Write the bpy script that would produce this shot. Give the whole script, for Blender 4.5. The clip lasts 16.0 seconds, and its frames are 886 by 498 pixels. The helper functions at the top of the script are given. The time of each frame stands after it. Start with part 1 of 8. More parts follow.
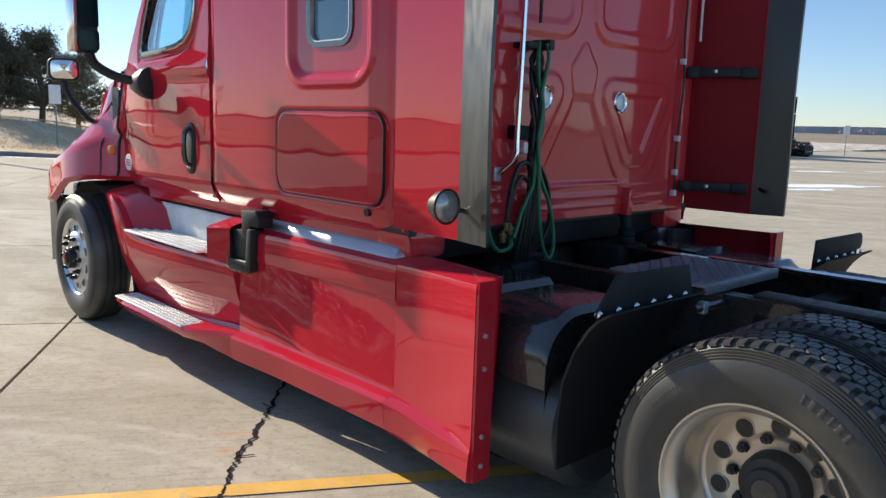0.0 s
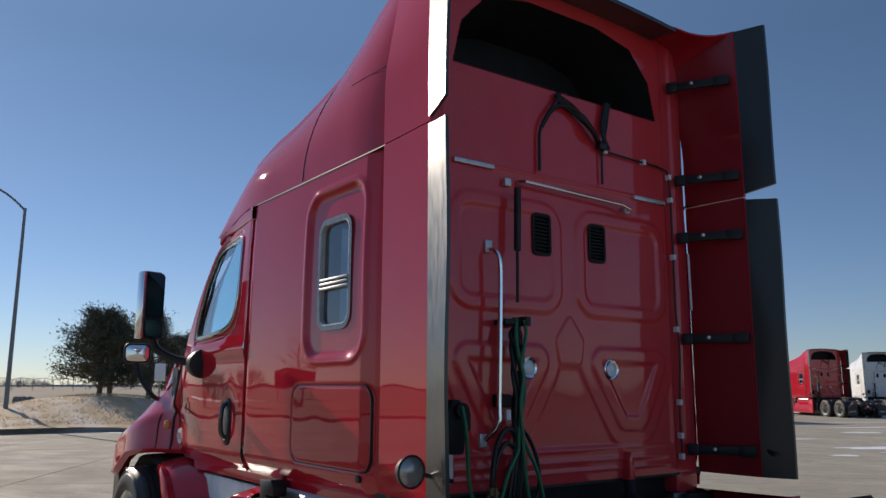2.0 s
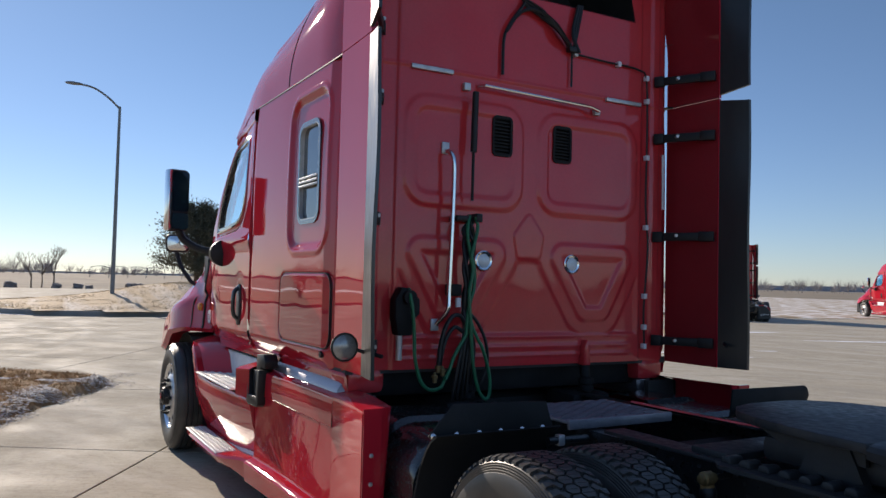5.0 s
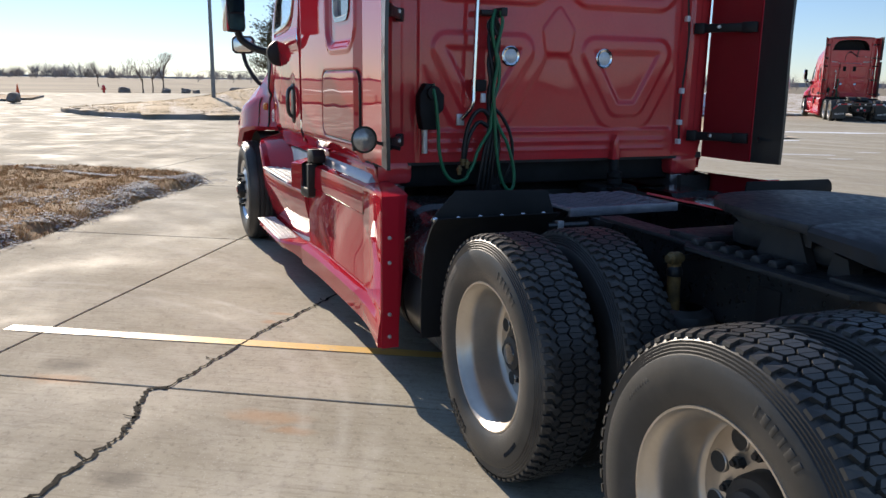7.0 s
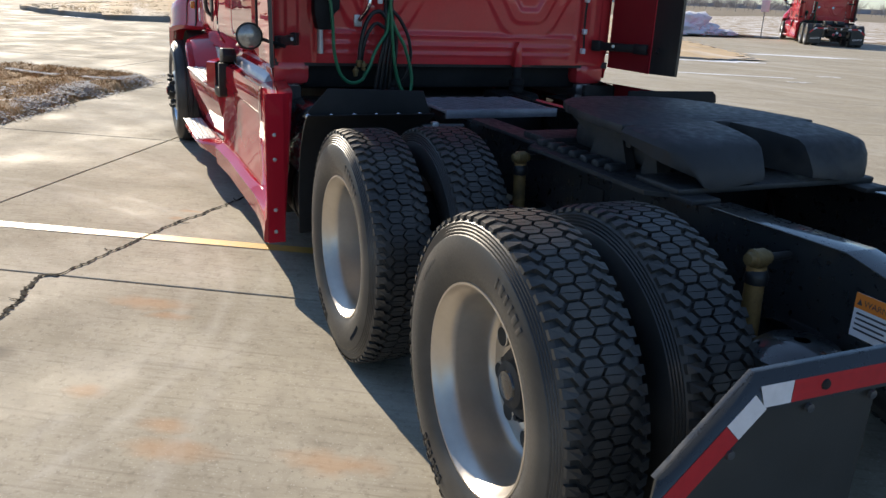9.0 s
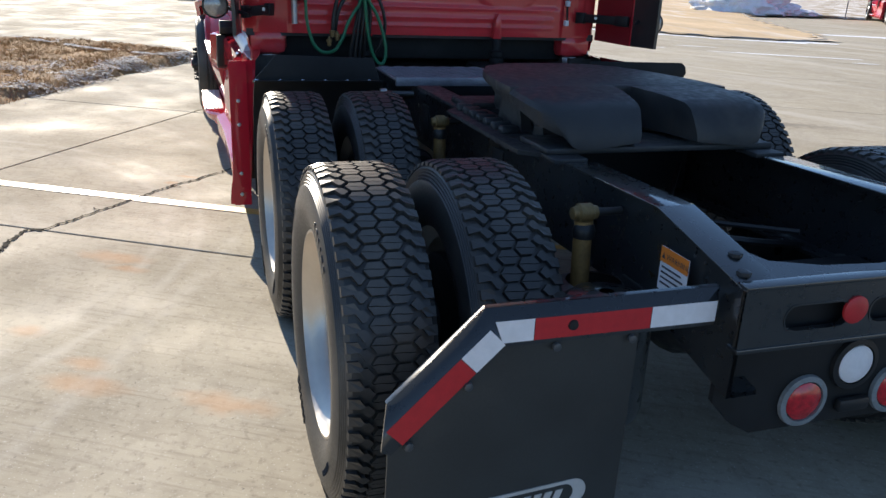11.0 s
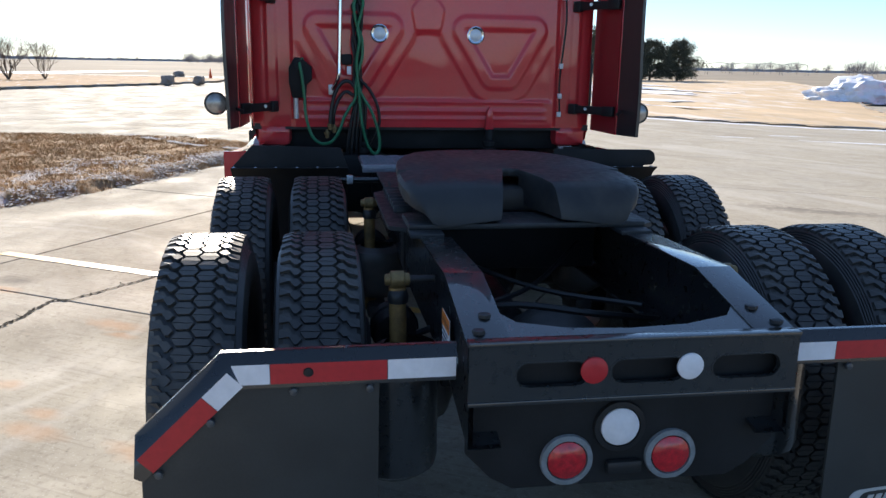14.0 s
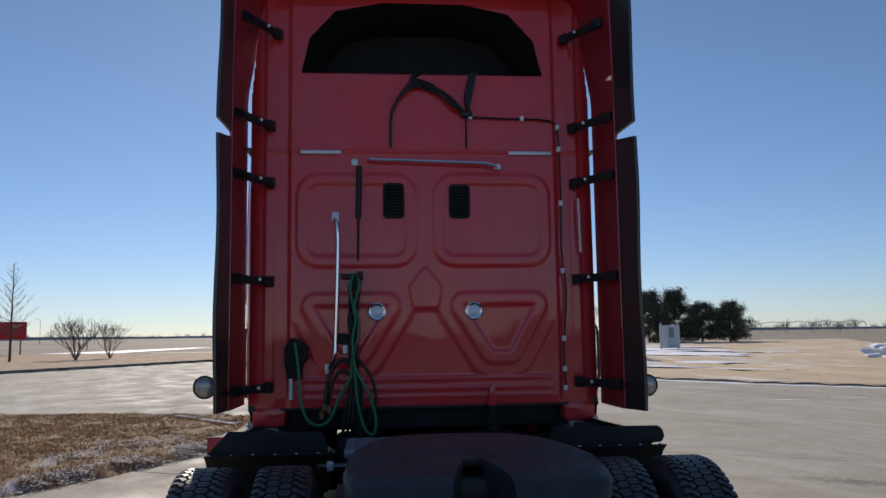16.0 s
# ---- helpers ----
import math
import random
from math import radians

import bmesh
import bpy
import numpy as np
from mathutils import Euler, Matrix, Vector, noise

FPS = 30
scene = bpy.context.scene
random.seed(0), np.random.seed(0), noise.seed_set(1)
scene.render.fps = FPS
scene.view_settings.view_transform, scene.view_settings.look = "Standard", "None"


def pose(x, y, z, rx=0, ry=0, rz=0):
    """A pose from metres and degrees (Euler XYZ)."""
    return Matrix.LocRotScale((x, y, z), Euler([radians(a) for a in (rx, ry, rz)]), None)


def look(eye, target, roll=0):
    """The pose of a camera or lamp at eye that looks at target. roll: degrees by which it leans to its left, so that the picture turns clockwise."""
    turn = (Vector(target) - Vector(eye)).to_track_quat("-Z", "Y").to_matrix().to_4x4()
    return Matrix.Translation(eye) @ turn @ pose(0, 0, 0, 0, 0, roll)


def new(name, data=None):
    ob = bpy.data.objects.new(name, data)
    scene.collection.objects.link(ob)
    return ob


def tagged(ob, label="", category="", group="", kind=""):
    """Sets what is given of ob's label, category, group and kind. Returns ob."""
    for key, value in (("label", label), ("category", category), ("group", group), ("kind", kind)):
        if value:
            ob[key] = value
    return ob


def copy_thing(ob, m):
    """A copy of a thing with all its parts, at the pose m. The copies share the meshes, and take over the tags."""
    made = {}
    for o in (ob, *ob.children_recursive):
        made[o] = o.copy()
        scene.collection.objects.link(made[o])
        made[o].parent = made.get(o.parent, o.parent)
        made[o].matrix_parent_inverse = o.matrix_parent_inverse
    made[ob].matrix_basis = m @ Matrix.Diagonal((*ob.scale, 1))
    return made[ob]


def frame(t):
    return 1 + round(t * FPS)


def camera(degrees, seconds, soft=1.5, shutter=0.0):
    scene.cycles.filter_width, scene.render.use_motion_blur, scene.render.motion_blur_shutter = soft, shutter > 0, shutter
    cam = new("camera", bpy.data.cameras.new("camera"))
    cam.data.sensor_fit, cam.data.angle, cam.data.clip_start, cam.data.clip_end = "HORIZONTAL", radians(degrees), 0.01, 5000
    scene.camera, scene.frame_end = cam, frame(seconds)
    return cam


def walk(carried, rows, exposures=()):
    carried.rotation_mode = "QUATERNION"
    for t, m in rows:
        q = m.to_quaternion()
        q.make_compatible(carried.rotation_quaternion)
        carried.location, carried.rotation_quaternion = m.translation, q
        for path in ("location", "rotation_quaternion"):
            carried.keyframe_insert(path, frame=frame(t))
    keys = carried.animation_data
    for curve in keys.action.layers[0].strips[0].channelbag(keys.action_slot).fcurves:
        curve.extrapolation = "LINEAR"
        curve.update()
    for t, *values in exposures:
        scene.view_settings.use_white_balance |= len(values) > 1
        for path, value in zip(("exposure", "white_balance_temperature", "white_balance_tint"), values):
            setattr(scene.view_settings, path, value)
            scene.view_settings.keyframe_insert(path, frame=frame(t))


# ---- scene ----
cam = camera(59.0, 16.0)
PATH = [
    (0, (0.347, -3.488, 1.644), (-1.092, -2.136, 1.322), 1.7),
    (0.5, (0.536, -3.486, 1.63), (-0.925, -2.134, 1.435), 1.0),
    (1, (0.72, -3.462, 1.656), (-0.782, -2.141, 1.657), 0.5),
    (1.5, (0.87, -3.347, 1.676), (-0.684, -2.105, 1.876), -0.0),
    (2, (1.001, -3.312, 1.672), (-0.593, -2.156, 2.019), 0.2),
    (2.5, (1.132, -3.292, 1.667), (-0.495, -2.201, 2.071), 1.0),
    (3, (1.258, -3.17, 1.657), (-0.392, -2.116, 2.068), 1.1),
    (3.2, (1.318, -3.119, 1.653), (-0.34, -2.08, 2.068), 0.9),
    (5.3, (1.771, -2.799, 1.648), (0.007, -1.856, 1.631), 1.1),
    (5.5, (1.804, -2.746, 1.638), (0.027, -1.832, 1.554), 0.8),
    (6, (1.926, -2.698, 1.63), (0.124, -1.852, 1.436), 0.2),
    (6.5, (2.061, -2.672, 1.628), (0.249, -1.884, 1.323), 0.3),
    (7, (2.137, -2.569, 1.622), (0.326, -1.831, 1.203), 0.8),
    (7.5, (2.216, -2.413, 1.603), (0.395, -1.744, 1.117), 1.9),
    (8, (2.303, -2.337, 1.596), (0.495, -1.665, 1.067), 2.1),
    (8.5, (2.427, -2.275, 1.579), (0.659, -1.545, 0.995), 2.3),
    (9, (2.494, -2.144, 1.582), (0.756, -1.373, 0.96), 2.8),
    (9.5, (2.543, -1.958, 1.574), (0.803, -1.222, 0.918), 3.0),
    (9.7, (2.585, -1.917, 1.578), (0.836, -1.21, 0.912), 2.6),
    (11.8, (3.005, -1.359, 1.541), (1.208, -0.82, 0.848), 3.2),
    (12, (3.044, -1.321, 1.55), (1.247, -0.799, 0.843), 3.2),
    (12.5, (3.081, -1.148, 1.552), (1.282, -0.663, 0.826), 3.5),
    (13, (3.107, -0.966, 1.555), (1.286, -0.532, 0.852), 3.5),
    (13.5, (3.191, -0.871, 1.562), (1.315, -0.509, 0.969), 2.1),
    (14, (3.279, -0.765, 1.573), (1.357, -0.456, 1.116), 1.0),
    (14.5, (3.28, -0.628, 1.592), (1.32, -0.358, 1.303), 0.2),
    (15, (3.228, -0.482, 1.613), (1.243, -0.256, 1.529), -0.1),
    (15.5, (3.203, -0.378, 1.636), (1.213, -0.193, 1.71), -0.3),
    (16, (3.117, -0.356, 1.623), (1.136, -0.18, 1.838), -0.8),
]
EXPOSURES = [(0.0, 0.8, 7100, 10), (1.0, 0.74, 7150, 10), (1.5, 0.33, 7100, 12), (2.0, -0.16, 7000, 14), (3.2, -0.26, 6800, 15), (5.3, 0.3, 7050, 15), (7.0, 0.52, 7080, 13), (9.0, 0.63, 7280, 11), (12.0, 0.95, 6950, 11), (13.0, 0.98, 6950, 11), (14.0, 0.93, 6850, 12), (15.0, 0.31, 6800, 15), (16.0, -0.12, 6750, 14)]
walk(cam, [(t, look(eye, target, roll)) for t, eye, target, roll in PATH], EXPOSURES)

# ---- light ----
SUN = Vector((-0.914, -0.121, 0.392)).normalized()
world = bpy.data.worlds.new("world")
scene.world = world
world.use_nodes = True
wn = world.node_tree
sky = wn.nodes.new("ShaderNodeTexSky")
sky.sky_type = "NISHITA"
sky.sun_disc = False
sky.sun_elevation = math.asin(SUN.z)
sky.sun_rotation = math.atan2(SUN.x, SUN.y)
sky.altitude = 1200.0
sky.air_density, sky.dust_density, sky.ozone_density = 1.0, 0.1, 2.5
wn.nodes["Background"].inputs["Strength"].default_value = 0.138
tint = wn.nodes.new("ShaderNodeMix")
tint.data_type, tint.blend_type = "RGBA", "MULTIPLY"
tint.inputs[0].default_value = 1.0
tint.inputs[7].default_value = (0.96, 0.98, 1.08, 1)
gen = wn.nodes.new("ShaderNodeTexCoord")
sep = wn.nodes.new("ShaderNodeSeparateXYZ")
rise = wn.nodes.new("ShaderNodeValToRGB")
rise.color_ramp.elements[0].position, rise.color_ramp.elements[1].position = 0.0, 0.40
rise.color_ramp.elements[0].color, rise.color_ramp.elements[1].color = (0.47, 0.54, 0.70, 1), (0.55, 0.635, 0.69, 1)
high = rise.color_ramp.elements.new(0.85)
high.color = (1.30, 1.30, 1.30, 1)
wn.links.new(gen.outputs["Generated"], sep.inputs[0])
wn.links.new(sep.outputs[2], rise.inputs[0])
wn.links.new(rise.outputs[0], tint.inputs[7])
wn.links.new(sky.outputs[0], tint.inputs[6])
wn.links.new(tint.outputs[2], wn.nodes["Background"].inputs["Color"])
sun = new("sun", bpy.data.lights.new("sun", "SUN"))
sun.data.energy, sun.data.angle, sun.data.color = 4.9, radians(0.55), (1.0, 0.93, 0.82)
sun.matrix_world = look(SUN * 50, (0, 0, 0))

# ---- materials ----


def material(name, color, rough=0.5, metal=0.0, coat=0.0, vary=0.15, scale=8.0, fine=90.0, bump=0.0, rvary=0.1, second=None, mix_scale=1.5, mix_at=0.55, mix_soft=0.12, spec=0.5, transmission=0.0, ior=1.45, stretch=(1, 1, 1), coat_rough=0.04, wave=0.0, wave_scale=2.2, turn=0.0, coat_ior=1.5):
    """A procedural surface: a base colour varied at a large and a fine scale, an optional second colour in patches, roughness variation and relief."""
    m = bpy.data.materials.new(name)
    m.use_nodes = True
    nt = m.node_tree
    b = nt.nodes["Principled BSDF"]
    b.inputs["Metallic"].default_value = metal
    b.inputs["Coat Weight"].default_value = coat
    b.inputs["Coat Roughness"].default_value = coat_rough
    b.inputs["Coat IOR"].default_value = coat_ior
    b.inputs["Specular IOR Level"].default_value = spec
    b.inputs["Transmission Weight"].default_value = transmission
    b.inputs["IOR"].default_value = ior
    tc = nt.nodes.new("ShaderNodeTexCoord")
    mp = nt.nodes.new("ShaderNodeMapping")
    mp.inputs["Scale"].default_value = stretch
    mp.inputs["Rotation"].default_value = (0, 0, turn)
    nt.links.new(tc.outputs["Object"], mp.inputs["Vector"])

    def tex(s, detail=4):
        n = nt.nodes.new("ShaderNodeTexNoise")
        n.inputs["Scale"].default_value = s
        n.inputs["Detail"].default_value = detail
        nt.links.new(mp.outputs[0], n.inputs["Vector"])
        return n

    def ramp(src, lo, hi, at, soft):
        r = nt.nodes.new("ShaderNodeValToRGB")
        e = r.color_ramp.elements
        e[0].position, e[1].position = max(0, at - soft), min(1, at + soft)
        e[0].color, e[1].color = (*lo, 1), (*hi, 1)
        nt.links.new(src, r.inputs[0])
        return r.outputs[0]

    def blend(kind, fac, a, c):
        x = nt.nodes.new("ShaderNodeMix")
        x.data_type, x.blend_type = "RGBA", kind
        if isinstance(fac, float):
            x.inputs[0].default_value = fac
        else:
            nt.links.new(fac, x.inputs[0])
        for sock, v in ((x.inputs[6], a), (x.inputs[7], c)):
            if isinstance(v, tuple):
                sock.default_value = (*v[:3], 1)
            else:
                nt.links.new(v, sock)
        return x.outputs[2]

    big, small = tex(scale), tex(fine, 6)
    lo = tuple(c * (1 - vary) for c in color)
    hi = tuple(min(1, c * (1 + vary)) for c in color)
    col = ramp(big.outputs[0], lo, hi, 0.5, 0.25)
    if second:
        patch = tex(mix_scale, 6)
        r = ramp(patch.outputs[0], (0, 0, 0), (1, 1, 1), mix_at, mix_soft)
        col = blend("MIX", r, col, tuple(second))
    g = ramp(small.outputs[0], (1 - vary * 0.8,) * 3, (1 + vary * 0.5,) * 3, 0.5, 0.3)
    col = blend("MULTIPLY", 1.0, col, g)
    nt.links.new(col, b.inputs["Base Color"])
    rr = nt.nodes.new("ShaderNodeMapRange")
    rr.inputs["From Min"].default_value, rr.inputs["From Max"].default_value = 0.3, 0.7
    rr.inputs["To Min"].default_value = max(0.0, rough - rvary * 0.5)
    rr.inputs["To Max"].default_value = min(1.0, rough + rvary * 0.5)
    nt.links.new(small.outputs[0], rr.inputs[0])
    nt.links.new(rr.outputs[0], b.inputs["Roughness"])
    if bump:
        bn = nt.nodes.new("ShaderNodeBump")
        bn.inputs["Strength"].default_value = min(1.0, bump * 4)
        bn.inputs["Distance"].default_value = bump * 0.02
        nt.links.new(small.outputs[0], bn.inputs["Height"])
        nt.links.new(bn.outputs[0], b.inputs["Normal"])
    if wave:
        bn = nt.nodes.new("ShaderNodeBump")
        bn.inputs["Strength"].default_value = 1.0
        bn.inputs["Distance"].default_value = wave
        nt.links.new(tex(wave_scale, 1).outputs[0], bn.inputs["Height"])
        nt.links.new(bn.outputs[0], b.inputs["Coat Normal"])
        nt.links.new(bn.outputs[0], b.inputs["Normal"])
    return m


RED = material("red_paint", (0.48, 0.018, 0.034), 0.42, 0.0, 0.9, coat_ior=1.62, vary=0.06, scale=1.2, fine=300, rvary=0.08, spec=0.0, coat_rough=0.018, wave=0.003)
# Dusty red of the rear faces, lightened in colour to counter their shade.
DUSTY_LIT_RED = material("dusty_lit_red_paint", (0.64, 0.034, 0.042), 0.48, 0.0, 1.0, vary=0.08, scale=2.5, fine=60, rvary=0.1, spec=0.08, coat_rough=0.05, second=(0.60, 0.060, 0.062), mix_scale=1.8, mix_at=0.6, mix_soft=0.2, wave=0.004, wave_scale=3.0)
# A darker, duller red than the outer paint.
INNER_RED = material("inner_dark_red", (0.30, 0.016, 0.024), 0.42, 0.0, 0.5, vary=0.12, scale=3, fine=60, coat_rough=0.2)
WHITE_PAINT = material("white_paint", (0.75, 0.75, 0.74), 0.35, 0.0, 0.8, vary=0.05, scale=1.2)
FRAME = material("black_frame_paint", (0.019, 0.022, 0.024), 0.30, 0.0, 0.9, vary=0.12, scale=3, fine=40, rvary=0.1, second=(0.034, 0.032, 0.030), mix_scale=2.5, mix_at=0.68, mix_soft=0.2)
RUBBER = material("tyre_rubber", (0.038, 0.038, 0.037), 0.44, vary=0.25, scale=6, fine=120, bump=0.05, rvary=0.16, second=(0.085, 0.078, 0.068), mix_scale=4, mix_at=0.60, spec=0.65)
PLASTIC = material("black_plastic", (0.019, 0.020, 0.021), 0.42, vary=0.2, scale=10, fine=200, bump=0.05, spec=0.35)
FLAP = material("flap_rubber", (0.032, 0.035, 0.034), 0.55, vary=0.25, scale=4, fine=150, bump=0.05, second=(0.056, 0.053, 0.048), mix_scale=3, mix_at=0.62)
TRIM = material("extender_rubber", (0.024, 0.028, 0.028), 0.36, vary=0.2, scale=3, fine=40, rvary=0.15, coat=0.5, coat_rough=0.15, stretch=(1, 1, 0.2))
ALU = material("brushed_aluminium", (0.66, 0.60, 0.53), 0.33, 0.85, vary=0.05, scale=6, fine=60, rvary=0.06, second=(0.50, 0.45, 0.39), mix_scale=5, mix_at=0.6, mix_soft=0.2)
POLISHED = material("polished_disc", (0.62, 0.61, 0.59), 0.36, 0.8, vary=0.08, scale=8, fine=60, rvary=0.1)
CHROME = material("polished_chrome", (0.78, 0.79, 0.80), 0.12, 1.0, vary=0.04, rvary=0.08)
STEEL = material("galvanised_steel", (0.56, 0.58, 0.59), 0.42, 0.6, vary=0.15, scale=20, fine=150, rvary=0.15)
TREADPLATE = material("step_aluminium", (0.82, 0.82, 0.80), 0.42, 0.30, vary=0.12, scale=14, fine=120, rvary=0.2)
GREASE = material("greased_steel", (0.024, 0.027, 0.030), 0.54, 0.0, spec=0.5, vary=0.4, scale=4, fine=30, bump=0.12, rvary=0.3, second=(0.050, 0.046, 0.042), mix_scale=5, mix_at=0.6)
# Chassis dirt, and the dark of holes, seams and gaps put in as colour.
DARK = material("dirt_and_recess_dark", (0.062, 0.060, 0.055), 0.8, vary=0.4, scale=5, fine=60, bump=0.1)
SHOCK = material("shock_paint", (0.29, 0.165, 0.055), 0.55, vary=0.35, scale=8, fine=80, second=(0.12, 0.075, 0.03), mix_scale=11, mix_at=0.58)
TANK = material("tank_aluminium", (0.075, 0.082, 0.088), 0.36, 0.3, vary=0.1, scale=3, fine=50, rvary=0.1)
RISER = material("riser_plate", (0.74, 0.78, 0.82), 0.5, 0.1, vary=0.12, scale=6, fine=60, rvary=0.2, second=(0.55, 0.60, 0.66), mix_scale=5, mix_at=0.6)
LEDGE = material("dull_tank", (0.36, 0.33, 0.35), 0.34, 0.75, 0.0, vary=0.08, scale=4)
DECK = material("deck_aluminium", (0.23, 0.24, 0.28), 0.45, 0.5, vary=0.2, scale=10, fine=90, rvary=0.2)
GREEN = material("green_hose", (0.012, 0.16, 0.075), 0.35, vary=0.15)
BLACK_HOSE = material("black_hose", (0.012, 0.013, 0.014), 0.4, vary=0.2)
WHITE_TAPE = material("white_reflector", (0.74, 0.74, 0.76), 0.4, vary=0.06, scale=30)
RED_TAPE = material("red_reflector", (0.50, 0.025, 0.03), 0.4, vary=0.1, scale=30)
RED_LENS = material("red_lens", (0.55, 0.012, 0.02), 0.2, vary=0.35, scale=60, fine=200, coat=0.8)
RING = material("grey_rubber_ring", (0.20, 0.22, 0.23), 0.6, vary=0.2, scale=30, fine=120)
LAMP_LENS = material("lamp_glass", (0.30, 0.30, 0.29), 0.22, 0.5, vary=0.35, scale=25, fine=150, coat=1.0)
# Real black parts, and the added sheets and walls that stand for shade.
BLACK = material("black_parts_and_shade", (0.016, 0.017, 0.018), 0.65, vary=0.3, scale=6, fine=80, spec=0.25)
GLOSS_BLACK = material("gloss_black_plastic", (0.02, 0.022, 0.025), 0.25, 0.0, 1.0, vary=0.1, scale=3, fine=60, coat_rough=0.06)
BRASS = material("brass_fitting", (0.19, 0.13, 0.055), 0.5, 0.4, vary=0.25, scale=30, fine=120)
CLEAR_LENS = material("clear_lens", (0.62, 0.68, 0.72), 0.2, 0.1, vary=0.12, scale=40, coat=0.8)
AMBER = material("amber_lens", (0.75, 0.22, 0.02), 0.25, vary=0.1, coat=0.6)
ORANGE = material("orange_label", (0.80, 0.22, 0.03), 0.5, vary=0.05)
LABEL = material("white_label", (0.75, 0.76, 0.78), 0.5, vary=0.05)
INK = material("label_ink", (0.05, 0.05, 0.06), 0.6, vary=0.05)
SILVER = material("silver_print", (0.55, 0.55, 0.54), 0.5, 0.3, vary=0.08)
# Dark reflections are put into the colour: both mirror glasses are near black.
MIRROR = material("mirror_glass", (0.05, 0.053, 0.058), 0.04, 1.0, vary=0.02, rvary=0.0)
CONVEX = material("convex_glass", (0.10, 0.105, 0.11), 0.05, 1.0, vary=0.02, rvary=0.0)
INTERIOR = material("cab_interior", (0.05, 0.05, 0.052), 0.8, vary=0.2)
SEAT = material("seat_cloth", (0.035, 0.037, 0.042), 0.9, vary=0.2)


def glass(name, tint, rough=0.0):
    m = bpy.data.materials.new(name)
    m.use_nodes = True
    b = m.node_tree.nodes["Principled BSDF"]
    b.inputs["Base Color"].default_value = (*tint, 1)
    b.inputs["Transmission Weight"].default_value = 1.0
    b.inputs["Roughness"].default_value = rough
    b.inputs["IOR"].default_value = 1.45
    b.inputs["Coat Weight"].default_value = 0.6
    return m


GLASS = glass("cab_glass", (0.55, 0.90, 0.90))
TINTED = glass("tinted_glass", (0.10, 0.12, 0.13))

CONCRETE = bpy.data.materials.new("concrete")


def build_concrete(m):
    """Worn concrete: broad blotches, streaks, rust-brown stains, dark spots, pale and dark specks, and glare painted in
    as pale streaks.
    """
    m.use_nodes = True
    nt = m.node_tree
    b = nt.nodes["Principled BSDF"]
    tc = nt.nodes.new("ShaderNodeTexCoord")

    def layer(scale, detail, lo, hi, stretch=(1, 1, 1), turn=0.0, kind="noise", dist=0.0):
        mp = nt.nodes.new("ShaderNodeMapping")
        mp.vector_type = "TEXTURE"
        mp.inputs["Scale"].default_value = tuple(1 / c for c in stretch)
        mp.inputs["Rotation"].default_value = (0, 0, turn)
        nt.links.new(tc.outputs["Object"], mp.inputs["Vector"])
        n = nt.nodes.new("ShaderNodeTexNoise")
        n.inputs["Scale"].default_value, n.inputs["Detail"].default_value = scale, detail
        n.inputs["Roughness"].default_value, n.inputs["Distortion"].default_value = 0.6, dist
        nt.links.new(mp.outputs[0], n.inputs["Vector"])
        r = nt.nodes.new("ShaderNodeMapRange")
        r.inputs["From Min"].default_value, r.inputs["From Max"].default_value = lo, hi
        nt.links.new(n.outputs[0], r.inputs[0])
        return r.outputs[0]

    def mix(fac, a, c, kind="MIX", weight=1.0):
        x = nt.nodes.new("ShaderNodeMix")
        x.data_type, x.blend_type = "RGBA", kind
        if weight != 1.0:
            mu = nt.nodes.new("ShaderNodeMath")
            mu.operation = "MULTIPLY"
            mu.inputs[1].default_value = weight
            nt.links.new(fac, mu.inputs[0])
            fac = mu.outputs[0]
        nt.links.new(fac, x.inputs[0])
        for sock, v in ((x.inputs[6], a), (x.inputs[7], c)):
            if isinstance(v, tuple):
                sock.default_value = (*v, 1)
            else:
                nt.links.new(v, sock)
        return x.outputs[2]
    col = mix(layer(0.35, 4, 0.30, 0.70), (0.405, 0.357, 0.272), (0.520, 0.470, 0.375))
    col = mix(layer(1.3, 6, 0.46, 0.74, dist=0.8), col, (0.56, 0.515, 0.445), weight=0.45)
    col = mix(layer(1.6, 6, 0.52, 0.80, (0.45, 1.5, 1), 1.03, dist=0.6), col, (0.30, 0.262, 0.205), weight=0.6)
    col = mix(layer(0.75, 5, 0.50, 0.60, (0.8, 1.2, 1), 0.4, dist=1.4), col, (0.345, 0.302, 0.232), weight=0.42)
    col = mix(layer(0.9, 7, 0.66, 0.78, (0.6, 1.4, 1), 1.03, dist=1.0), col, (0.44, 0.27, 0.15), weight=0.6)
    col = mix(layer(1.4, 4, 0.72, 0.77), col, (0.17, 0.15, 0.13), weight=0.6)
    col = mix(layer(30.0, 5, 0.52, 0.70, (0.09, 1.3, 1), 1.03), col, (0.21, 0.18, 0.14), weight=0.45)
    col = mix(layer(20.0, 4, 0.55, 0.75, (0.12, 1.5, 1), 1.03), col, (0.56, 0.52, 0.44), weight=0.28)
    col = mix(layer(9.0, 9, 0.48, 0.68, dist=0.5), col, (0.30, 0.262, 0.21), weight=0.42)
    col = mix(layer(30, 6, 0.54, 0.68), col, (0.19, 0.165, 0.13), weight=0.44)
    col = mix(layer(55, 3, 0.66, 0.72), col, (0.11, 0.10, 0.09), weight=0.65)
    col = mix(layer(95, 2, 0.63, 0.69), col, (0.72, 0.68, 0.61), weight=0.6)
    # Long pale streaks: glare over the lot, put into the colour.
    col = mix(layer(0.55, 5, 0.52, 0.72, (0.3, 1.7, 1), 0.35, dist=0.8), col, (0.66, 0.62, 0.55), weight=0.45)
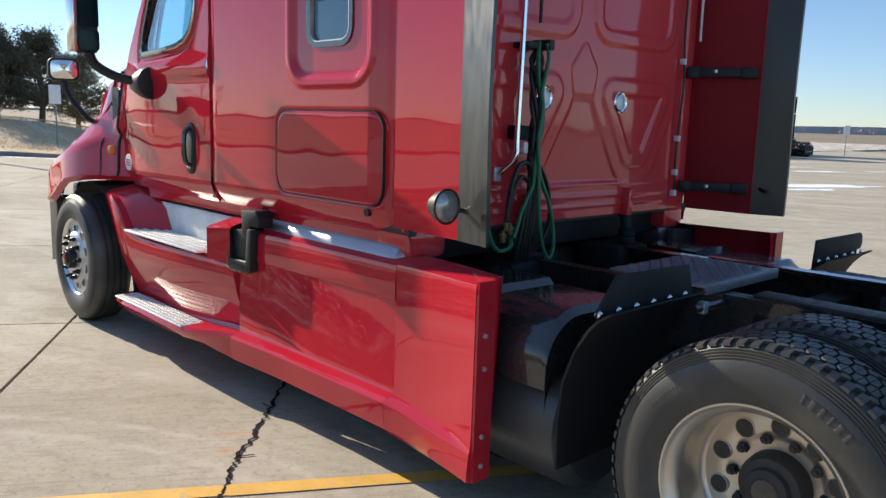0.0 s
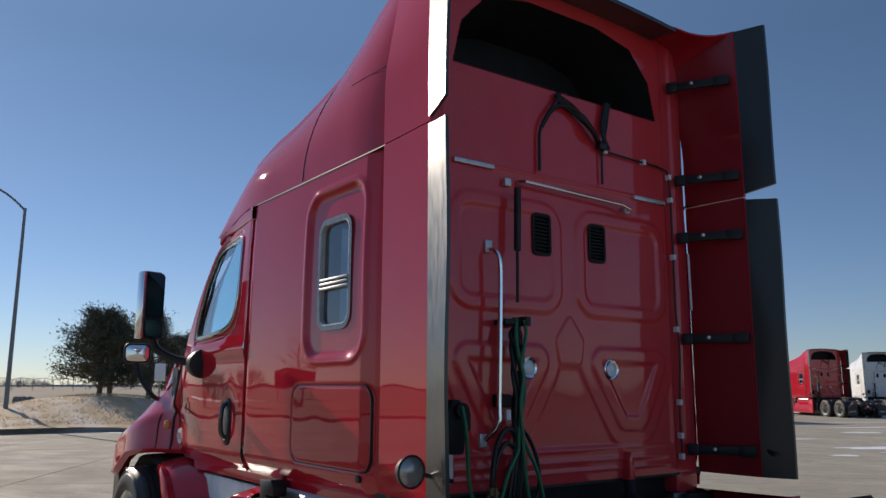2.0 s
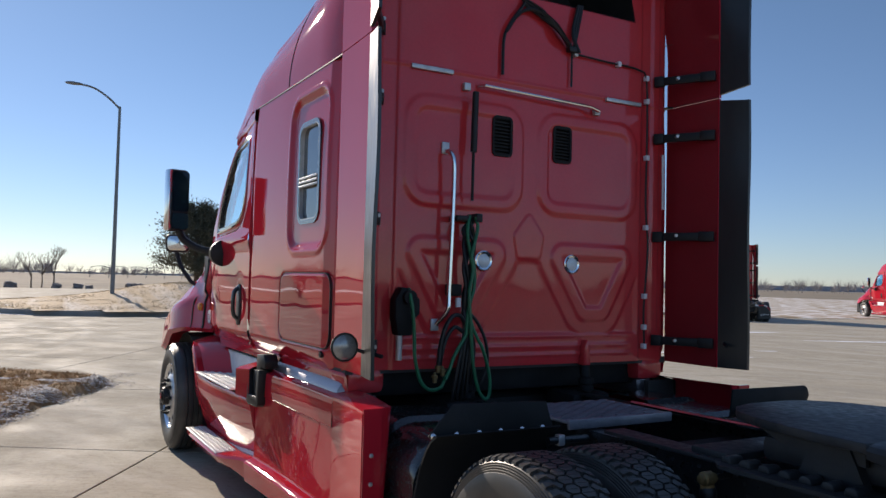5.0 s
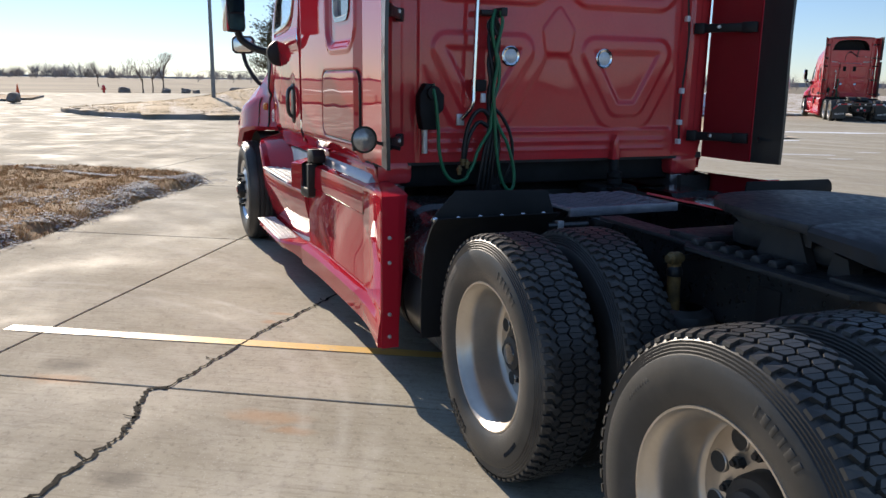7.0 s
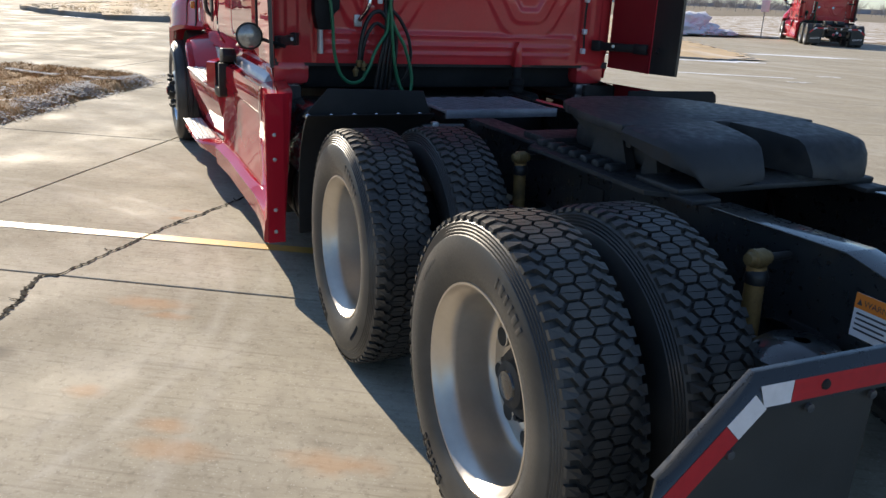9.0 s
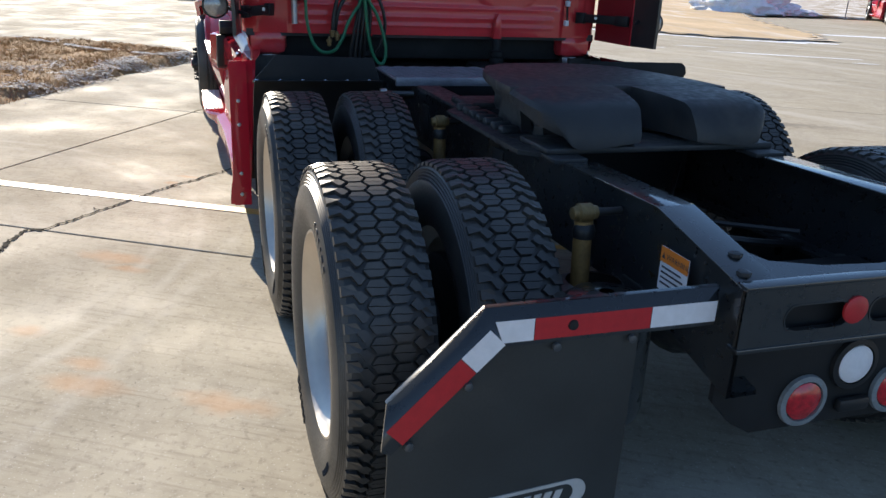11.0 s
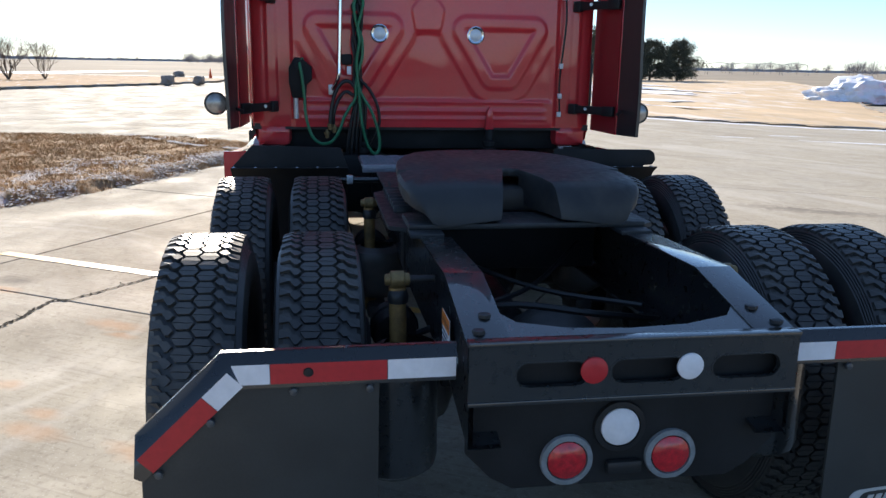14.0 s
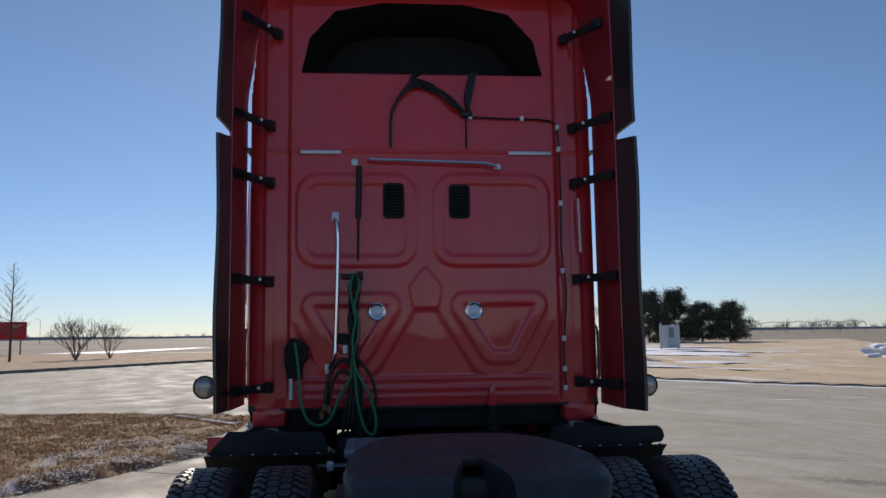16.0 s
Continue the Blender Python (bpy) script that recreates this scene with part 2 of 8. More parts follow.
    col = mix(layer(0.42, 5, 0.55, 0.75, (0.3, 1.5, 1), 0.25, dist=0.5), col, (0.26, 0.235, 0.2), weight=0.4)
    wob = nt.nodes.new("ShaderNodeTexNoise")
    wob.inputs["Scale"].default_value, wob.inputs["Detail"].default_value = 9.0, 6
    nt.links.new(tc.outputs["Object"], wob.inputs["Vector"])

    def shift(amount):
        """The place, pushed about by noise."""
        v = nt.nodes.new("ShaderNodeVectorMath")
        v.operation = "MULTIPLY_ADD"
        v.inputs[1].default_value = (amount, amount, 0)
        nt.links.new(wob.outputs["Color"], v.inputs[0])
        nt.links.new(tc.outputs["Object"], v.inputs[2])
        return v.outputs[0]

    def spot(c, rx, ry, turn, lo=0.05, hi=0.7):
        mp = nt.nodes.new("ShaderNodeMapping")
        mp.vector_type = "TEXTURE"
        mp.inputs["Location"].default_value = (c[0] + rx * 0.4, c[1] + rx * 0.4, 0)
        mp.inputs["Rotation"].default_value = (0, 0, turn)
        mp.inputs["Scale"].default_value = (rx * 1.5, ry * 1.5, 1)
        nt.links.new(shift(rx * 0.8), mp.inputs["Vector"])
        g = nt.nodes.new("ShaderNodeTexGradient")
        g.gradient_type = "SPHERICAL"
        nt.links.new(mp.outputs[0], g.inputs["Vector"])
        r = nt.nodes.new("ShaderNodeMapRange")
        r.inputs["From Min"].default_value, r.inputs["From Max"].default_value = lo, hi
        nt.links.new(g.outputs[1], r.inputs[0])
        return r.outputs[0]

    def arc(c, radius, w):
        """A soft curved tyre track."""
        d = nt.nodes.new("ShaderNodeVectorMath")
        d.operation = "DISTANCE"
        d.inputs[1].default_value = (c[0] + 0.02, c[1] + 0.02, 0)
        nt.links.new(shift(0.04), d.inputs[0])
        a = nt.nodes.new("ShaderNodeMath")
        a.operation = "SUBTRACT"
        a.inputs[1].default_value = radius
        nt.links.new(d.outputs["Value"], a.inputs[0])
        ab = nt.nodes.new("ShaderNodeMath")
        ab.operation = "ABSOLUTE"
        nt.links.new(a.outputs[0], ab.inputs[0])
        r = nt.nodes.new("ShaderNodeMapRange")
        r.inputs["From Min"].default_value, r.inputs["From Max"].default_value = w, 0.0
        nt.links.new(ab.outputs[0], r.inputs[0])
        mu = nt.nodes.new("ShaderNodeMath")
        mu.operation = "MULTIPLY"
        nt.links.new(r.outputs[0], mu.inputs[0])
        nt.links.new(layer(5, 5, 0.35, 0.6), mu.inputs[1])
        return mu.outputs[0]
    for c, rx, ry in (((-1.5, -2.0), 0.20, 0.07), ((-1.3, -1.93), 0.10, 0.04), ((-0.25, -2.02), 0.09, 0.05), ((-0.08, -2.02), 0.16, 0.06), ((-3.05, -1.73), 0.05, 0.04), ((-3.2, -1.60), 0.09, 0.03), ((0.19, -1.5), 0.18, 0.06), ((-0.62, -2.3), 0.08, 0.05), ((-2.4, -3.0), 0.18, 0.06)):
        col = mix(spot(c, rx, ry, 1.03), col, (0.58, 0.31, 0.15), weight=0.45)
    for c, rx, ry in (((-1.1, -2.68), 0.10, 0.07), ((-4.9, 4.9), 0.8, 0.15), ((-2.6, -2.95), 0.14, 0.10)):
        col = mix(spot(c, rx, ry, 1.03), col, (0.14, 0.12, 0.10), weight=0.6)
    for c, radius, w in (((-2.12, -4.366), 2.822, 0.05), ((-6.89, -16.94), 16.42, 0.07), ((-2.12, -4.366), 2.62, 0.06), ((-24, -22), 19.5, 0.2), ((-24, -22), 21.3, 0.2), ((-30, 6), 9.5, 0.12), ((-30, 6), 11.3, 0.12)):
        col = mix(arc(c, radius, w), col, (0.64, 0.595, 0.525), weight=0.45)
    info = nt.nodes.new("ShaderNodeObjectInfo")
    tone = nt.nodes.new("ShaderNodeMapRange")
    tone.inputs["To Min"].default_value, tone.inputs["To Max"].default_value = 0.80, 0.89
    nt.links.new(info.outputs["Random"], tone.inputs[0])
    each = nt.nodes.new("ShaderNodeVectorMath")
    each.operation = "SCALE"
    nt.links.new(col, each.inputs[0])
    nt.links.new(tone.outputs[0], each.inputs["Scale"])
    nt.links.new(each.outputs[0], b.inputs["Base Color"])
    rr = nt.nodes.new("ShaderNodeMapRange")
    rr.inputs["To Min"].default_value, rr.inputs["To Max"].default_value = 0.70, 0.97
    nt.links.new(layer(0.9, 6, 0.34, 0.58), rr.inputs[0])
    nt.links.new(rr.outputs[0], b.inputs["Roughness"])
    b.inputs["Specular IOR Level"].default_value = 0.17
    bn = nt.nodes.new("ShaderNodeBump")
    bn.inputs["Strength"].default_value, bn.inputs["Distance"].default_value = 0.25, 0.002
    nt.links.new(layer(90, 5, 0.2, 0.8), bn.inputs["Height"])
    nt.links.new(bn.outputs[0], b.inputs["Normal"])


build_concrete(CONCRETE)
JOINT = material("joint_sealant", (0.010, 0.009, 0.008), 0.9, vary=0.3, scale=10, spec=0.1)
LINE = material("worn_yellow_paint", (0.72, 0.43, 0.10), 0.5, vary=0.12, scale=6, fine=60, second=(0.42, 0.36, 0.27), mix_scale=14, mix_at=0.66, mix_soft=0.06)
FIELD = material("field_soil", (0.18, 0.145, 0.10), 0.95, vary=0.25, scale=0.02, fine=1.2, second=(0.25, 0.205, 0.145), mix_scale=0.05, mix_at=0.5, mix_soft=0.15)
TURF = material("dry_turf", (0.32, 0.195, 0.095), 0.95, vary=0.3, scale=0.8, fine=25, bump=0.3, second=(0.66, 0.66, 0.69), mix_scale=1.1, mix_at=0.68, mix_soft=0.05, stretch=(0.6, 1.4, 1))
SNOWY = material("snowy_grass", (0.54, 0.395, 0.24), 0.9, vary=0.22, scale=0.35, fine=5, bump=0.1, second=(0.74, 0.70, 0.66), mix_scale=0.5, mix_at=0.64, mix_soft=0.14, stretch=(0.25, 1.6, 1), turn=0.85)
GRASS = material("dead_grass", (0.39, 0.235, 0.10), 0.9, vary=0.35, scale=2.5, fine=60)
DRY = material("dry_tan_grass", (0.52, 0.40, 0.25), 0.9, vary=0.25, scale=2.5, fine=60)
STUBBLE = material("snowy_stubble", (0.34, 0.265, 0.18), 0.95, vary=0.3, scale=0.4, fine=8, bump=0.2, second=(0.72, 0.71, 0.72), mix_scale=0.7, mix_at=0.53, mix_soft=0.06)
PLOUGHED = material("ploughed_soil", (0.17, 0.135, 0.093), 0.95, vary=0.3, scale=0.05, fine=1.5, second=(0.23, 0.185, 0.13), mix_scale=0.09, mix_at=0.55, mix_soft=0.12, stretch=(1, 0.3, 1))
# Horizon woods; the blue of distance haze is put into the colour.
HAZY_RIDGE = material("hazy_ridge", (0.33, 0.36, 0.42), 0.95, vary=0.2, scale=0.02, fine=0.3)
KERB = material("kerb_concrete", (0.26, 0.24, 0.215), 0.8, vary=0.2, scale=2, fine=30, bump=0.1)
SNOW = material("snow", (0.80, 0.82, 0.86), 0.7, vary=0.08, scale=3, fine=30, bump=0.2, second=(0.50, 0.48, 0.45), mix_scale=2.2, mix_at=0.68)
OLD_SNOW = material("old_snow", (0.60, 0.54, 0.48), 0.8, vary=0.15, scale=6, fine=60)
BARK = material("bark", (0.11, 0.085, 0.065), 0.9, vary=0.3, scale=8, fine=40)
NEEDLE = material("needles", (0.098, 0.10, 0.066), 0.8, vary=0.45, scale=2, fine=20)
TWIG = material("bare_twigs", (0.17, 0.135, 0.105), 0.9, vary=0.25, scale=2)
# Twig colour paled to grey-brown: distance haze is put into it.
HAZY_WOOD = material("far_woods", (0.36, 0.33, 0.32), 0.95, vary=0.25, scale=0.05, fine=0.6)
POLE = material("pole_paint", (0.20, 0.22, 0.23), 0.5, 0.4, vary=0.15)
STONE = material("boulder_stone", (0.24, 0.21, 0.19), 0.85, vary=0.3, scale=2, fine=15, bump=0.3)
CABINET = material("cabinet_paint", (0.42, 0.46, 0.46), 0.6, vary=0.1)
CONE = material("orange_cone", (0.75, 0.10, 0.03), 0.6, vary=0.1)

# ---- mesh helpers ----


def part(name, bm, mat, parent=None, label="", sharp=38.0, keep=False):
    """Links a bmesh as one mesh object under a thing or a part."""
    if not keep:
        bmesh.ops.recalc_face_normals(bm, faces=bm.faces)
    for f in bm.faces:
        f.smooth = True
    limit = radians(sharp)
    for e in bm.edges:
        if len(e.link_faces) == 2 and e.calc_face_angle(0) > limit:
            e.smooth = False
    me = bpy.data.meshes.new(name)
    bm.to_mesh(me)
    bm.free()
    me.materials.append(mat)
    ob = new(name, me)
    if parent:
        ob.parent = parent
    if label:
        ob["label"] = label
    return ob


def grid_part(name, verts, faces, mat, parent=None, label="", smooth=True):
    me = bpy.data.meshes.new(name)
    me.from_pydata(verts, [], faces)
    me.update()
    if smooth:
        me.shade_smooth()
    me.materials.append(mat)
    ob = new(name, me)
    if parent:
        ob.parent = parent
    if label:
        ob["label"] = label
    return ob


def thing(name, label, category, group="", kind="", at=None):
    ob = new(name)
    ob.empty_display_size = 0.2
    if at is not None:
        ob.matrix_basis = at
    return tagged(ob, label, category, group, kind)


def B():
    return bmesh.new()


def box(bm, x0, x1, y0, y1, z0, z1, bev=0.0, m=None):
    r = bmesh.ops.create_cube(bm, size=1.0)
    vs = r["verts"]
    c = Vector(((x0 + x1) / 2, (y0 + y1) / 2, (z0 + z1) / 2))
    s = (abs(x1 - x0), abs(y1 - y0), abs(z1 - z0))
    for v in vs:
        v.co = Vector((v.co.x * s[0], v.co.y * s[1], v.co.z * s[2])) + c
        if m is not None:
            v.co = m @ v.co
    if bev:
        es = list({e for v in vs for e in v.link_edges})
        bmesh.ops.bevel(bm, geom=es, offset=bev, segments=2, affect="EDGES", profile=0.5)
    return bm


def prism(bm, pts, axis, a, b, bev=0.0):
    """A polygon in the plane across an axis, drawn out from a to b. pts are (x, z) for y, (y, z) for x, (x, y) for z."""
    def place(p, h):
        return {"y": (p[0], h, p[1]), "x": (h, p[0], p[1]), "z": (p[0], p[1], h)}[axis]
    lo = [bm.verts.new(place(p, a)) for p in pts]
    hi = [bm.verts.new(place(p, b)) for p in pts]
    n = len(pts)
    fs = [bm.faces.new(lo), bm.faces.new(list(reversed(hi)))]
    for i in range(n):
        fs.append(bm.faces.new((lo[i], hi[i], hi[(i + 1) % n], lo[(i + 1) % n])))
    if bev:
        es = list({e for f in fs for e in f.edges})
        bmesh.ops.recalc_face_normals(bm, faces=fs)
        bmesh.ops.bevel(bm, geom=es, offset=bev, segments=2, affect="EDGES", profile=0.5)
    return bm


def lathe(bm, prof, centre, axis="y", segs=48, s=1):
    """prof: (radius, height along the axis). s flips the axis."""
    rings = []
    c = Vector(centre)
    for r, h in prof:
        ring = []
        for i in range(segs):
            a = 2 * math.pi * i / segs
            u, v = r * math.cos(a), r * math.sin(a)
            d = {"y": (u, s * h, v), "x": (s * h, u, v), "z": (u, v, s * h)}[axis]
            ring.append(bm.verts.new(c + Vector(d)))
        rings.append(ring)
    for a, b in zip(rings, rings[1:]):
        for i in range(segs):
            j = (i + 1) % segs
            bm.faces.new((a[i], a[j], b[j], b[i]))
    for ring, (r, h) in ((rings[0], prof[0]), (rings[-1], prof[-1])):
        if r < 0.02 and r > 0:
            bm.faces.new(ring)
    return bm


def spline(pts, n=8):
    """A smooth run of points through pts."""
    P = [Vector(p) for p in pts]
    P = [P[0] * 2 - P[1]] + P + [P[-1] * 2 - P[-2]]
    out = []
    for i in range(1, len(P) - 2):
        a, b, c, d = P[i - 1], P[i], P[i + 1], P[i + 2]
        for k in range(n):
            t = k / n
            out.append(0.5 * ((2 * b) + (c - a) * t + (2 * a - 5 * b + 4 * c - d) * t * t + (3 * b - a - 3 * c + d) * t ** 3))
    out.append(P[-2])
    return out


def tube(bm, pts, r, segs=8, r2=None, smooth=0):
    P = spline(pts, smooth) if smooth else [Vector(p) for p in pts]
    n = len(P)
    rings = []
    up = Vector((0.13, 0.31, 0.94))
    for i in range(n):
        d = (P[min(i + 1, n - 1)] - P[max(i - 1, 0)]).normalized()
        u = d.cross(up)
        if u.length < 1e-3:
            u = d.cross(Vector((1, 0, 0)))
        u.normalize()
        v = d.cross(u).normalized()
        up = v.cross(d) * -1 if False else -v if v.dot(up) < 0 else v
        rad = r if r2 is None else r + (r2 - r) * i / max(1, n - 1)
        rings.append([bm.verts.new(P[i] + (u * math.cos(2 * math.pi * k / segs) + up * math.sin(2 * math.pi * k / segs)) * rad) for k in range(segs)])
    for a, b in zip(rings, rings[1:]):
        for k in range(segs):
            j = (k + 1) % segs
            bm.faces.new((a[k], a[j], b[j], b[k]))
    bm.faces.new(rings[0])
    bm.faces.new(list(reversed(rings[-1])))
    return bm


def cyl(bm, p0, p1, r, segs=16, r2=None):
    return tube(bm, [p0, p1], r, segs, r2)


def rrect(x0, x1, z0, z1, r, n=5):
    pts = []
    for cx, cz, a0 in ((x1 - r, z1 - r, 0), (x0 + r, z1 - r, 90), (x0 + r, z0 + r, 180), (x1 - r, z0 + r, 270)):
        for k in range(n + 1):
            a = radians(a0 + 90 * k / n)
            pts.append((cx + r * math.cos(a), cz + r * math.sin(a)))
    return pts


def ring(bm, outer, inner, axis, a, b):
    """A frame between two outlines of equally many points."""
    def place(p, h):
        return {"y": (p[0], h, p[1]), "x": (h, p[0], p[1]), "z": (p[0], p[1], h)}[axis]
    L = [[bm.verts.new(place(p, h)) for p in o] for o in (outer, inner) for h in (a, b)]
    n = len(outer)
    for i in range(n):
        j = (i + 1) % n
        for p, q in ((0, 1), (1, 3), (3, 2), (2, 0)):
            bm.faces.new((L[p][i], L[p][j], L[q][j], L[q][i]))
    return bm


def sd_poly(X, Z, pts):
    """Signed distance to a polygon, negative inside."""
    d = np.full(X.shape, 1e9)
    sgn = np.ones(X.shape)
    n = len(pts)
    for i in range(n):
        ax, az = pts[i]
        bx, bz = pts[i - 1]
        ex, ez = bx - ax, bz - az
        wx, wz = X - ax, Z - az
        t = np.clip((wx * ex + wz * ez) / (ex * ex + ez * ez), 0, 1)
        d = np.minimum(d, (wx - ex * t) ** 2 + (wz - ez * t) ** 2)
        c1, c2, c3 = Z >= az, Z < bz, ex * wz > ez * wx
        flip = (c1 & c2 & c3) | (~c1 & ~c2 & ~c3)
        sgn = np.where(flip, -sgn, sgn)
    return sgn * np.sqrt(d)


def step(d, w):
    t = np.clip(0.5 - d / w, 0, 1)
    return t * t * (3 - 2 * t)


def bead(d, w):
    return np.clip(1 - (d / w) ** 2, 0, 1) ** 2


def sheet(x0, x1, z0, z1, h, drop=None, cell=0.008):
    """A pressed panel as a grid of (u, v) with the relief h(u, v); faces where drop(u, v) holds are left open."""
    nx, nz = max(2, int((x1 - x0) / cell)), max(2, int((z1 - z0) / cell))
    X, Z = np.meshgrid(np.linspace(x0, x1, nx), np.linspace(z0, z1, nz))
    H = h(X, Z)
    idx = np.arange(nx * nz).reshape(nz, nx)
    F = np.stack([idx[:-1, :-1], idx[:-1, 1:], idx[1:, 1:], idx[1:, :-1]], -1).reshape(-1, 4)
    if drop is not None:
        Xc = (X[:-1, :-1] + X[1:, 1:]) / 2
        Zc = (Z[:-1, :-1] + Z[1:, 1:]) / 2
        F = F[~drop(Xc, Zc).reshape(-1)]
    return X, Z, H, F


def loft(bm, rows, closed=False):
    """Skins rows of equally many points."""
    V = [[bm.verts.new(p) for p in r] for r in rows]
    for a, b in zip(V, V[1:]):
        n = len(a)
        for i in range(n if closed else n - 1):
            j = (i + 1) % n
            bm.faces.new((a[i], a[j], b[j], b[i]))
    return bm


def lerp(table, x):
    xs, ys = zip(*table)
    return float(np.interp(x, xs, ys))

# ---- ground and setting ----
A_DIR, B_DIR = Vector((0.514, 0.858, 0)), Vector((-0.858, 0.514, 0))


def flat(name, pts, z, mat, label="", category="", kind="structure", thick=0.0, cell=0):
    bm = B()
    if thick:
        prism(bm, pts, "z", z - thick, z)
    else:
        bm.faces.new([bm.verts.new((x, y, z)) for x, y in pts])
    bmesh.ops.triangulate(bm, faces=[f for f in bm.faces if len(f.verts) > 4])
    return tagged(part(name, bm, mat), label, category, "", kind)


flat("ground", [(-3000, -3000), (3000, -3000), (3000, 3000), (-3000, 3000)], -0.12, FIELD, "flat brown winter farmland reaching the horizon", "ground")
pavement = flat("pavement", [(-86, -70), (70, -70), (70, 75), (-31, 75), (-31, 24), (-86, 24)], -0.018, JOINT, "worn grey-tan concrete truck lot of large slabs with dark joints", "pavement", thick=0.08)


def strip(bm, a, b, w, z):
    a, b = Vector((*a, z)), Vector((*b, z))
    n = (b - a).normalized().cross(Vector((0, 0, 1))) * (w / 2)
    bm.faces.new([bm.verts.new(p) for p in (a - n, b - n, b + n, a + n)])


def wiggle(bm, pts, w, z, jitter=0.012, cuts=14, seed=3):
    """An uneven crack as a ribbon of changing width."""
    rnd = random.Random(seed)
    P = []
    for a, b in zip(pts, pts[1:]):
        for k in range(cuts):
            t = k / cuts
            P.append(Vector((a[0] + (b[0] - a[0]) * t + rnd.uniform(-jitter, jitter), a[1] + (b[1] - a[1]) * t + rnd.uniform(-jitter, jitter), z)))
    P.append(Vector((*pts[-1], z)))
    L, R = [], []
    for i, p in enumerate(P):
        d = (P[min(i + 1, len(P) - 1)] - P[max(i - 1, 0)]).normalized()
        n = d.cross(Vector((0, 0, 1))) * (w * rnd.uniform(0.25, 0.75))
        L.append(bm.verts.new(p - n))
        R.append(bm.verts.new(p + n))
    for i in range(len(P) - 1):
        bm.faces.new((L[i], L[i + 1], R[i + 1], R[i]))


bm = B()
wiggle(bm, [(-0.55, -3.40), (-1.06, -2.99), (-1.305, -2.815), (-1.533, -2.667), (-1.71, -2.608), (-1.884, -2.587), (-2.071, -2.535)], 0.022, 0.006, 0.016, 14, 5)
wiggle(bm, [(-2.071, -2.52), (-2.045, -2.437)], 0.03, 0.006, 0.006, 4, 6)
wiggle(bm, [(-2.045, -2.437), (-2.38, -2.17), (-2.70, -1.925), (-2.93, -1.74), (-3.20, -1.46), (-3.43, -1.25), (-4.2, -0.6), (-5.4, 0.3)], 0.017, 0.006, 0.014, 16, 7)
for k, (p, q) in enumerate([((-1.31, -2.81), (-1.42, -2.86)), ((-1.70, -2.60), (-1.76, -2.66)), ((-2.40, -2.15), (-2.47, -2.20)), ((-2.94, -1.73), (-2.90, -1.66)), ((-3.42, -1.26), (-3.50, -1.27)), ((-1.06, -2.99), (-1.02, -3.09))]):
    wiggle(bm, [p, q], 0.010, 0.006, 0.008, 5, 40 + k)
tagged(part("pavement_crack", bm, JOINT), "jagged dark crack running across the concrete", "crack", "", "structure")
bm = B()
a, b = Vector((-3.487, -3.351, 0)), Vector((-2.166, -1.117, 0))
d = (b - a).normalized()
e = b + d * 4.0
for k in range(24):
    p, q = a + (e - a) * k / 24, a + (e - a) * (k + 1) / 24
    strip(bm, (p.x, p.y), (q.x, q.y), 0.105 + 0.006 * math.sin(k * 2.3), 0.0045)
bmesh.ops.remove_doubles(bm, verts=bm.verts, dist=0.004)
tagged(part("parking_line", bm, LINE), "worn yellow painted parking line on concrete", "parking line", "", "structure")


def blot(name, c, rx, ry, turn, mat, label, cat, seed, z=0.005):
    """An uneven flat patch."""
    rnd = random.Random(seed)
    bm = B()
    n = 26
    pts = []
    for i in range(n):
        t = 2 * math.pi * i / n
        f = 0.75 + 0.35 * noise.noise(Vector((math.cos(t) * 1.7 + seed, math.sin(t) * 1.7, seed * 0.37))) + rnd.uniform(-0.08, 0.08)
        u, v = rx * f * math.cos(t), ry * f * math.sin(t)
        pts.append(bm.verts.new((c[0] + u * math.cos(turn) - v * math.sin(turn), c[1] + u * math.sin(turn) + v * math.cos(turn), z)))
    bm.faces.new(pts)
    bmesh.ops.triangulate(bm, faces=bm.faces)
    return tagged(part(name, bm, mat), label, cat, "", "structure")


for i, (c, rx, ry) in enumerate([((-14.4, 9.1), 0.6, 0.10), ((-14.65, 10.75), 0.6, 0.10), ((-12.7, 11.75), 2.1, 0.14), ((-11.1, 12.65), 0.38, 0.09), ((-12.2, 14.9), 0.42, 0.10), ((-16.5, 15.6), 1.2, 0.5), ((-19, 21), 2.6, 0.5), ((-14, 21.5), 2.2, 0.25), ((-9.6, 21.4), 3.4, 0.75), ((-9.0, 19.6), 1.3, 0.35), ((-9.5, 16.9), 0.6, 0.28), ((-14.5, 27.9), 1.0, 0.5), ((-13.2, 30.8), 1.6, 0.5), ((-8, 31), 3.5, 0.4), ((-16, 33), 3.0, 0.35), ((-11, 36), 3.0, 0.3), ((-19, 38), 4.0, 0.3), ((-5, 38), 3.0, 0.35)]):
    blot("snow_patch", c, rx, ry, radians(62), SNOW, "thin streak of melting snow on the lot", "snow patch", 11 + i)


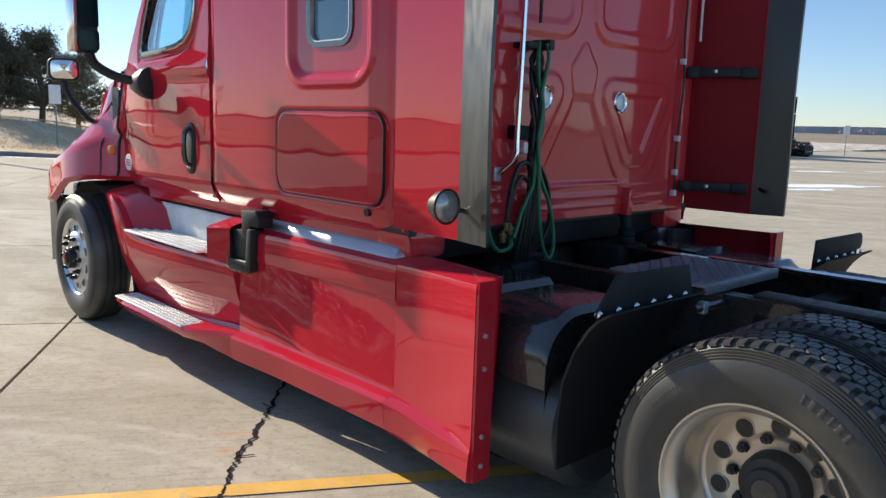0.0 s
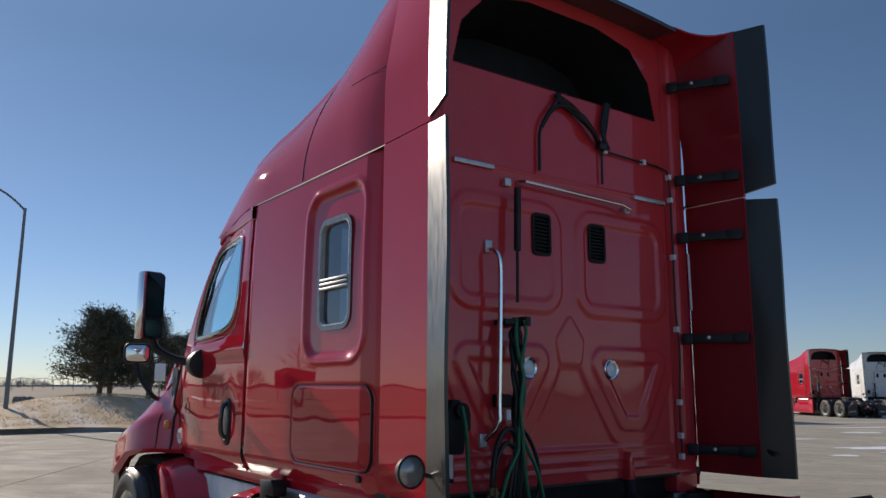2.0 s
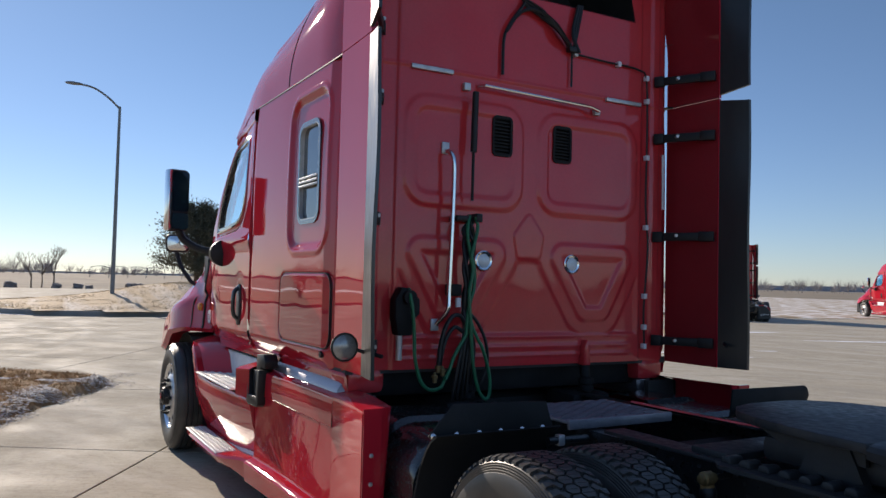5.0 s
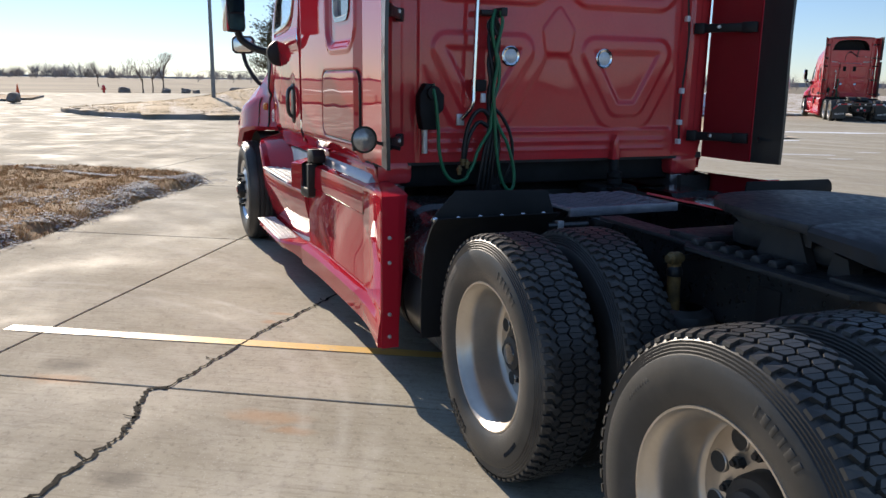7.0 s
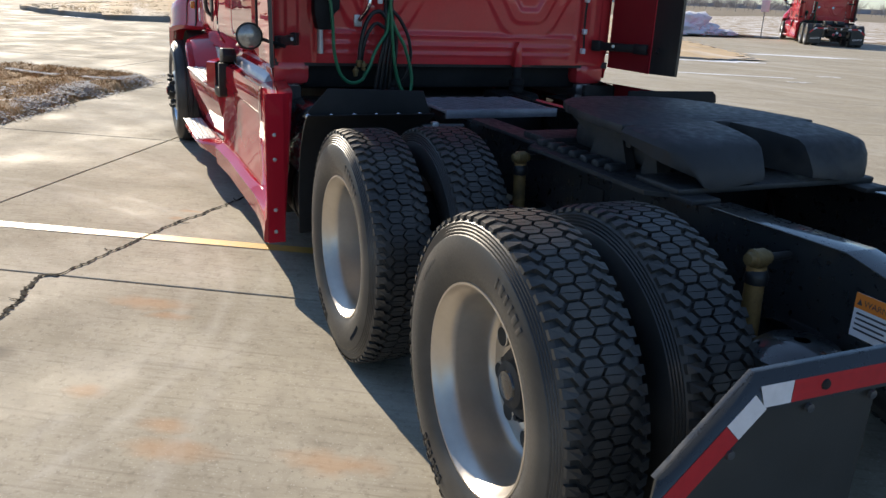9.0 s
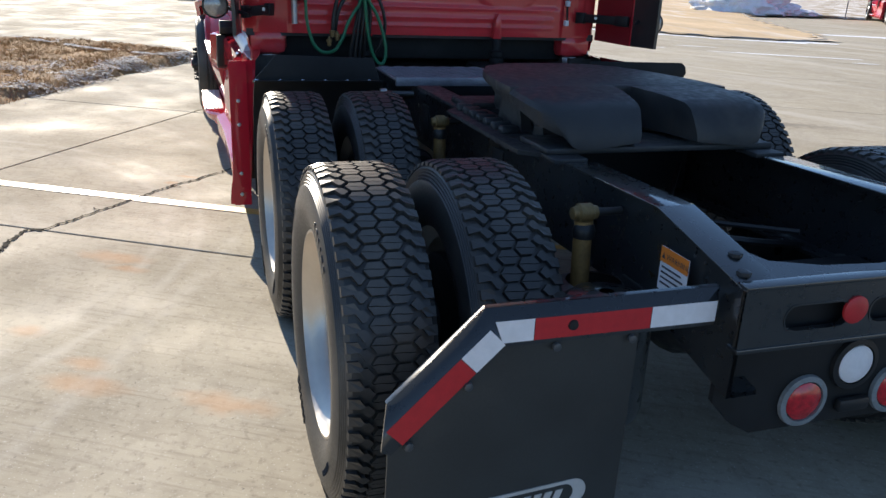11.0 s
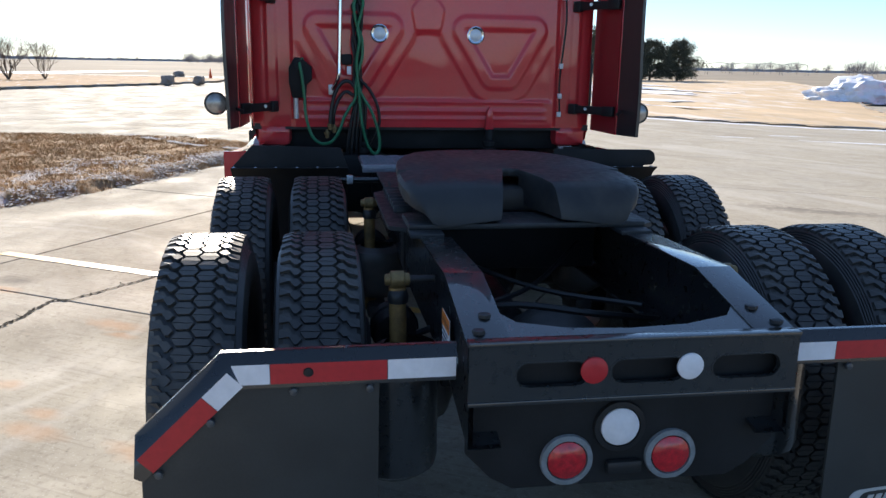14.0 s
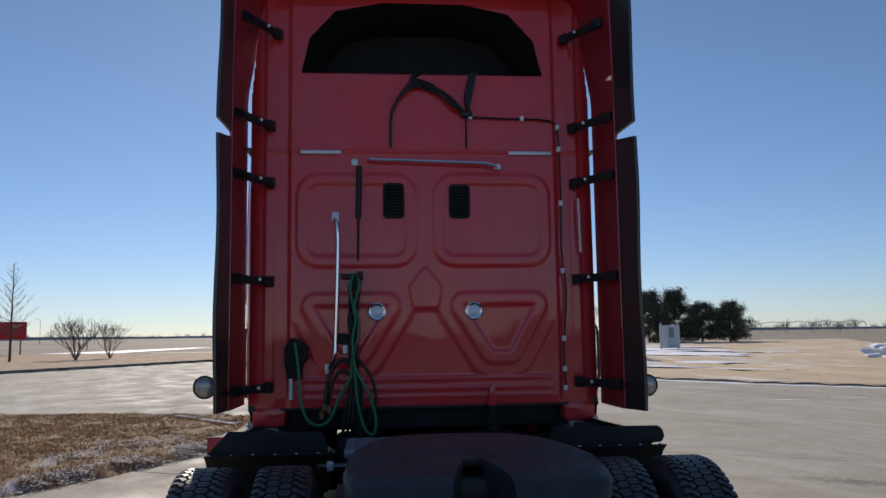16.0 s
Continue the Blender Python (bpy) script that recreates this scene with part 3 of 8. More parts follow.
def island(name, pts, h, label, mat, mounds=(), cell=0.5, kerb=0.14, rough=0.03, slope=None):
    """A kerbed island: a raised turf top with relief and a kerb round it."""
    P = [Vector((x, y, 0)) for x, y in pts]
    n = len(P)

    def top(x, y):
        """Height of the island; slope gives (y, height) pairs along it."""
        return np.interp(y, [q[0] for q in slope], [q[1] for q in slope]) if slope else np.full(np.shape(y), h)
    cen = sum(P, Vector()) / n
    ins = [p + (cen - p).normalized() * kerb for p in P]
    ins0 = [p + (cen - p).normalized() * 0.02 for p in P]
    bm = B()
    loft(bm, [[(p.x, p.y, -0.1) for p in P], [(p.x, p.y, top(p.x, p.y) - 0.025) for p in P], [(p.x, p.y, top(p.x, p.y)) for p in ins0], [(p.x, p.y, top(p.x, p.y)) for p in ins], [(p.x, p.y, top(p.x, p.y) - 0.1) for p in ins]], True)
    kerb_ob = tagged(part(name + "_kerb", bm, KERB), "grey concrete kerb with a dirty edge", "kerb", "", "structure")
    x0, x1 = min(p.x for p in ins), max(p.x for p in ins)
    y0, y1 = min(p.y for p in ins), max(p.y for p in ins)
    nx, ny = int((x1 - x0) / cell) + 2, int((y1 - y0) / cell) + 2
    X, Y = np.meshgrid(np.linspace(x0, x1, nx), np.linspace(y0, y1, ny))
    S = sd_poly(X, Y, [(p.x, p.y) for p in ins])
    Z = top(X, Y) - 0.01
    for cx, cy, r, mh in mounds:
        Z += mh * np.exp(-((X - cx) ** 2 + (Y - cy) ** 2) / (r * r)) * np.clip(-S / 1.5, 0, 1)
    rng = np.random.default_rng(len(pts))
    Z += rng.normal(0, rough, Z.shape) * np.clip(-S / 0.3, 0, 1)
    idx = np.arange(nx * ny).reshape(ny, nx)
    F = np.stack([idx[:-1, :-1], idx[:-1, 1:], idx[1:, 1:], idx[1:, :-1]], -1).reshape(-1, 4)
    F = F[(S.reshape(-1)[F] < cell * 0.75).all(1)]
    tagged(grid_part(name + "_turf", np.stack([X, Y, Z], -1).reshape(-1, 3).tolist(), F.tolist(), mat), label, "turf", "", "structure")
    return kerb_ob


def blades(name, pts, z, count, height, mat, label, seed, mounds=(), inset=0.0):
    """Loose grass blades over an outline."""
    rng = np.random.default_rng(seed)
    x = rng.uniform(min(p[0] for p in pts), max(p[0] for p in pts), count * 2)
    y = rng.uniform(min(p[1] for p in pts), max(p[1] for p in pts), count * 2)
    s = sd_poly(x, y, pts)
    ok = s < -inset
    x, y = x[ok][:count], y[ok][:count]
    n = len(x)
    zz = np.full(n, z)
    for cx, cy, r, mh in mounds:
        zz += mh * np.exp(-((x - cx) ** 2 + (y - cy) ** 2) / (r * r))
    a = rng.uniform(0, 2 * np.pi, n)
    hh = height * rng.uniform(0.4, 1.3, n)
    lean = rng.normal(0, 0.7, (n, 2)) * hh[:, None]
    w = height * 0.13
    dx, dy = np.cos(a) * w, np.sin(a) * w
    V = np.stack([np.stack([x - dx, y - dy, zz - 0.02], -1), np.stack([x + dx, y + dy, zz - 0.02], -1), np.stack([x + lean[:, 0], y + lean[:, 1], zz + hh], -1)], 1).reshape(-1, 3)
    F = np.arange(n * 3).reshape(-1, 3)
    return tagged(grid_part(name, V.tolist(), F.tolist(), mat, smooth=False), label, "grass", "", "stuff")


NEAR = [(-4.0, -5.4), (-5.1, -4.4), (-6.2, -3.70), (-7.0, -3.24), (-7.9, -2.83), (-8.9, -2.40), (-9.8, -1.85), (-10.5, -1.42), (-11.0, -1.30), (-11.5, -1.45), (-12.3, -2.1), (-13.1, -3.2), (-13.5, -4.6), (-13.9, -6.5), (-14.2, -9.5), (-14.5, -16), (-9, -19), (-3.5, -14), (-3.2, -8)]
def bank_height(x, y):
    """Height of the near island's grass: a rough bank that rises from the concrete."""
    edge = sd_poly(x, y, NEAR) + 0.05 * np.sin(x * 5.3 + y * 2.1) * np.sin(y * 7.7 - x) + 0.03 * np.sin(x * 17 + 1.3 * y) * np.sin(y * 13)
    u = np.clip(-edge / 0.30, -0.2, 1)
    return 0.11 * np.where(u > 0, u * u * (3 - 2 * u), u), u


NX, NY = 150, 240
X, Y = np.meshgrid(np.linspace(-14.6, -3.1, NX), np.linspace(-19.1, -1.1, NY))
Z, U = bank_height(X, Y)
Z = Z - 0.01 + np.random.default_rng(8).normal(0, 0.012, Z.shape) * np.clip(U, 0, 1)
idx = np.arange(NX * NY).reshape(NY, NX)
F = np.stack([idx[:-1, :-1], idx[:-1, 1:], idx[1:, 1:], idx[1:, :-1]], -1).reshape(-1, 4)
F = F[(U.reshape(-1)[F] > -0.19).any(1)]
tagged(grid_part("near_island_turf", np.stack([X, Y, Z], -1).reshape(-1, 3).tolist(), F.tolist(), TURF), "low island of dead brown grass with icy patches", "turf", "", "structure")
rng = np.random.default_rng(4)
N = 230000
bx, by = rng.uniform(-14.6, -3.1, N), rng.uniform(-12, -1.1, N)
bz, bu = bank_height(bx, by)
tuft = np.sin(bx * 3.1 + 1.7 * np.sin(by * 2.3)) * np.sin(by * 3.7 + 1.1 * np.sin(bx * 2.9))
ok = (bu > 0.06) & (rng.uniform(-1.2, 1, N) < tuft + 0.7)
bx, by, bz, tuft = bx[ok], by[ok], bz[ok], tuft[ok]
n = len(bx)
ang = rng.uniform(0, 2 * np.pi, n)
hh = 0.036 * rng.uniform(0.4, 1.3, n) * (1 + 0.35 * tuft)
lean = rng.normal(0, 0.8, (n, 2)) * hh[:, None]
V = np.stack([np.stack([bx - 0.0038 * np.cos(ang), by - 0.0038 * np.sin(ang), bz - 0.015], -1), np.stack([bx + 0.0038 * np.cos(ang), by + 0.0038 * np.sin(ang), bz - 0.015], -1), np.stack([bx + lean[:, 0], by + lean[:, 1], bz + hh], -1)], 1).reshape(-1, 3)
tagged(grid_part("dead_grass", V.tolist(), np.arange(n * 3).reshape(-1, 3).tolist(), GRASS, smooth=False), "short dead brown grass on the near island", "grass", "", "stuff")


def snow_dust(name, pts, spread, count, lift, label, seed):
    """Scattered crumbs of old snow along a line."""
    rng = np.random.default_rng(seed)
    P = np.array(pts)
    k = rng.integers(0, len(P) - 1, count)
    f = rng.uniform(0, 1, count)[:, None]
    c = P[k] * (1 - f) + P[k + 1] * f
    c = c + rng.normal(0, spread, c.shape)
    gap = np.sin(c[:, 0] * 6.1 + seed) + np.sin(c[:, 1] * 9.3 + 2 * c[:, 0])
    c = c[gap > -0.5]
    m = len(c)
    z = np.maximum(bank_height(c[:, 0], c[:, 1])[0], 0.0) + lift
    r = 0.005 + 0.020 * rng.uniform(0, 1, m) ** 2
    t0 = rng.uniform(0, 6.3, m)
    V = []
    for q in range(5):
        rr = r * rng.uniform(0.6, 1.2, m)
        V.append(np.stack([c[:, 0] + rr * np.cos(t0 + q * 1.257), c[:, 1] + rr * np.sin(t0 + q * 1.257), z + rng.uniform(-0.003, 0.003, m)], -1))
    V.append(np.stack([c[:, 0], c[:, 1], z + 0.005], -1))
    V = np.stack(V, 1).reshape(-1, 3)
    base = np.arange(m)[:, None] * 6
    F = np.concatenate([base + np.array((q, (q + 1) % 5, 5)) for q in range(5)])
    tagged(grid_part(name, V.tolist(), F.tolist(), OLD_SNOW, smooth=False), label, "snow patch", "snow streaks", "structure")


snow_dust("snow_streak", [(-13.0, -4.4), (-12.3, -3.9), (-11.1, -2.96), (-10.4, -2.05)], 0.04, 2600, 0.026, "thin ragged line of old snow on the grass", 1)
snow_dust("snow_streak", [(-5.0, -4.7), (-6.2, -3.92), (-6.9, -3.5), (-7.8, -3.06), (-8.7, -2.66), (-9.6, -2.15)], 0.13, 4500, 0.016, "crumbs of old snow along the edge of the grass", 2)
snow_dust("snow_streak", [(-9.2, -2.6), (-9.9, -2.2), (-10.6, -1.7), (-11.0, -1.35)], 0.15, 2600, 0.018, "melting snow over the tip of the grass", 3)
snow_dust("snow_streak", [(-6.8, -4.4), (-8.2, -4.0), (-9.4, -3.3)], 0.26, 1800, 0.018, "scattered old snow in the grass", 4)
snow_dust("snow_streak", [(-10.9, -1.25), (-11.8, -1.2), (-12.6, -0.75)], 0.10, 240, 0.006, "crumbs of snow on the concrete", 5)
FRONT = [(-39, -5.2), (-36, -4.4), (-33, -3.0), (-31.2, -1.4), (-30.6, 0.5), (-30.6, 2.5), (-30.0, 4.3), (-27.5, 6.4), (-23.5, 9.0), (-20.3, 11.2), (-17.8, 13.6), (-16.6, 15.6), (-17.2, 17.2), (-20, 19), (-28, 23), (-34, 27), (-44, 36), (-110, 70), (-110, 20), (-56, 6.0), (-48, 2.0), (-44, -2.5)]
MOUNDS = [(-41, 7.0, 6.0, 0.85), (-37, 4.5, 4.5, 0.5)]
island("front_island", FRONT, 0.20, "broad dry grass verge streaked with snow", SNOWY, MOUNDS, cell=0.8, rough=0.03, slope=[(-6, 0.20), (3, 0.20), (8, 0.055), (40, 0.055)])
blades("dry_grass", FRONT[:8] + [(-44, 14), (-50, 9), (-48, 2), (-44, -2.5)], 0.19, 26000, 0.06, DRY, "dry grass tufts on the mound", 5, MOUNDS, 0.2)
for i, (c, rx, ry, tn) in enumerate([((-50, 18.6), 10, 4.2, 0.42), ((-62, 22.5), 11, 4.5, 0.38), ((-36, 13.6), 7.0, 1.9, 0.58), ((-31, 11.2), 4.5, 0.8, 0.6), ((-50, 25.5), 5, 0.9, 0.5), ((-70, 28), 10, 2.5, 0.4), ((-36, -2.6), 3.0, 0.5, 0.35), ((-27.5, 13.5), 4.0, 0.35, 0.7), ((-34, 6.0), 2.5, 0.5, 0.4), ((-42, 1.0), 2.5, 0.6, 0.3)]):
    blot("snow_patch", c, rx, ry, tn, SNOW, "wide patch of old snow on the verge", "snow patch", 90 + i, 0.225 if c[1] < 7 else 0.10)
bm = B()
wiggle(bm, [(-33, -3.3), (-31.5, -1.7), (-30.85, 0.5), (-30.80, 2.3), (-29.75, 3.9), (-27.1, 5.9), (-23.1, 8.5), (-19.8, 10.75), (-17.25, 13.2), (-16.05, 15.4)], 0.34, 0.006, 0.03, 8, 81)
tagged(part("kerb_snow", bm, SNOW), "thin line of snow along the foot of the kerb", "snow patch", "", "structure")
LEFT = [(-22, -26), (-29, -21.7), (-36.2, -18.1), (-43, -14.6), (-50.3, -11.1), (-58, -8.6), (-66, -8.0), (-70, -12), (-80, -34), (-84, -60), (-60, -70), (-25, -60)]
island("left_island", LEFT, 0.15, "flat verge of brown dormant lawn", TURF, cell=0.9, rough=0.02)
flat("ploughed_field", [(-96, 14), (-92, -60), (-120, -200), (-900, -420), (-900, 40), (-300, 20)], -0.105, PLOUGHED, "bare brown ploughed field beyond the lot", "field")
flat("stubble_field", [(-37, 31.5), (-31, 36.4), (-27, 38.2), (-26.6, 46), (-28, 75), (-34, 130), (-130, 130), (-82, 64)], 0.03, STUBBLE, "stubble field striped with old snow", "field", thick=0.1)
flat("path", [(-88, -42), (-80, -31), (-130, -27), (-130, -30)], -0.10, SNOW, "pale snow-dusted path across the field", "path", thick=0.02)

# ---- the truck ----
truck = thing("semi_truck", "red sleeper-cab road tractor with bare chassis parked on concrete", "truck")
YS = 1.26


# sleeper sides
WIN = (-3.085, -2.70, 1.985, 2.625)


def side_relief(X, Z):
    h = np.zeros(X.shape)
    d = sd_poly(X, Z, rrect(-3.195, -2.565, 1.845, 2.77, 0.12))
    h -= 0.020 * step(d, 0.05)
    h += 0.006 * bead(d - 0.035, 0.03)
    g = np.abs(sd_poly(X, Z, rrect(-3.35, -2.445, 1.245, 1.68, 0.09)))
    h -= 0.010 * bead(g, 0.009)
    h -= 0.010 * bead(X + 2.36, 0.02)
    h -= 0.010 * bead(X + 2.42, 0.03)
    h -= 0.075 * np.clip((1.24 - Z) / 0.14, 0, 1) ** 1.6
    h -= 0.012 * np.clip((-4.02 - X) / 0.08, 0, 1) ** 2
    h -= 0.02 * np.clip((Z - 2.2) / 0.7, 0, 1) ** 2
    h -= 0.060 * np.clip((X + 2.55) / 0.215, 0, 1)
    return h


for s in (-1, 1):
    X, Z, H, F = sheet(-4.10, -2.335, 1.10, 2.92, side_relief, lambda x, z: sd_poly(x, z, rrect(*WIN, 0.09)) < -0.012, 0.008 if s < 0 else 0.03)
    V = np.stack([X, s * (YS + H), Z], -1).reshape(-1, 3)
    side = grid_part("sleeper_side", V.tolist(), F.tolist(), RED, truck)
    for k, (col, o, i, a, b) in enumerate([(GLOSS_BLACK, -0.002, 0.026, 0.008, -0.03), (STEEL, 0.025, 0.032, 0.006, -0.03)]):
        bm = B()
        ring(bm, rrect(WIN[0] + o, WIN[1] - o, WIN[2] + o, WIN[3] - o, 0.09 - o), rrect(WIN[0] + i, WIN[1] - i, WIN[2] + i, WIN[3] - i, 0.09 - i), "y", s * (YS - 0.02 + a), s * (YS - 0.02 + b))
        part("window_seal" if k == 0 else "window_frame", bm, col, side, "black rubber seal" if k == 0 else "polished metal window frame")
    bm = B()
    for z in (2.222, 2.247, 2.272):
        box(bm, WIN[0] + 0.03, WIN[1] - 0.03, s * (YS - 0.035), s * (YS - 0.006), z - 0.007, z + 0.007, 0.003)
    part("window_rail", bm, STEEL, side, "triple bright metal rail")
    bm = B()
    prism(bm, rrect(WIN[0] + 0.02, WIN[1] - 0.02, WIN[2] + 0.02, WIN[3] - 0.02, 0.07), "y", s * (YS - 0.045), s * (YS - 0.038))
    part("window_pane", bm, TINTED, side, "dark tinted glass")
    bm = B()
    ring(bm, rrect(-3.3524, -2.4426, 1.2426, 1.6824, 0.0924), rrect(-3.3476, -2.4474, 1.2474, 1.6776, 0.0876), "y", s * (YS - 0.02), s * (YS - 0.003))
    part("locker_seam", bm, PLASTIC, side, "thin dark seam round the locker door")
    bm = B()
    cyl(bm, (-2.55, s * (YS - 0.02), 1.213), (-2.55, s * (YS + 0.006), 1.213), 0.019, 16)
    part("plug", bm, PLASTIC, side)

# doors
DWIN = [(-5.12, 2.022), (-5.125, 2.07), (-5.095, 2.20), (-5.02, 2.45), (-4.92, 2.65), (-4.87, 2.70), (-4.79, 2.725), (-4.40, 2.74), (-4.325, 2.72), (-4.30, 2.66), (-4.292, 2.30), (-4.31, 2.22), (-4.355, 2.14), (-4.43, 2.09), (-4.55, 2.06), (-4.78, 2.04)]
DOOR = [(-4.106, 1.12), (-4.106, 2.83), (-4.85, 2.83), (-5.0, 2.68), (-5.26, 2.2), (-5.48, 1.90), (-5.62, 1.55), (-5.61, 1.35), (-5.55, 1.2), (-5.46, 1.12)]


def door_y(X, Z):
    h = -0.02 * np.clip((Z - 2.2) / 0.7, 0, 1) ** 2 - 0.09 * np.clip((Z - 2.05) / 0.75, 0, 1) ** 1.4 * np.clip((-4.15 - X) / 0.6, 0, 1)
    h += 0.018 * bead(Z - 1.93, 0.10) * step(np.abs(X + 4.6) - 0.6, 0.2)
    d = sd_poly(X, Z, DWIN)
    h -= 0.012 * bead(d - 0.03, 0.03)
    h -= 0.06 * np.clip((1.24 - Z) / 0.14, 0, 1) ** 1.6
    h -= 0.05 * np.clip((-4.9 - X) / 0.7, 0, 1) ** 2
    h -= 0.008 * np.exp(-(((X + 4.37) / 0.07) ** 2 + ((Z - 1.43) / 0.16) ** 2))
    return h


for s in (-1, 1):
    def cut(x, z):
        return (sd_poly(x, z, DWIN) < 0.0) | (sd_poly(x, z, DOOR) > 0.0)
    X, Z, H, F = sheet(-5.65, -4.10, 1.10, 2.85, door_y, cut, 0.008 if s < 0 else 0.03)
    V = np.stack([X, s * (YS + H), Z], -1).reshape(-1, 3)
    door = grid_part("door", V.tolist(), F.tolist(), RED, truck)
    zc = [(x, z) for x, z in DWIN]
    cx, cz = -4.68, 2.38

    def sh(f):
        return [(cx + (x - cx) * f, cz + (z - cz) * f) for x, z in zc]
    for nm, mt, f1, f2, dy, lb in (("window_trim", CHROME, 1.034, 1.008, 0.012, "bright metal window edge"), ("window_seal", GLOSS_BLACK, 1.012, 0.93, 0.004, "black rubber seal")):
        bm = B()
        o, i2 = sh(f1), sh(f2)
        L = []
        for P, t in ((o, dy), (o, -0.02), (i2, -0.02), (i2, dy)):
            L.append([(x, s * (YS + float(door_y(np.array([x]), np.array([z]))[0]) + t), z) for x, z in P])
        loft(bm, L + [L[0]], True)
        part(nm, bm, mt, door, lb)
    bm = B()
    bm.faces.new([bm.verts.new((x, s * (YS - 0.015 + float(door_y(np.array([x]), np.array([z]))[0])), z)) for x, z in sh(0.97)])
    bm.faces.ensure_lookup_table()
    r = bmesh.ops.extrude_face_region(bm, geom=bm.faces[:])
    for v in r["geom"]:
        if isinstance(v, bmesh.types.BMVert):
            v.co.y -= s * 0.006
    part("window_pane", bm, GLASS, door, "clear side glass")

    def post(name, a, b, label):
        """An upright strip in the window between two pairs of (bottom x, top x)."""
        bm = B()
        rows = []
        for z, f in ((2.045, 0.0), (2.2, 0.25), (2.45, 0.62), (2.70, 1.0)):
            y = [s * (YS - 0.022 + float(door_y(np.array([x]), np.array([z]))[0])) for x in (a[0] + (a[1] - a[0]) * f, b[0] + (b[1] - b[0]) * f)]
            xa, xb = a[0] + (a[1] - a[0]) * f, b[0] + (b[1] - b[0]) * f
            rows.append([(xa, y[0], z), (xb, y[1], z), (xb, y[1] - s * 0.02, z), (xa, y[0] - s * 0.02, z)])
        loft(bm, [r + [r[0]] for r in rows])
        part(name, bm, BLACK, door, label)
    post("front_post", (-5.11, -4.90), (-4.99, -4.80), "broad black post at the window's front")
    post("window_bar", (-4.93, -4.76), (-4.905, -4.74), "thin dark bar of the vent window")
    bm = B()
    rows = []
    for z in np.linspace(1.12, 2.82, 9):
        y = YS + float(door_y(np.array([-4.106]), np.array([z]))[0]) - 0.002
        rows.append([(-4.112, s * y, z), (-4.104, s * y, z), (-4.104, s * (y - 0.09), z), (-4.112, s * (y - 0.09), z), (-4.112, s * y, z)])
    loft(bm, rows)
    part("door_edge", bm, RED, door)
    bm = B()
    prism(bm, rrect(-4.435, -4.315, 1.27, 1.59, 0.055), "y", s * (YS - 0.03), s * (YS + 0.006), 0.004)
    hd = part("handle_recess", bm, PLASTIC, door, "black door handle recess")
    bm = B()
    tube(bm, [(-4.375, s * (YS - 0.0), 1.315), (-4.375, s * (YS + 0.035), 1.35), (-4.375, s * (YS + 0.045), 1.44), (-4.375, s * (YS + 0.035), 1.53), (-4.375, s * (YS + 0.0), 1.56)], 0.016, 8, smooth=4)
    part("handle_grip", bm, FRAME, hd)
    bm = B()
    cyl(bm, (-5.45, s * (YS - 0.06), 1.28), (-5.45, s * (YS - 0.024), 1.28), 0.060, 24)
    part("badge", bm, LABEL, door, "round pale sticker with red marks")
    bm = B()
    for a in range(3):
        box(bm, -5.49, -5.41, s * (YS - 0.03), s * (YS - 0.0225), 1.257 + a * 0.018, 1.265 + a * 0.018)
    part("badge_print", bm, RED_TAPE, door)

# roof
ROOF = [
    (-5.01, 2.825, 2.99, 0.98), (-4.97, 2.825, 3.09, 1.02), (-4.80, 2.86, 3.26, 1.06), (-4.50, 2.90, 3.405, 1.07), (-4.20, 2.91, 3.48, 1.07), (-3.90, 2.915, 3.53, 1.06), (-3.60, 2.92, 3.62, 1.04), (-3.30, 2.92, 3.72, 1.02), (-3.05, 2.92, 3.84, 1.02), (-2.80, 2.92, 3.96, 1.04), (-2.55, 2.92, 4.05, 1.06), (-2.44, 2.92, 4.08, 1.08), (-2.335, 2.92, 4.10, 1.085)]


def roof_section(x, zb, zt, w):
    pts = []
    wb = YS - 0.02 - 0.055 * max(0.0, (x + 2.55) / 0.215) if x > -4.12 else YS + 0.012 + float(door_y(np.array([x]), np.array([2.83]))[0])
    for k in range(9):
        t = k / 8
        z = zb + (zt - 0.10 - zb) * t
        pts.append((x, -(wb + (w - wb) * t ** 2.2), z))
    for k in range(1, 6):
        a = radians(90 * k / 5)
        pts.append((x, -(w - 0.12 + 0.12 * math.cos(a)), zt - 0.10 + 0.10 * math.sin(a)))
    for k in range(1, 4):
        t = k / 3
        pts.append((x, -(w - 0.12) * (1 - t), zt + 0.06 * (1 - (1 - t) ** 2)))
    return pts + [(p[0], -p[1], p[2]) for p in reversed(pts[:-1])]


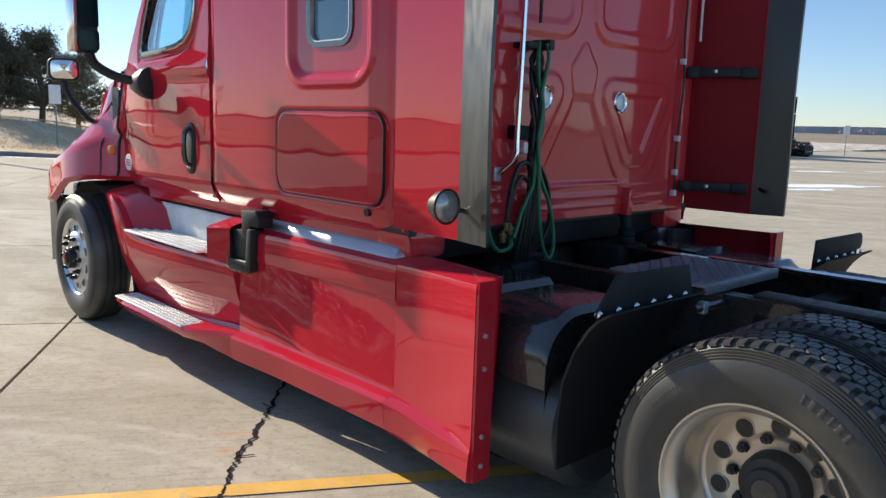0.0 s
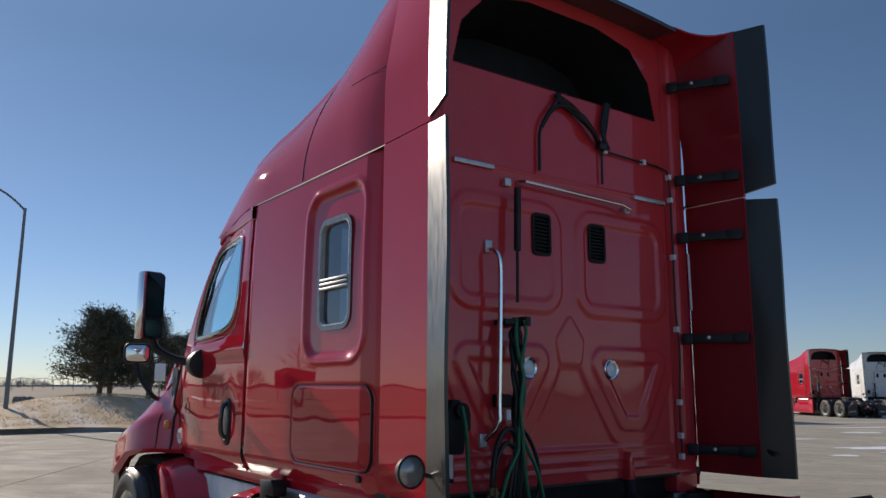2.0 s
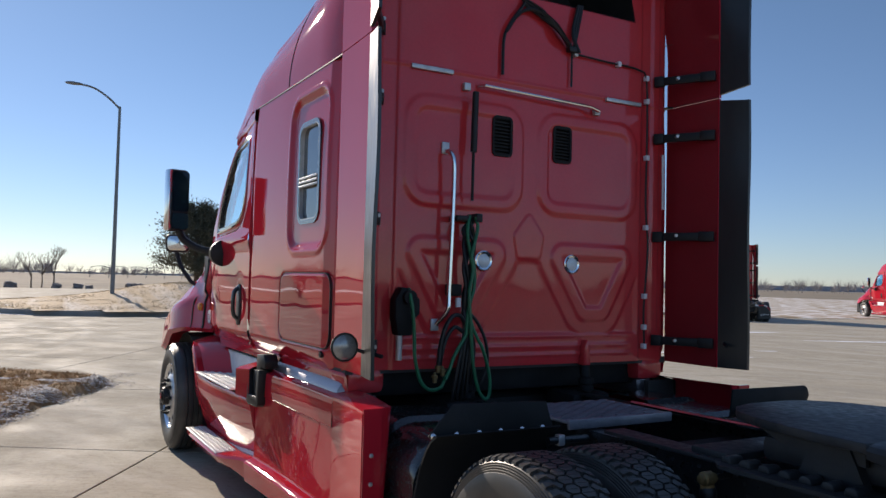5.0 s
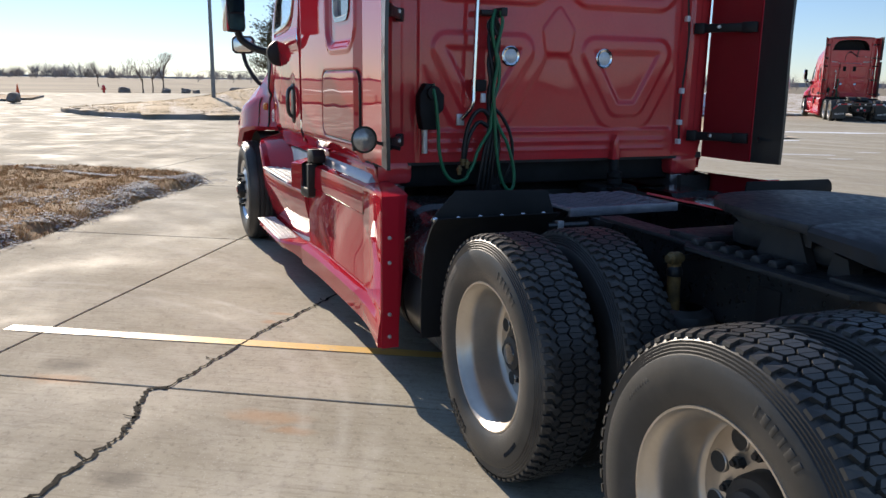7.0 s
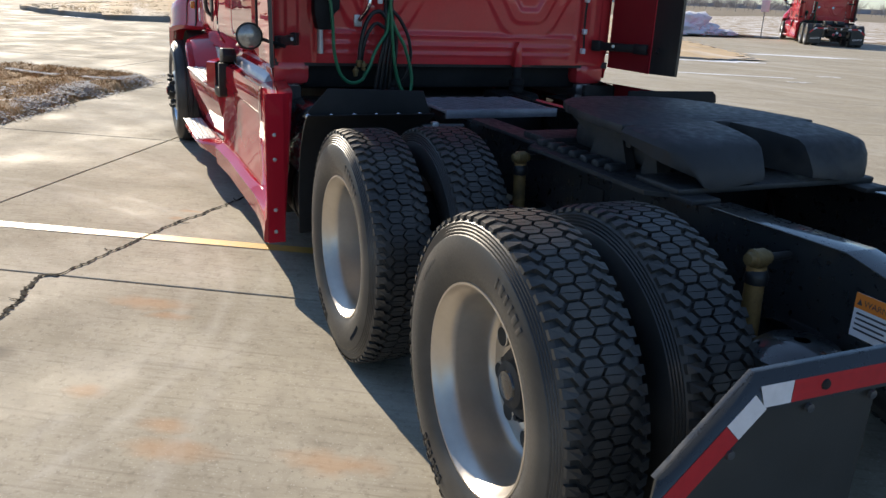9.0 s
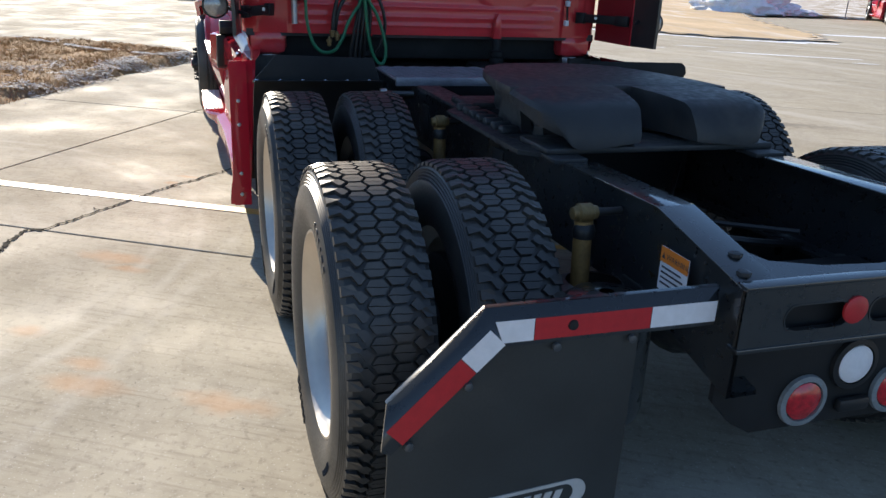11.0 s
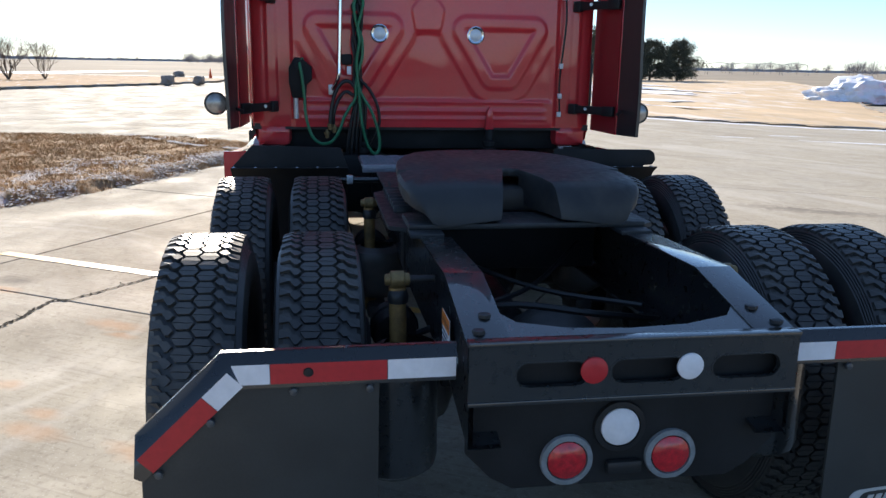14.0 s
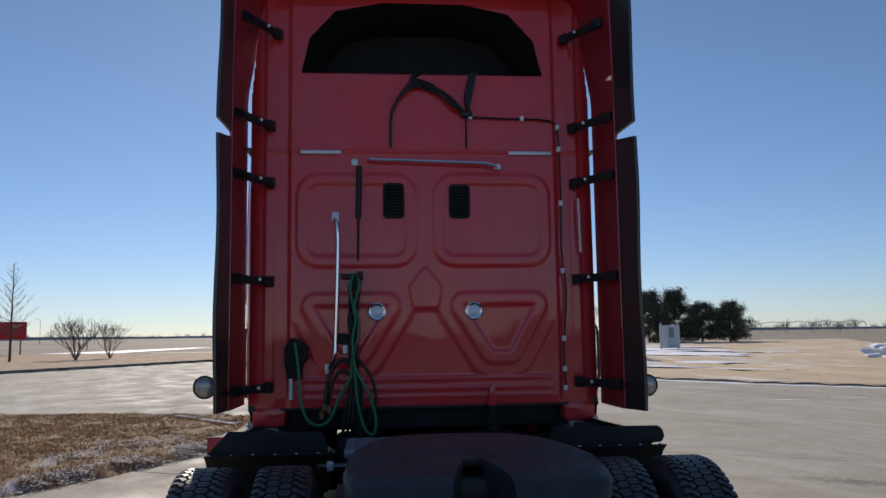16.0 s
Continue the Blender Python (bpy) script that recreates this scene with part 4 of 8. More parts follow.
bm = B()
loft(bm, [roof_section(*r) for r in ROOF])
roof = part("roof_fairing", bm, RED, truck, sharp=60)
for s in (-1, 1):
    bm = B()
    prism(bm, [(-4.10, 2.908), (-2.30, 2.917), (-2.30, 2.924), (-4.10, 2.915)], "y", s * (YS - 0.06), s * (YS - 0.016))
    part("roof_gutter", bm, PLASTIC, roof, "dark seam below the roof fairing")
    bm = B()
    rows = []
    for x, zl, zu in ((-4.106, 2.826, 2.915), (-4.30, 2.826, 2.912), (-4.60, 2.826, 2.895), (-4.85, 2.822, 2.855), (-4.93, 2.765, 2.835)):
        yd = YS + float(door_y(np.array([x]), np.array([zl]))[0])
        rows.append([(x, s * (yd - 0.03), zl), (x, s * (yd + 0.006), zl - 0.004), (x, s * (yd + 0.012), zl + 0.01), (x, s * (yd + 0.008), zu), (x, s * (yd - 0.03), zu)])
    loft(bm, rows, True)
    part("door_brow", bm, RED, roof)
    for x0, z0, x1, z1 in ((-2.84, 3.41, -2.30, 3.37), (-3.35, 2.93, -3.30, 3.60)):
        bm = B()
        n = 10
        rows = []
        for k in range(n + 1):
            t = k / n
            x, z = x0 + (x1 - x0) * t, z0 + (z1 - z0) * t
            zb, zt, w = (float(np.interp(x, [r[0] for r in ROOF], [r[q] for r in ROOF])) for q in (1, 2, 3))
            u = max(0.0, min(1, (z - zb) / max(0.05, zt - 0.1 - zb)))
            wb = YS - 0.02
            rows.append((x, s * (wb + (w - wb) * u ** 2.2 + 0.001), z))
        tube(bm, rows, 0.0025, 4)
        part("panel_seam", bm, DARK, roof)

# back wall of the sleeper
V1 = [(-0.755, 1.815), (-0.27, 1.815), (-0.465, 1.505), (-0.58, 1.505)]
V2 = [(-x, z) for x, z in V1]
PENT = [(0, 2.05), (0.085, 1.94), (0.065, 1.83), (-0.065, 1.83), (-0.085, 1.94)]


def back_relief(Y, Z):
    h = np.zeros(Y.shape)
    for q in (-1, 1):
        d = sd_poly(Y * q, Z, rrect(0.06, 0.885, 2.09, 2.74, 0.15))
        h += 0.012 * step(d, 0.03) - 0.010 * step(d + 0.075, 0.03)
    near = np.full(Y.shape, 9.0)
    for P in (V1, V2):
        d = sd_poly(Y, Z, P)
        h += 0.012 * step(d - 0.092, 0.030) - 0.011 * step(d - 0.004, 0.028)
        near = np.minimum(near, d)
    d = sd_poly(Y, Z, PENT) - 0.035
    h += 0.006 * step(d, 0.02) - 0.004 * bead(d, 0.012)
    d = np.maximum.reduce([0.185 - near, Z - 1.79 + 1.5 * np.minimum(np.abs(Y), 0.25) ** 2, 1.33 - Z, np.abs(Y) - 0.90])
    h -= 0.011 * step(d, 0.030)
    for z0, w in ((1.32, 0.014), (1.255, 0.02), (1.20, 0.014)):
        h += 0.007 * bead(Z - z0, w) * step(np.abs(Y) - 0.86, 0.05)
    h += 0.012 * step(1.19 - Z, 0.02) * 0
    h -= 0.02 * step(0.935 - np.abs(Y), 0.03)
    h += 0.016 * step(np.abs(np.abs(Y) - 1.07) - 0.035, 0.02) * step(1.3 - Z, 0.1)
    h += 0.010 * bead(Z - 2.90, 0.012)
    h = h * 0.8
    h -= 0.06 * np.clip((np.abs(Y) - 1.12) / 0.10, 0, 1) ** 2
    return h


VOID = [(-0.86, 3.46), (0.86, 3.46), (0.80, 3.72), (0.62, 3.92), (0.3, 3.985), (-0.3, 3.985), (-0.62, 3.92), (-0.80, 3.72)]
VENTS = [(-0.285, -0.15, 2.43, 2.67), (0.177, 0.313, 2.43, 2.66)]


def back_cut(y, z):
    top = 1.207 - np.maximum(0.0, (z - 3.3) / 0.9) * 0.09 - np.maximum(0, z - 4.0) * 1.2
    return (sd_poly(y, z, VOID) < 0) | (np.abs(y) > top) | (z > 4.09 + 0.06 * (1 - (y / 1.1) ** 2)) | (sd_poly(y, z, rrect(*VENTS[0], 0.03)) < -0.004) | (sd_poly(y, z, rrect(*VENTS[1], 0.03)) < -0.004)


BX = -2.295
Yg, Zg, Hg, F = sheet(-1.236, 1.236, 1.14, 4.16, back_relief, back_cut, 0.009)
V = np.stack([BX + Hg, Yg, Zg], -1).reshape(-1, 3)
back = grid_part("sleeper_back", V.tolist(), F.tolist(), DUSTY_LIT_RED, truck, "pressed red panel with raised beads")
# Cavity walls are coloured black to deepen the shade in the hollow.
bm = B()
for a, b in zip(VOID, VOID[1:] + VOID[:1]):
    bm.faces.new([bm.verts.new(p) for p in ((BX + 0.004, a[0], a[1]), (BX + 0.004, b[0], b[1]), (BX - 0.5, b[0] * 0.9, b[1] - 0.05), (BX - 0.5, a[0] * 0.9, a[1] - 0.05))])
bm.faces.new([bm.verts.new((BX - 0.5, y * 0.9, z - 0.05)) for y, z in VOID])
bmesh.ops.remove_doubles(bm, verts=bm.verts, dist=0.001)
part("roof_cavity", bm, BLACK, back, "dark hollow behind the roof fairing")
for v in VENTS:
    bm = B()
    for k in range(11):
        z = v[2] + 0.012 + k * (v[3] - v[2] - 0.024) / 10
        box(bm, BX - 0.02, BX + 0.004, v[0] + 0.006, v[1] - 0.006, z - 0.004, z + 0.004)
    vent = part("vent", bm, BLACK, back, "black louvred vent")
    bm = B()
    ring(bm, rrect(v[0] - 0.006, v[1] + 0.006, v[2] - 0.006, v[3] + 0.006, 0.032), rrect(v[0] + 0.010, v[1] - 0.010, v[2] + 0.010, v[3] - 0.010, 0.02), "x", BX - 0.02, BX + 0.012)
    part("vent_frame", bm, BLACK, vent)
    bm = B()
    box(bm, BX - 0.03, BX - 0.022, v[0], v[1], v[2], v[3])
    part("vent_backing", bm, BLACK, vent)
for y in (-0.337, 0.335):
    bm = B()
    lathe(bm, [(0.062, 0.0), (0.062, 0.012), (0.055, 0.016), (0.043, 0.012), (0.042, 0.0)], (BX + 0.002, y, 1.779), "x", 32)
    lamp = part("utility_lamp", bm, CHROME, back, "round utility lamp with bright ring")
    bm = B()
    lathe(bm, [(0.043, 0.008), (0.03, 0.013), (0.014, 0.015)], (BX + 0.002, y, 1.779), "x", 32)
    part("lens", bm, CLEAR_LENS, lamp)
    for k in range(4):
        bm = B()
        a = radians(45 + 90 * k)
        cyl(bm, (BX + 0.01, y + 0.054 * math.cos(a), 1.779 + 0.054 * math.sin(a)), (BX + 0.02, y + 0.054 * math.cos(a), 1.779 + 0.054 * math.sin(a)), 0.005, 6)
        part("screw", bm, PLASTIC, lamp)
# rails, handles and strips on the back wall
bm = B()
tube(bm, [(BX + 0.01, -0.40, 2.835), (BX + 0.055, -0.385, 2.832), (BX + 0.06, 0.43, 2.808), (BX + 0.06, 0.50, 2.790), (BX + 0.01, 0.515, 2.788)], 0.011, 8)
bar = part("hose_rail", bm, CHROME, truck, "chrome horizontal rail")
for y0, y1, z0, z1 in ((-0.51, -0.465, 2.795, 2.84), (0.49, 0.54, 2.77, 2.81)):
    bm = B()
    box(bm, BX, BX + 0.03, y0, y1, z0, z1, 0.004)
    part("bracket", bm, STEEL, bar)
bm = B()
tube(bm, [(BX + 0.01, -0.62, 2.42), (BX + 0.06, -0.62, 2.405), (BX + 0.085, -0.605, 2.36), (BX + 0.085, -0.60, 2.2), (BX + 0.085, -0.615, 1.60), (BX + 0.085, -0.625, 1.48), (BX + 0.02, -0.66, 1.40)], 0.014, 10, smooth=4)
grab = part("grab_handle", bm, CHROME, truck, "bent chrome grab handle")
for y0, y1, z0, z1 in ((-0.645, -0.595, 2.40, 2.47), (-0.69, -0.64, 1.36, 1.43)):
    bm = B()
    box(bm, BX, BX + 0.015, y0, y1, z0, z1, 0.004)
    part("flange", bm, STEEL, grab)
bm = B()
cyl(bm, (BX + 0.07, -0.455, 2.78), (BX + 0.07, -0.462, 2.42), 0.02, 10)
cyl(bm, (BX + 0.07, -0.462, 2.42), (BX + 0.07, -0.465, 2.13), 0.009, 8)
part("gas_strut", bm, PLASTIC, truck, "grey gas strut")
for y0, y1 in ((-0.86, -0.58), (0.60, 0.91)):
    bm = B()
    box(bm, BX, BX + 0.022, y0, y1, 2.878, 2.905, 0.004)
    part("seam_strip", bm, STEEL, truck, "grey metal strip")
bm = B()
cyl(bm, (BX + 0.05, 1.09, 2.18), (BX + 0.05, 1.085, 2.56), 0.008, 8)
part("light_tube", bm, LABEL, truck, "thin white vertical tube")
bm = B()
wire = [(BX + 0.02, 0.30, 3.15), (BX + 0.02, 0.60, 3.14), (BX + 0.02, 0.88, 3.13), (BX + 0.02, 0.955, 3.05), (BX + 0.02, 0.965, 2.6), (BX + 0.02, 0.96, 2.2), (BX + 0.02, 0.985, 1.9), (BX + 0.02, 0.955, 1.5), (BX + 0.02, 0.965, 1.25)]
tube(bm, wire, 0.007, 6, smooth=4)
wire_ob = part("wire", bm, BLACK_HOSE, truck, "black wire held by pale clips")
for y, z in ((0.33, 3.15), (0.70, 3.14), (0.955, 3.08), (0.96, 2.92), (0.965, 2.53), (0.965, 2.05), (0.96, 1.58), (0.96, 1.37), (0.96, 1.24)):
    bm = B()
    box(bm, BX, BX + 0.035, y - 0.013, y + 0.013, z - 0.018, z + 0.018, 0.003)
    part("wire_clip", bm, LABEL, wire_ob)
bm = B()
for k in range(3):
    o = 0.016 * k
    tube(bm, [(BX + 0.02 + o, 0.305 + o, 3.15), (BX + 0.03, 0.33 - o, 3.28), (BX + 0.03, 0.37 - o, 3.47)], 0.011, 6, smooth=4)
    tube(bm, [(BX + 0.02, 0.30, 3.15 + o), (BX + 0.035 + o, 0.19, 3.26 - o), (BX + 0.03, 0.03 + o, 3.345 + o), (BX + 0.03, -0.09, 3.40 + o), (BX - 0.05, -0.02 + 3 * o, 3.49)], 0.010, 6, smooth=4)
tube(bm, [(BX + 0.02, -0.235, 2.93), (BX + 0.02, -0.23, 3.156), (BX + 0.03, -0.185, 3.27), (BX + 0.035, -0.095, 3.395), (BX - 0.04, -0.03, 3.49)], 0.010, 6, smooth=5)
tube(bm, [(BX + 0.03, -0.22, 3.20), (BX + 0.045, -0.15, 3.31), (BX + 0.04, -0.03, 3.37), (BX + 0.04, 0.14, 3.32), (BX + 0.03, 0.29, 3.18)], 0.012, 6, smooth=5)
tube(bm, [(BX + 0.02, 0.30, 3.15), (BX + 0.02, 0.30, 2.93)], 0.007, 6)
box(bm, BX + 0.005, BX + 0.05, 0.26, 0.34, 3.15, 3.19, 0.008)
part("harness", bm, BLACK_HOSE, truck, "black cable harness below the roof cavity")
# air lines
bm = B()
box(bm, BX + 0.0, BX + 0.10, -0.58, -0.44, 2.005, 2.035, 0.005)
box(bm, BX + 0.02, BX + 0.14, -0.47, -0.43, 2.0, 2.05, 0.005)
part("hose_hanger", bm, PLASTIC, truck, "black hose hanger bracket")


def hose(run, mat, r=0.0105, depth=0.10, label=""):
    """A hose hanging in front of the back wall; run gives (y, z) or (y, z, depth)."""
    bm = B()
    tube(bm, [(BX + (p[2] if len(p) > 2 else depth), p[0], p[1]) for p in run], r, 8, smooth=6)
    part("air_hose", bm, mat, truck, label or ("green air hose" if mat is GREEN else "black air hose"))


hose([(-0.47, 2.03), (-0.455, 1.97), (-0.468, 1.90), (-0.492, 1.80), (-0.480, 1.72), (-0.500, 1.60), (-0.497, 1.50), (-0.484, 1.41), (-0.445, 1.33), (-0.398, 1.25), (-0.352, 1.10), (-0.350, 1.00), (-0.380, 0.968), (-0.425, 1.02), (-0.462, 1.15), (-0.480, 1.30), (-0.490, 1.42)], GREEN, depth=0.125)
hose([(-0.49, 2.04, 0.09), (-0.515, 1.95), (-0.500, 1.84), (-0.465, 1.74), (-0.462, 1.62), (-0.490, 1.52), (-0.505, 1.42), (-0.510, 1.345), (-0.550, 1.28), (-0.590, 1.21), (-0.615, 1.14), (-0.640, 1.09)], GREEN, depth=0.11)
hose([(-0.862, 1.60, 0.06), (-0.880, 1.57, 0.11), (-0.866, 1.48), (-0.852, 1.34), (-0.845, 1.22), (-0.812, 1.10), (-0.765, 1.045), (-0.715, 1.035), (-0.668, 1.055), (-0.63, 1.10, 0.08)], GREEN, depth=0.12)
rnd = random.Random(2)
for j in range(5):
    run = [(-0.51 + 0.018 * j, 2.03, 0.08)]
    for k in range(1, 9):
        run.append((-0.495 + 0.026 * math.sin(k * 0.75 + j * 1.4) + rnd.uniform(-0.008, 0.008), 2.03 - k * 0.075, 0.085 + 0.02 * math.cos(k + j)))
    run += [(-0.515 + 0.018 * j, 1.30), (-0.545 + 0.025 * j, 1.15), (-0.565 + 0.03 * j, 1.00, 0.07), (-0.56 + 0.03 * j, 0.93, 0.04)]
    hose(run, BLACK_HOSE, 0.011, 0.085)
hose([(-0.48, 1.47), (-0.42, 1.41), (-0.365, 1.31), (-0.345, 1.19), (-0.375, 1.08), (-0.42, 1.00, 0.06)], BLACK_HOSE, depth=0.09)
hose([(-0.515, 1.42), (-0.555, 1.455), (-0.605, 1.44), (-0.648, 1.37), (-0.675, 1.26), (-0.685, 1.16), (-0.70, 1.09, 0.06)], BLACK_HOSE, 0.013)
hose([(-0.52, 1.36), (-0.575, 1.385), (-0.625, 1.33), (-0.655, 1.24), (-0.665, 1.12, 0.07)], BLACK_HOSE, 0.012, 0.09)
for y, z in ((-0.685, 1.155), (-0.655, 1.135), (-0.705, 1.10)):
    bm = B()
    lathe(bm, [(0.006, -0.03), (0.013, -0.026), (0.013, -0.004), (0.019, -0.002), (0.019, 0.012), (0.012, 0.014), (0.006, 0.03)], (BX + 0.10, y, z), "z", 8)
    part("hose_fitting", bm, BRASS, truck, "dull brass hose fitting")
bm = B()
prism(bm, [(-0.955, 1.44), (-0.955, 1.54), (-0.915, 1.61), (-0.865, 1.605), (-0.800, 1.545), (-0.800, 1.46), (-0.835, 1.43), (-0.845, 1.34), (-0.935, 1.34)], "x", BX, BX + 0.085, 0.010)
cyl(bm, (BX + 0.085, -0.875, 1.555), (BX + 0.115, -0.875, 1.555), 0.04, 16)
holder_ob = part("coupling_holder", bm, BLACK, truck, "black coupling holder")
bm = B()
cyl(bm, (BX + 0.05, -0.913, 1.345), (BX + 0.05, -0.911, 1.20), 0.018, 12)
part("plunger", bm, STEEL, holder_ob, "grey metal rod below the holder")
bm = B()
box(bm, BX + 0.0, BX + 0.095, -0.60, -0.53, 1.565, 1.635, 0.012)
stop_ob = part("handle_stop", bm, BLACK, truck, "black rubber handle stop")
bm = B()
box(bm, BX + 0.07, BX + 0.09, -0.565, -0.535, 1.50, 1.555, 0.004)
part("tag", bm, LABEL, stop_ob, "small pale tag")
for s in (-1, 1):
    bm = B()
    box(bm, -2.60, -2.315, s * 0.95, s * 1.19, 1.00, 1.18, 0.05)
    part("cab_corner", bm, DUSTY_LIT_RED, truck)

# cab extenders
def ext_y(x, s=1):
    return float(np.interp(x, [-2.36, -2.27, -1.91, -1.72], [1.257, 1.259, 1.278, 1.318 if s < 0 else 1.342]))


for s in (-1, 1):
    for z0, z1, top in ((1.165 if s < 0 else 1.125, 2.912, False), (2.918, 4.05, True)):
        bm = B()
        rows = []
        for x in (-2.358, -2.22, -2.05, -1.91):
            y = ext_y(x, s)
            rows.append((x, y, z0, (3.92 + 0.16 * ((x + 2.358) / 0.448) ** 1.4) if top else z1))
        ring_rows = []
        for x, y, a, b in rows:
            n = 12
            lean = float(np.interp(x, [-2.358, -1.91], [0.155, 0.02]))
            tin = [max(0.0, (a + (b - a) * k / n - 3.3) / 0.9) * lean if top else 0.0 for k in range(n + 1)]
            ring_rows.append([(x, s * (y - tin[k]), a + (b - a) * k / n) for k in range(n + 1)] + [(x, s * (y - tin[k] - 0.022), a + (b - a) * k / n) for k in range(n, -1, -1)])
        loft(bm, ring_rows, True)
        bm.faces.new([bm.verts.new(p) for p in ring_rows[0]])
        bm.faces.new([bm.verts.new(p) for p in ring_rows[-1]])
        bmesh.ops.remove_doubles(bm, verts=bm.verts, dist=0.0005)
        ext = part("cab_extender", bm, RED, truck)
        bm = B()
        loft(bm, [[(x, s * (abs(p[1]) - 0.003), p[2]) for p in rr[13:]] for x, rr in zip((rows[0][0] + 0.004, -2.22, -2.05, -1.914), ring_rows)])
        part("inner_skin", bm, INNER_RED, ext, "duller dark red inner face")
        bm = B()
        n = 24
        tr = []
        for x in (-1.92, -1.85, -1.785, -1.725):
            y = ext_y(x, s)
            col = []
            for k in range(n + 1):
                zl, zh = (z0 + 0.02 + 0.04 * (x + 1.92) / 0.19, z1 + 0.03) if top else (z0, z1 - 0.01 - 0.02 * (x + 1.92) / 0.19)
                z = zl + (zh - zl) * k / n
                t = max(0.0, (z - 3.3) / 0.9) * 0.012 if top else 0.0
                w = 0.006 * math.sin(z * 5.1 + s) * (x + 1.92) / 0.19
                col.append((y - t + w, z))
            tr.append([(x, s * (y_ + 0.004), z_) for y_, z_ in col] + [(x, s * (y_ - 0.016), z_) for y_, z_ in reversed(col)])
        loft(bm, tr, True)
        bm.faces.new([bm.verts.new(p) for p in tr[0]])
        bm.faces.new([bm.verts.new(p) for p in tr[-1]])
        bmesh.ops.remove_doubles(bm, verts=bm.verts, dist=0.0005)
        part("trim_strip", bm, TRIM, ext, "dark grey rubber trailing edge")
        for z in ((1.28, 1.99, 2.67) if not top else (3.07, 3.73)):
            bm = B()
            t = max(0.0, (z - 3.3) / 0.9) * 0.09
            p0, p1 = Vector((BX + 0.03, s * (1.06 - t), z)), Vector((-1.93, s * (1.245 - t), z + 0.02))
            d = (p1 - p0)
            ang = math.atan2(d.y, d.x)
            box(bm, 0, d.length, -0.012, 0.012, -0.028, 0.028, 0.006, Matrix.Translation(p0) @ Matrix.Rotation(ang, 4, "Z"))
            box(bm, -0.03, 0.04, -0.02, 0.02, -0.036, 0.036, 0.006, Matrix.Translation(p0) @ Matrix.Rotation(ang, 4, "Z"))
            box(bm, d.length - 0.10, d.length, -0.018, 0.012, -0.034, 0.034, 0.006, Matrix.Translation(p0) @ Matrix.Rotation(ang, 4, "Z"))
            strap = part("hinge_strap", bm, PLASTIC, ext, "black extender hinge strap")
            bm = B()
            mid = p0 + d * 0.35
            cyl(bm, mid + Vector((0, -s * 0.01, 0)), mid + Vector((0.018, -s * 0.018, 0)), 0.011, 8)
            part("bolt", bm, STEEL, strap)
    # top rear lip of the roof
    bm = B()
    lip = [[(x, s * 0.86 * k / 8, z - 0.03 * (k / 8) ** 2) for k in range(9)] for x, z in ((-2.34, 4.085), (-2.12, 4.070), (-2.085, 4.066), (-2.085, 4.092), (-2.12, 4.098), (-2.34, 4.110))]
    loft(bm, lip + [lip[0]])
    part("roof_lip", bm, TRIM, truck, "black rubber roof edge")
    bm = B()
    rear = spline([(-2.09, s * 0.855, 4.062), (-2.05, s * 1.00, 4.040), (-1.985, s * 1.14, 4.043), (-1.912, s * 1.272, 4.080)], 4)
    fore = spline([(-2.335, s * 0.855, 4.085), (-2.335, s * 1.00, 4.062), (-2.335, s * 1.075, 4.005), (-2.335, s * 1.128, 3.90)], 4)
    loft(bm, [[p + Vector((0, 0, 0.012)) for p in fore], [p + Vector((0, 0, 0.012)) for p in rear], rear, fore])
    part("roof_corner", bm, RED, truck)
    # side lamps
    bm = B()
    lathe(bm, [(0.012, -0.075), (0.04, -0.065), (0.058, -0.035), (0.068, 0.0), (0.072, 0.008), (0.066, 0.014), (0.062, 0.008)], (-1.872, s * 1.395, 1.315 if s < 0 else 1.275), "x", 32)
    wl = part("work_lamp", bm, PLASTIC, truck, "round black work lamp")
    bm = B()
    lathe(bm, [(0.064, 0.008), (0.05, 0.018), (0.03, 0.024), (0.01, 0.026)], (-1.872, s * 1.395, 1.315 if s < 0 else 1.275), "x", 32)
    part("lens", bm, LAMP_LENS, wl, "clear ribbed lens")
    bm = B()
    tube(bm, [(-1.90, s * 1.33, 1.30), (-1.86, s * 1.27, 1.285), (-1.80, s * 1.22, 1.27)], 0.011, 6)
    part("stem", bm, PLASTIC, wl)

# cab shell behind the doors: floor, firewall, windscreen, seats
bm = B()
prism(bm, [(-5.40, 1.30), (-5.40, 1.90), (-5.30, 1.95), (-5.30, 1.32)], "y", -1.15, 1.15)
box(bm, -5.4, -2.32, -1.20, 1.20, 1.12, 1.16)
part("cab_floor", bm, INTERIOR, truck)
for s in (-1, 1):
    bm = B()
    box(bm, -4.14, -4.09, s * 0.55, s * 1.14, 1.16, 2.88)
    part("partition", bm, INTERIOR, truck)
    # Filler added behind the door gap, so that no sky shows through.
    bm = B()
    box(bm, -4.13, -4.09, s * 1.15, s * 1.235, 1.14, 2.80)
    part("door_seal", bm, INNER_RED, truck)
bm = B()
bm.faces.new([bm.verts.new(p) for p in ((-5.50, -1.12, 1.95), (-5.50, 1.12, 1.95), (-4.98, 1.02, 2.86), (-4.98, -1.02, 2.86))])
part("windscreen", bm, GLASS, truck, "clear sloping windscreen")
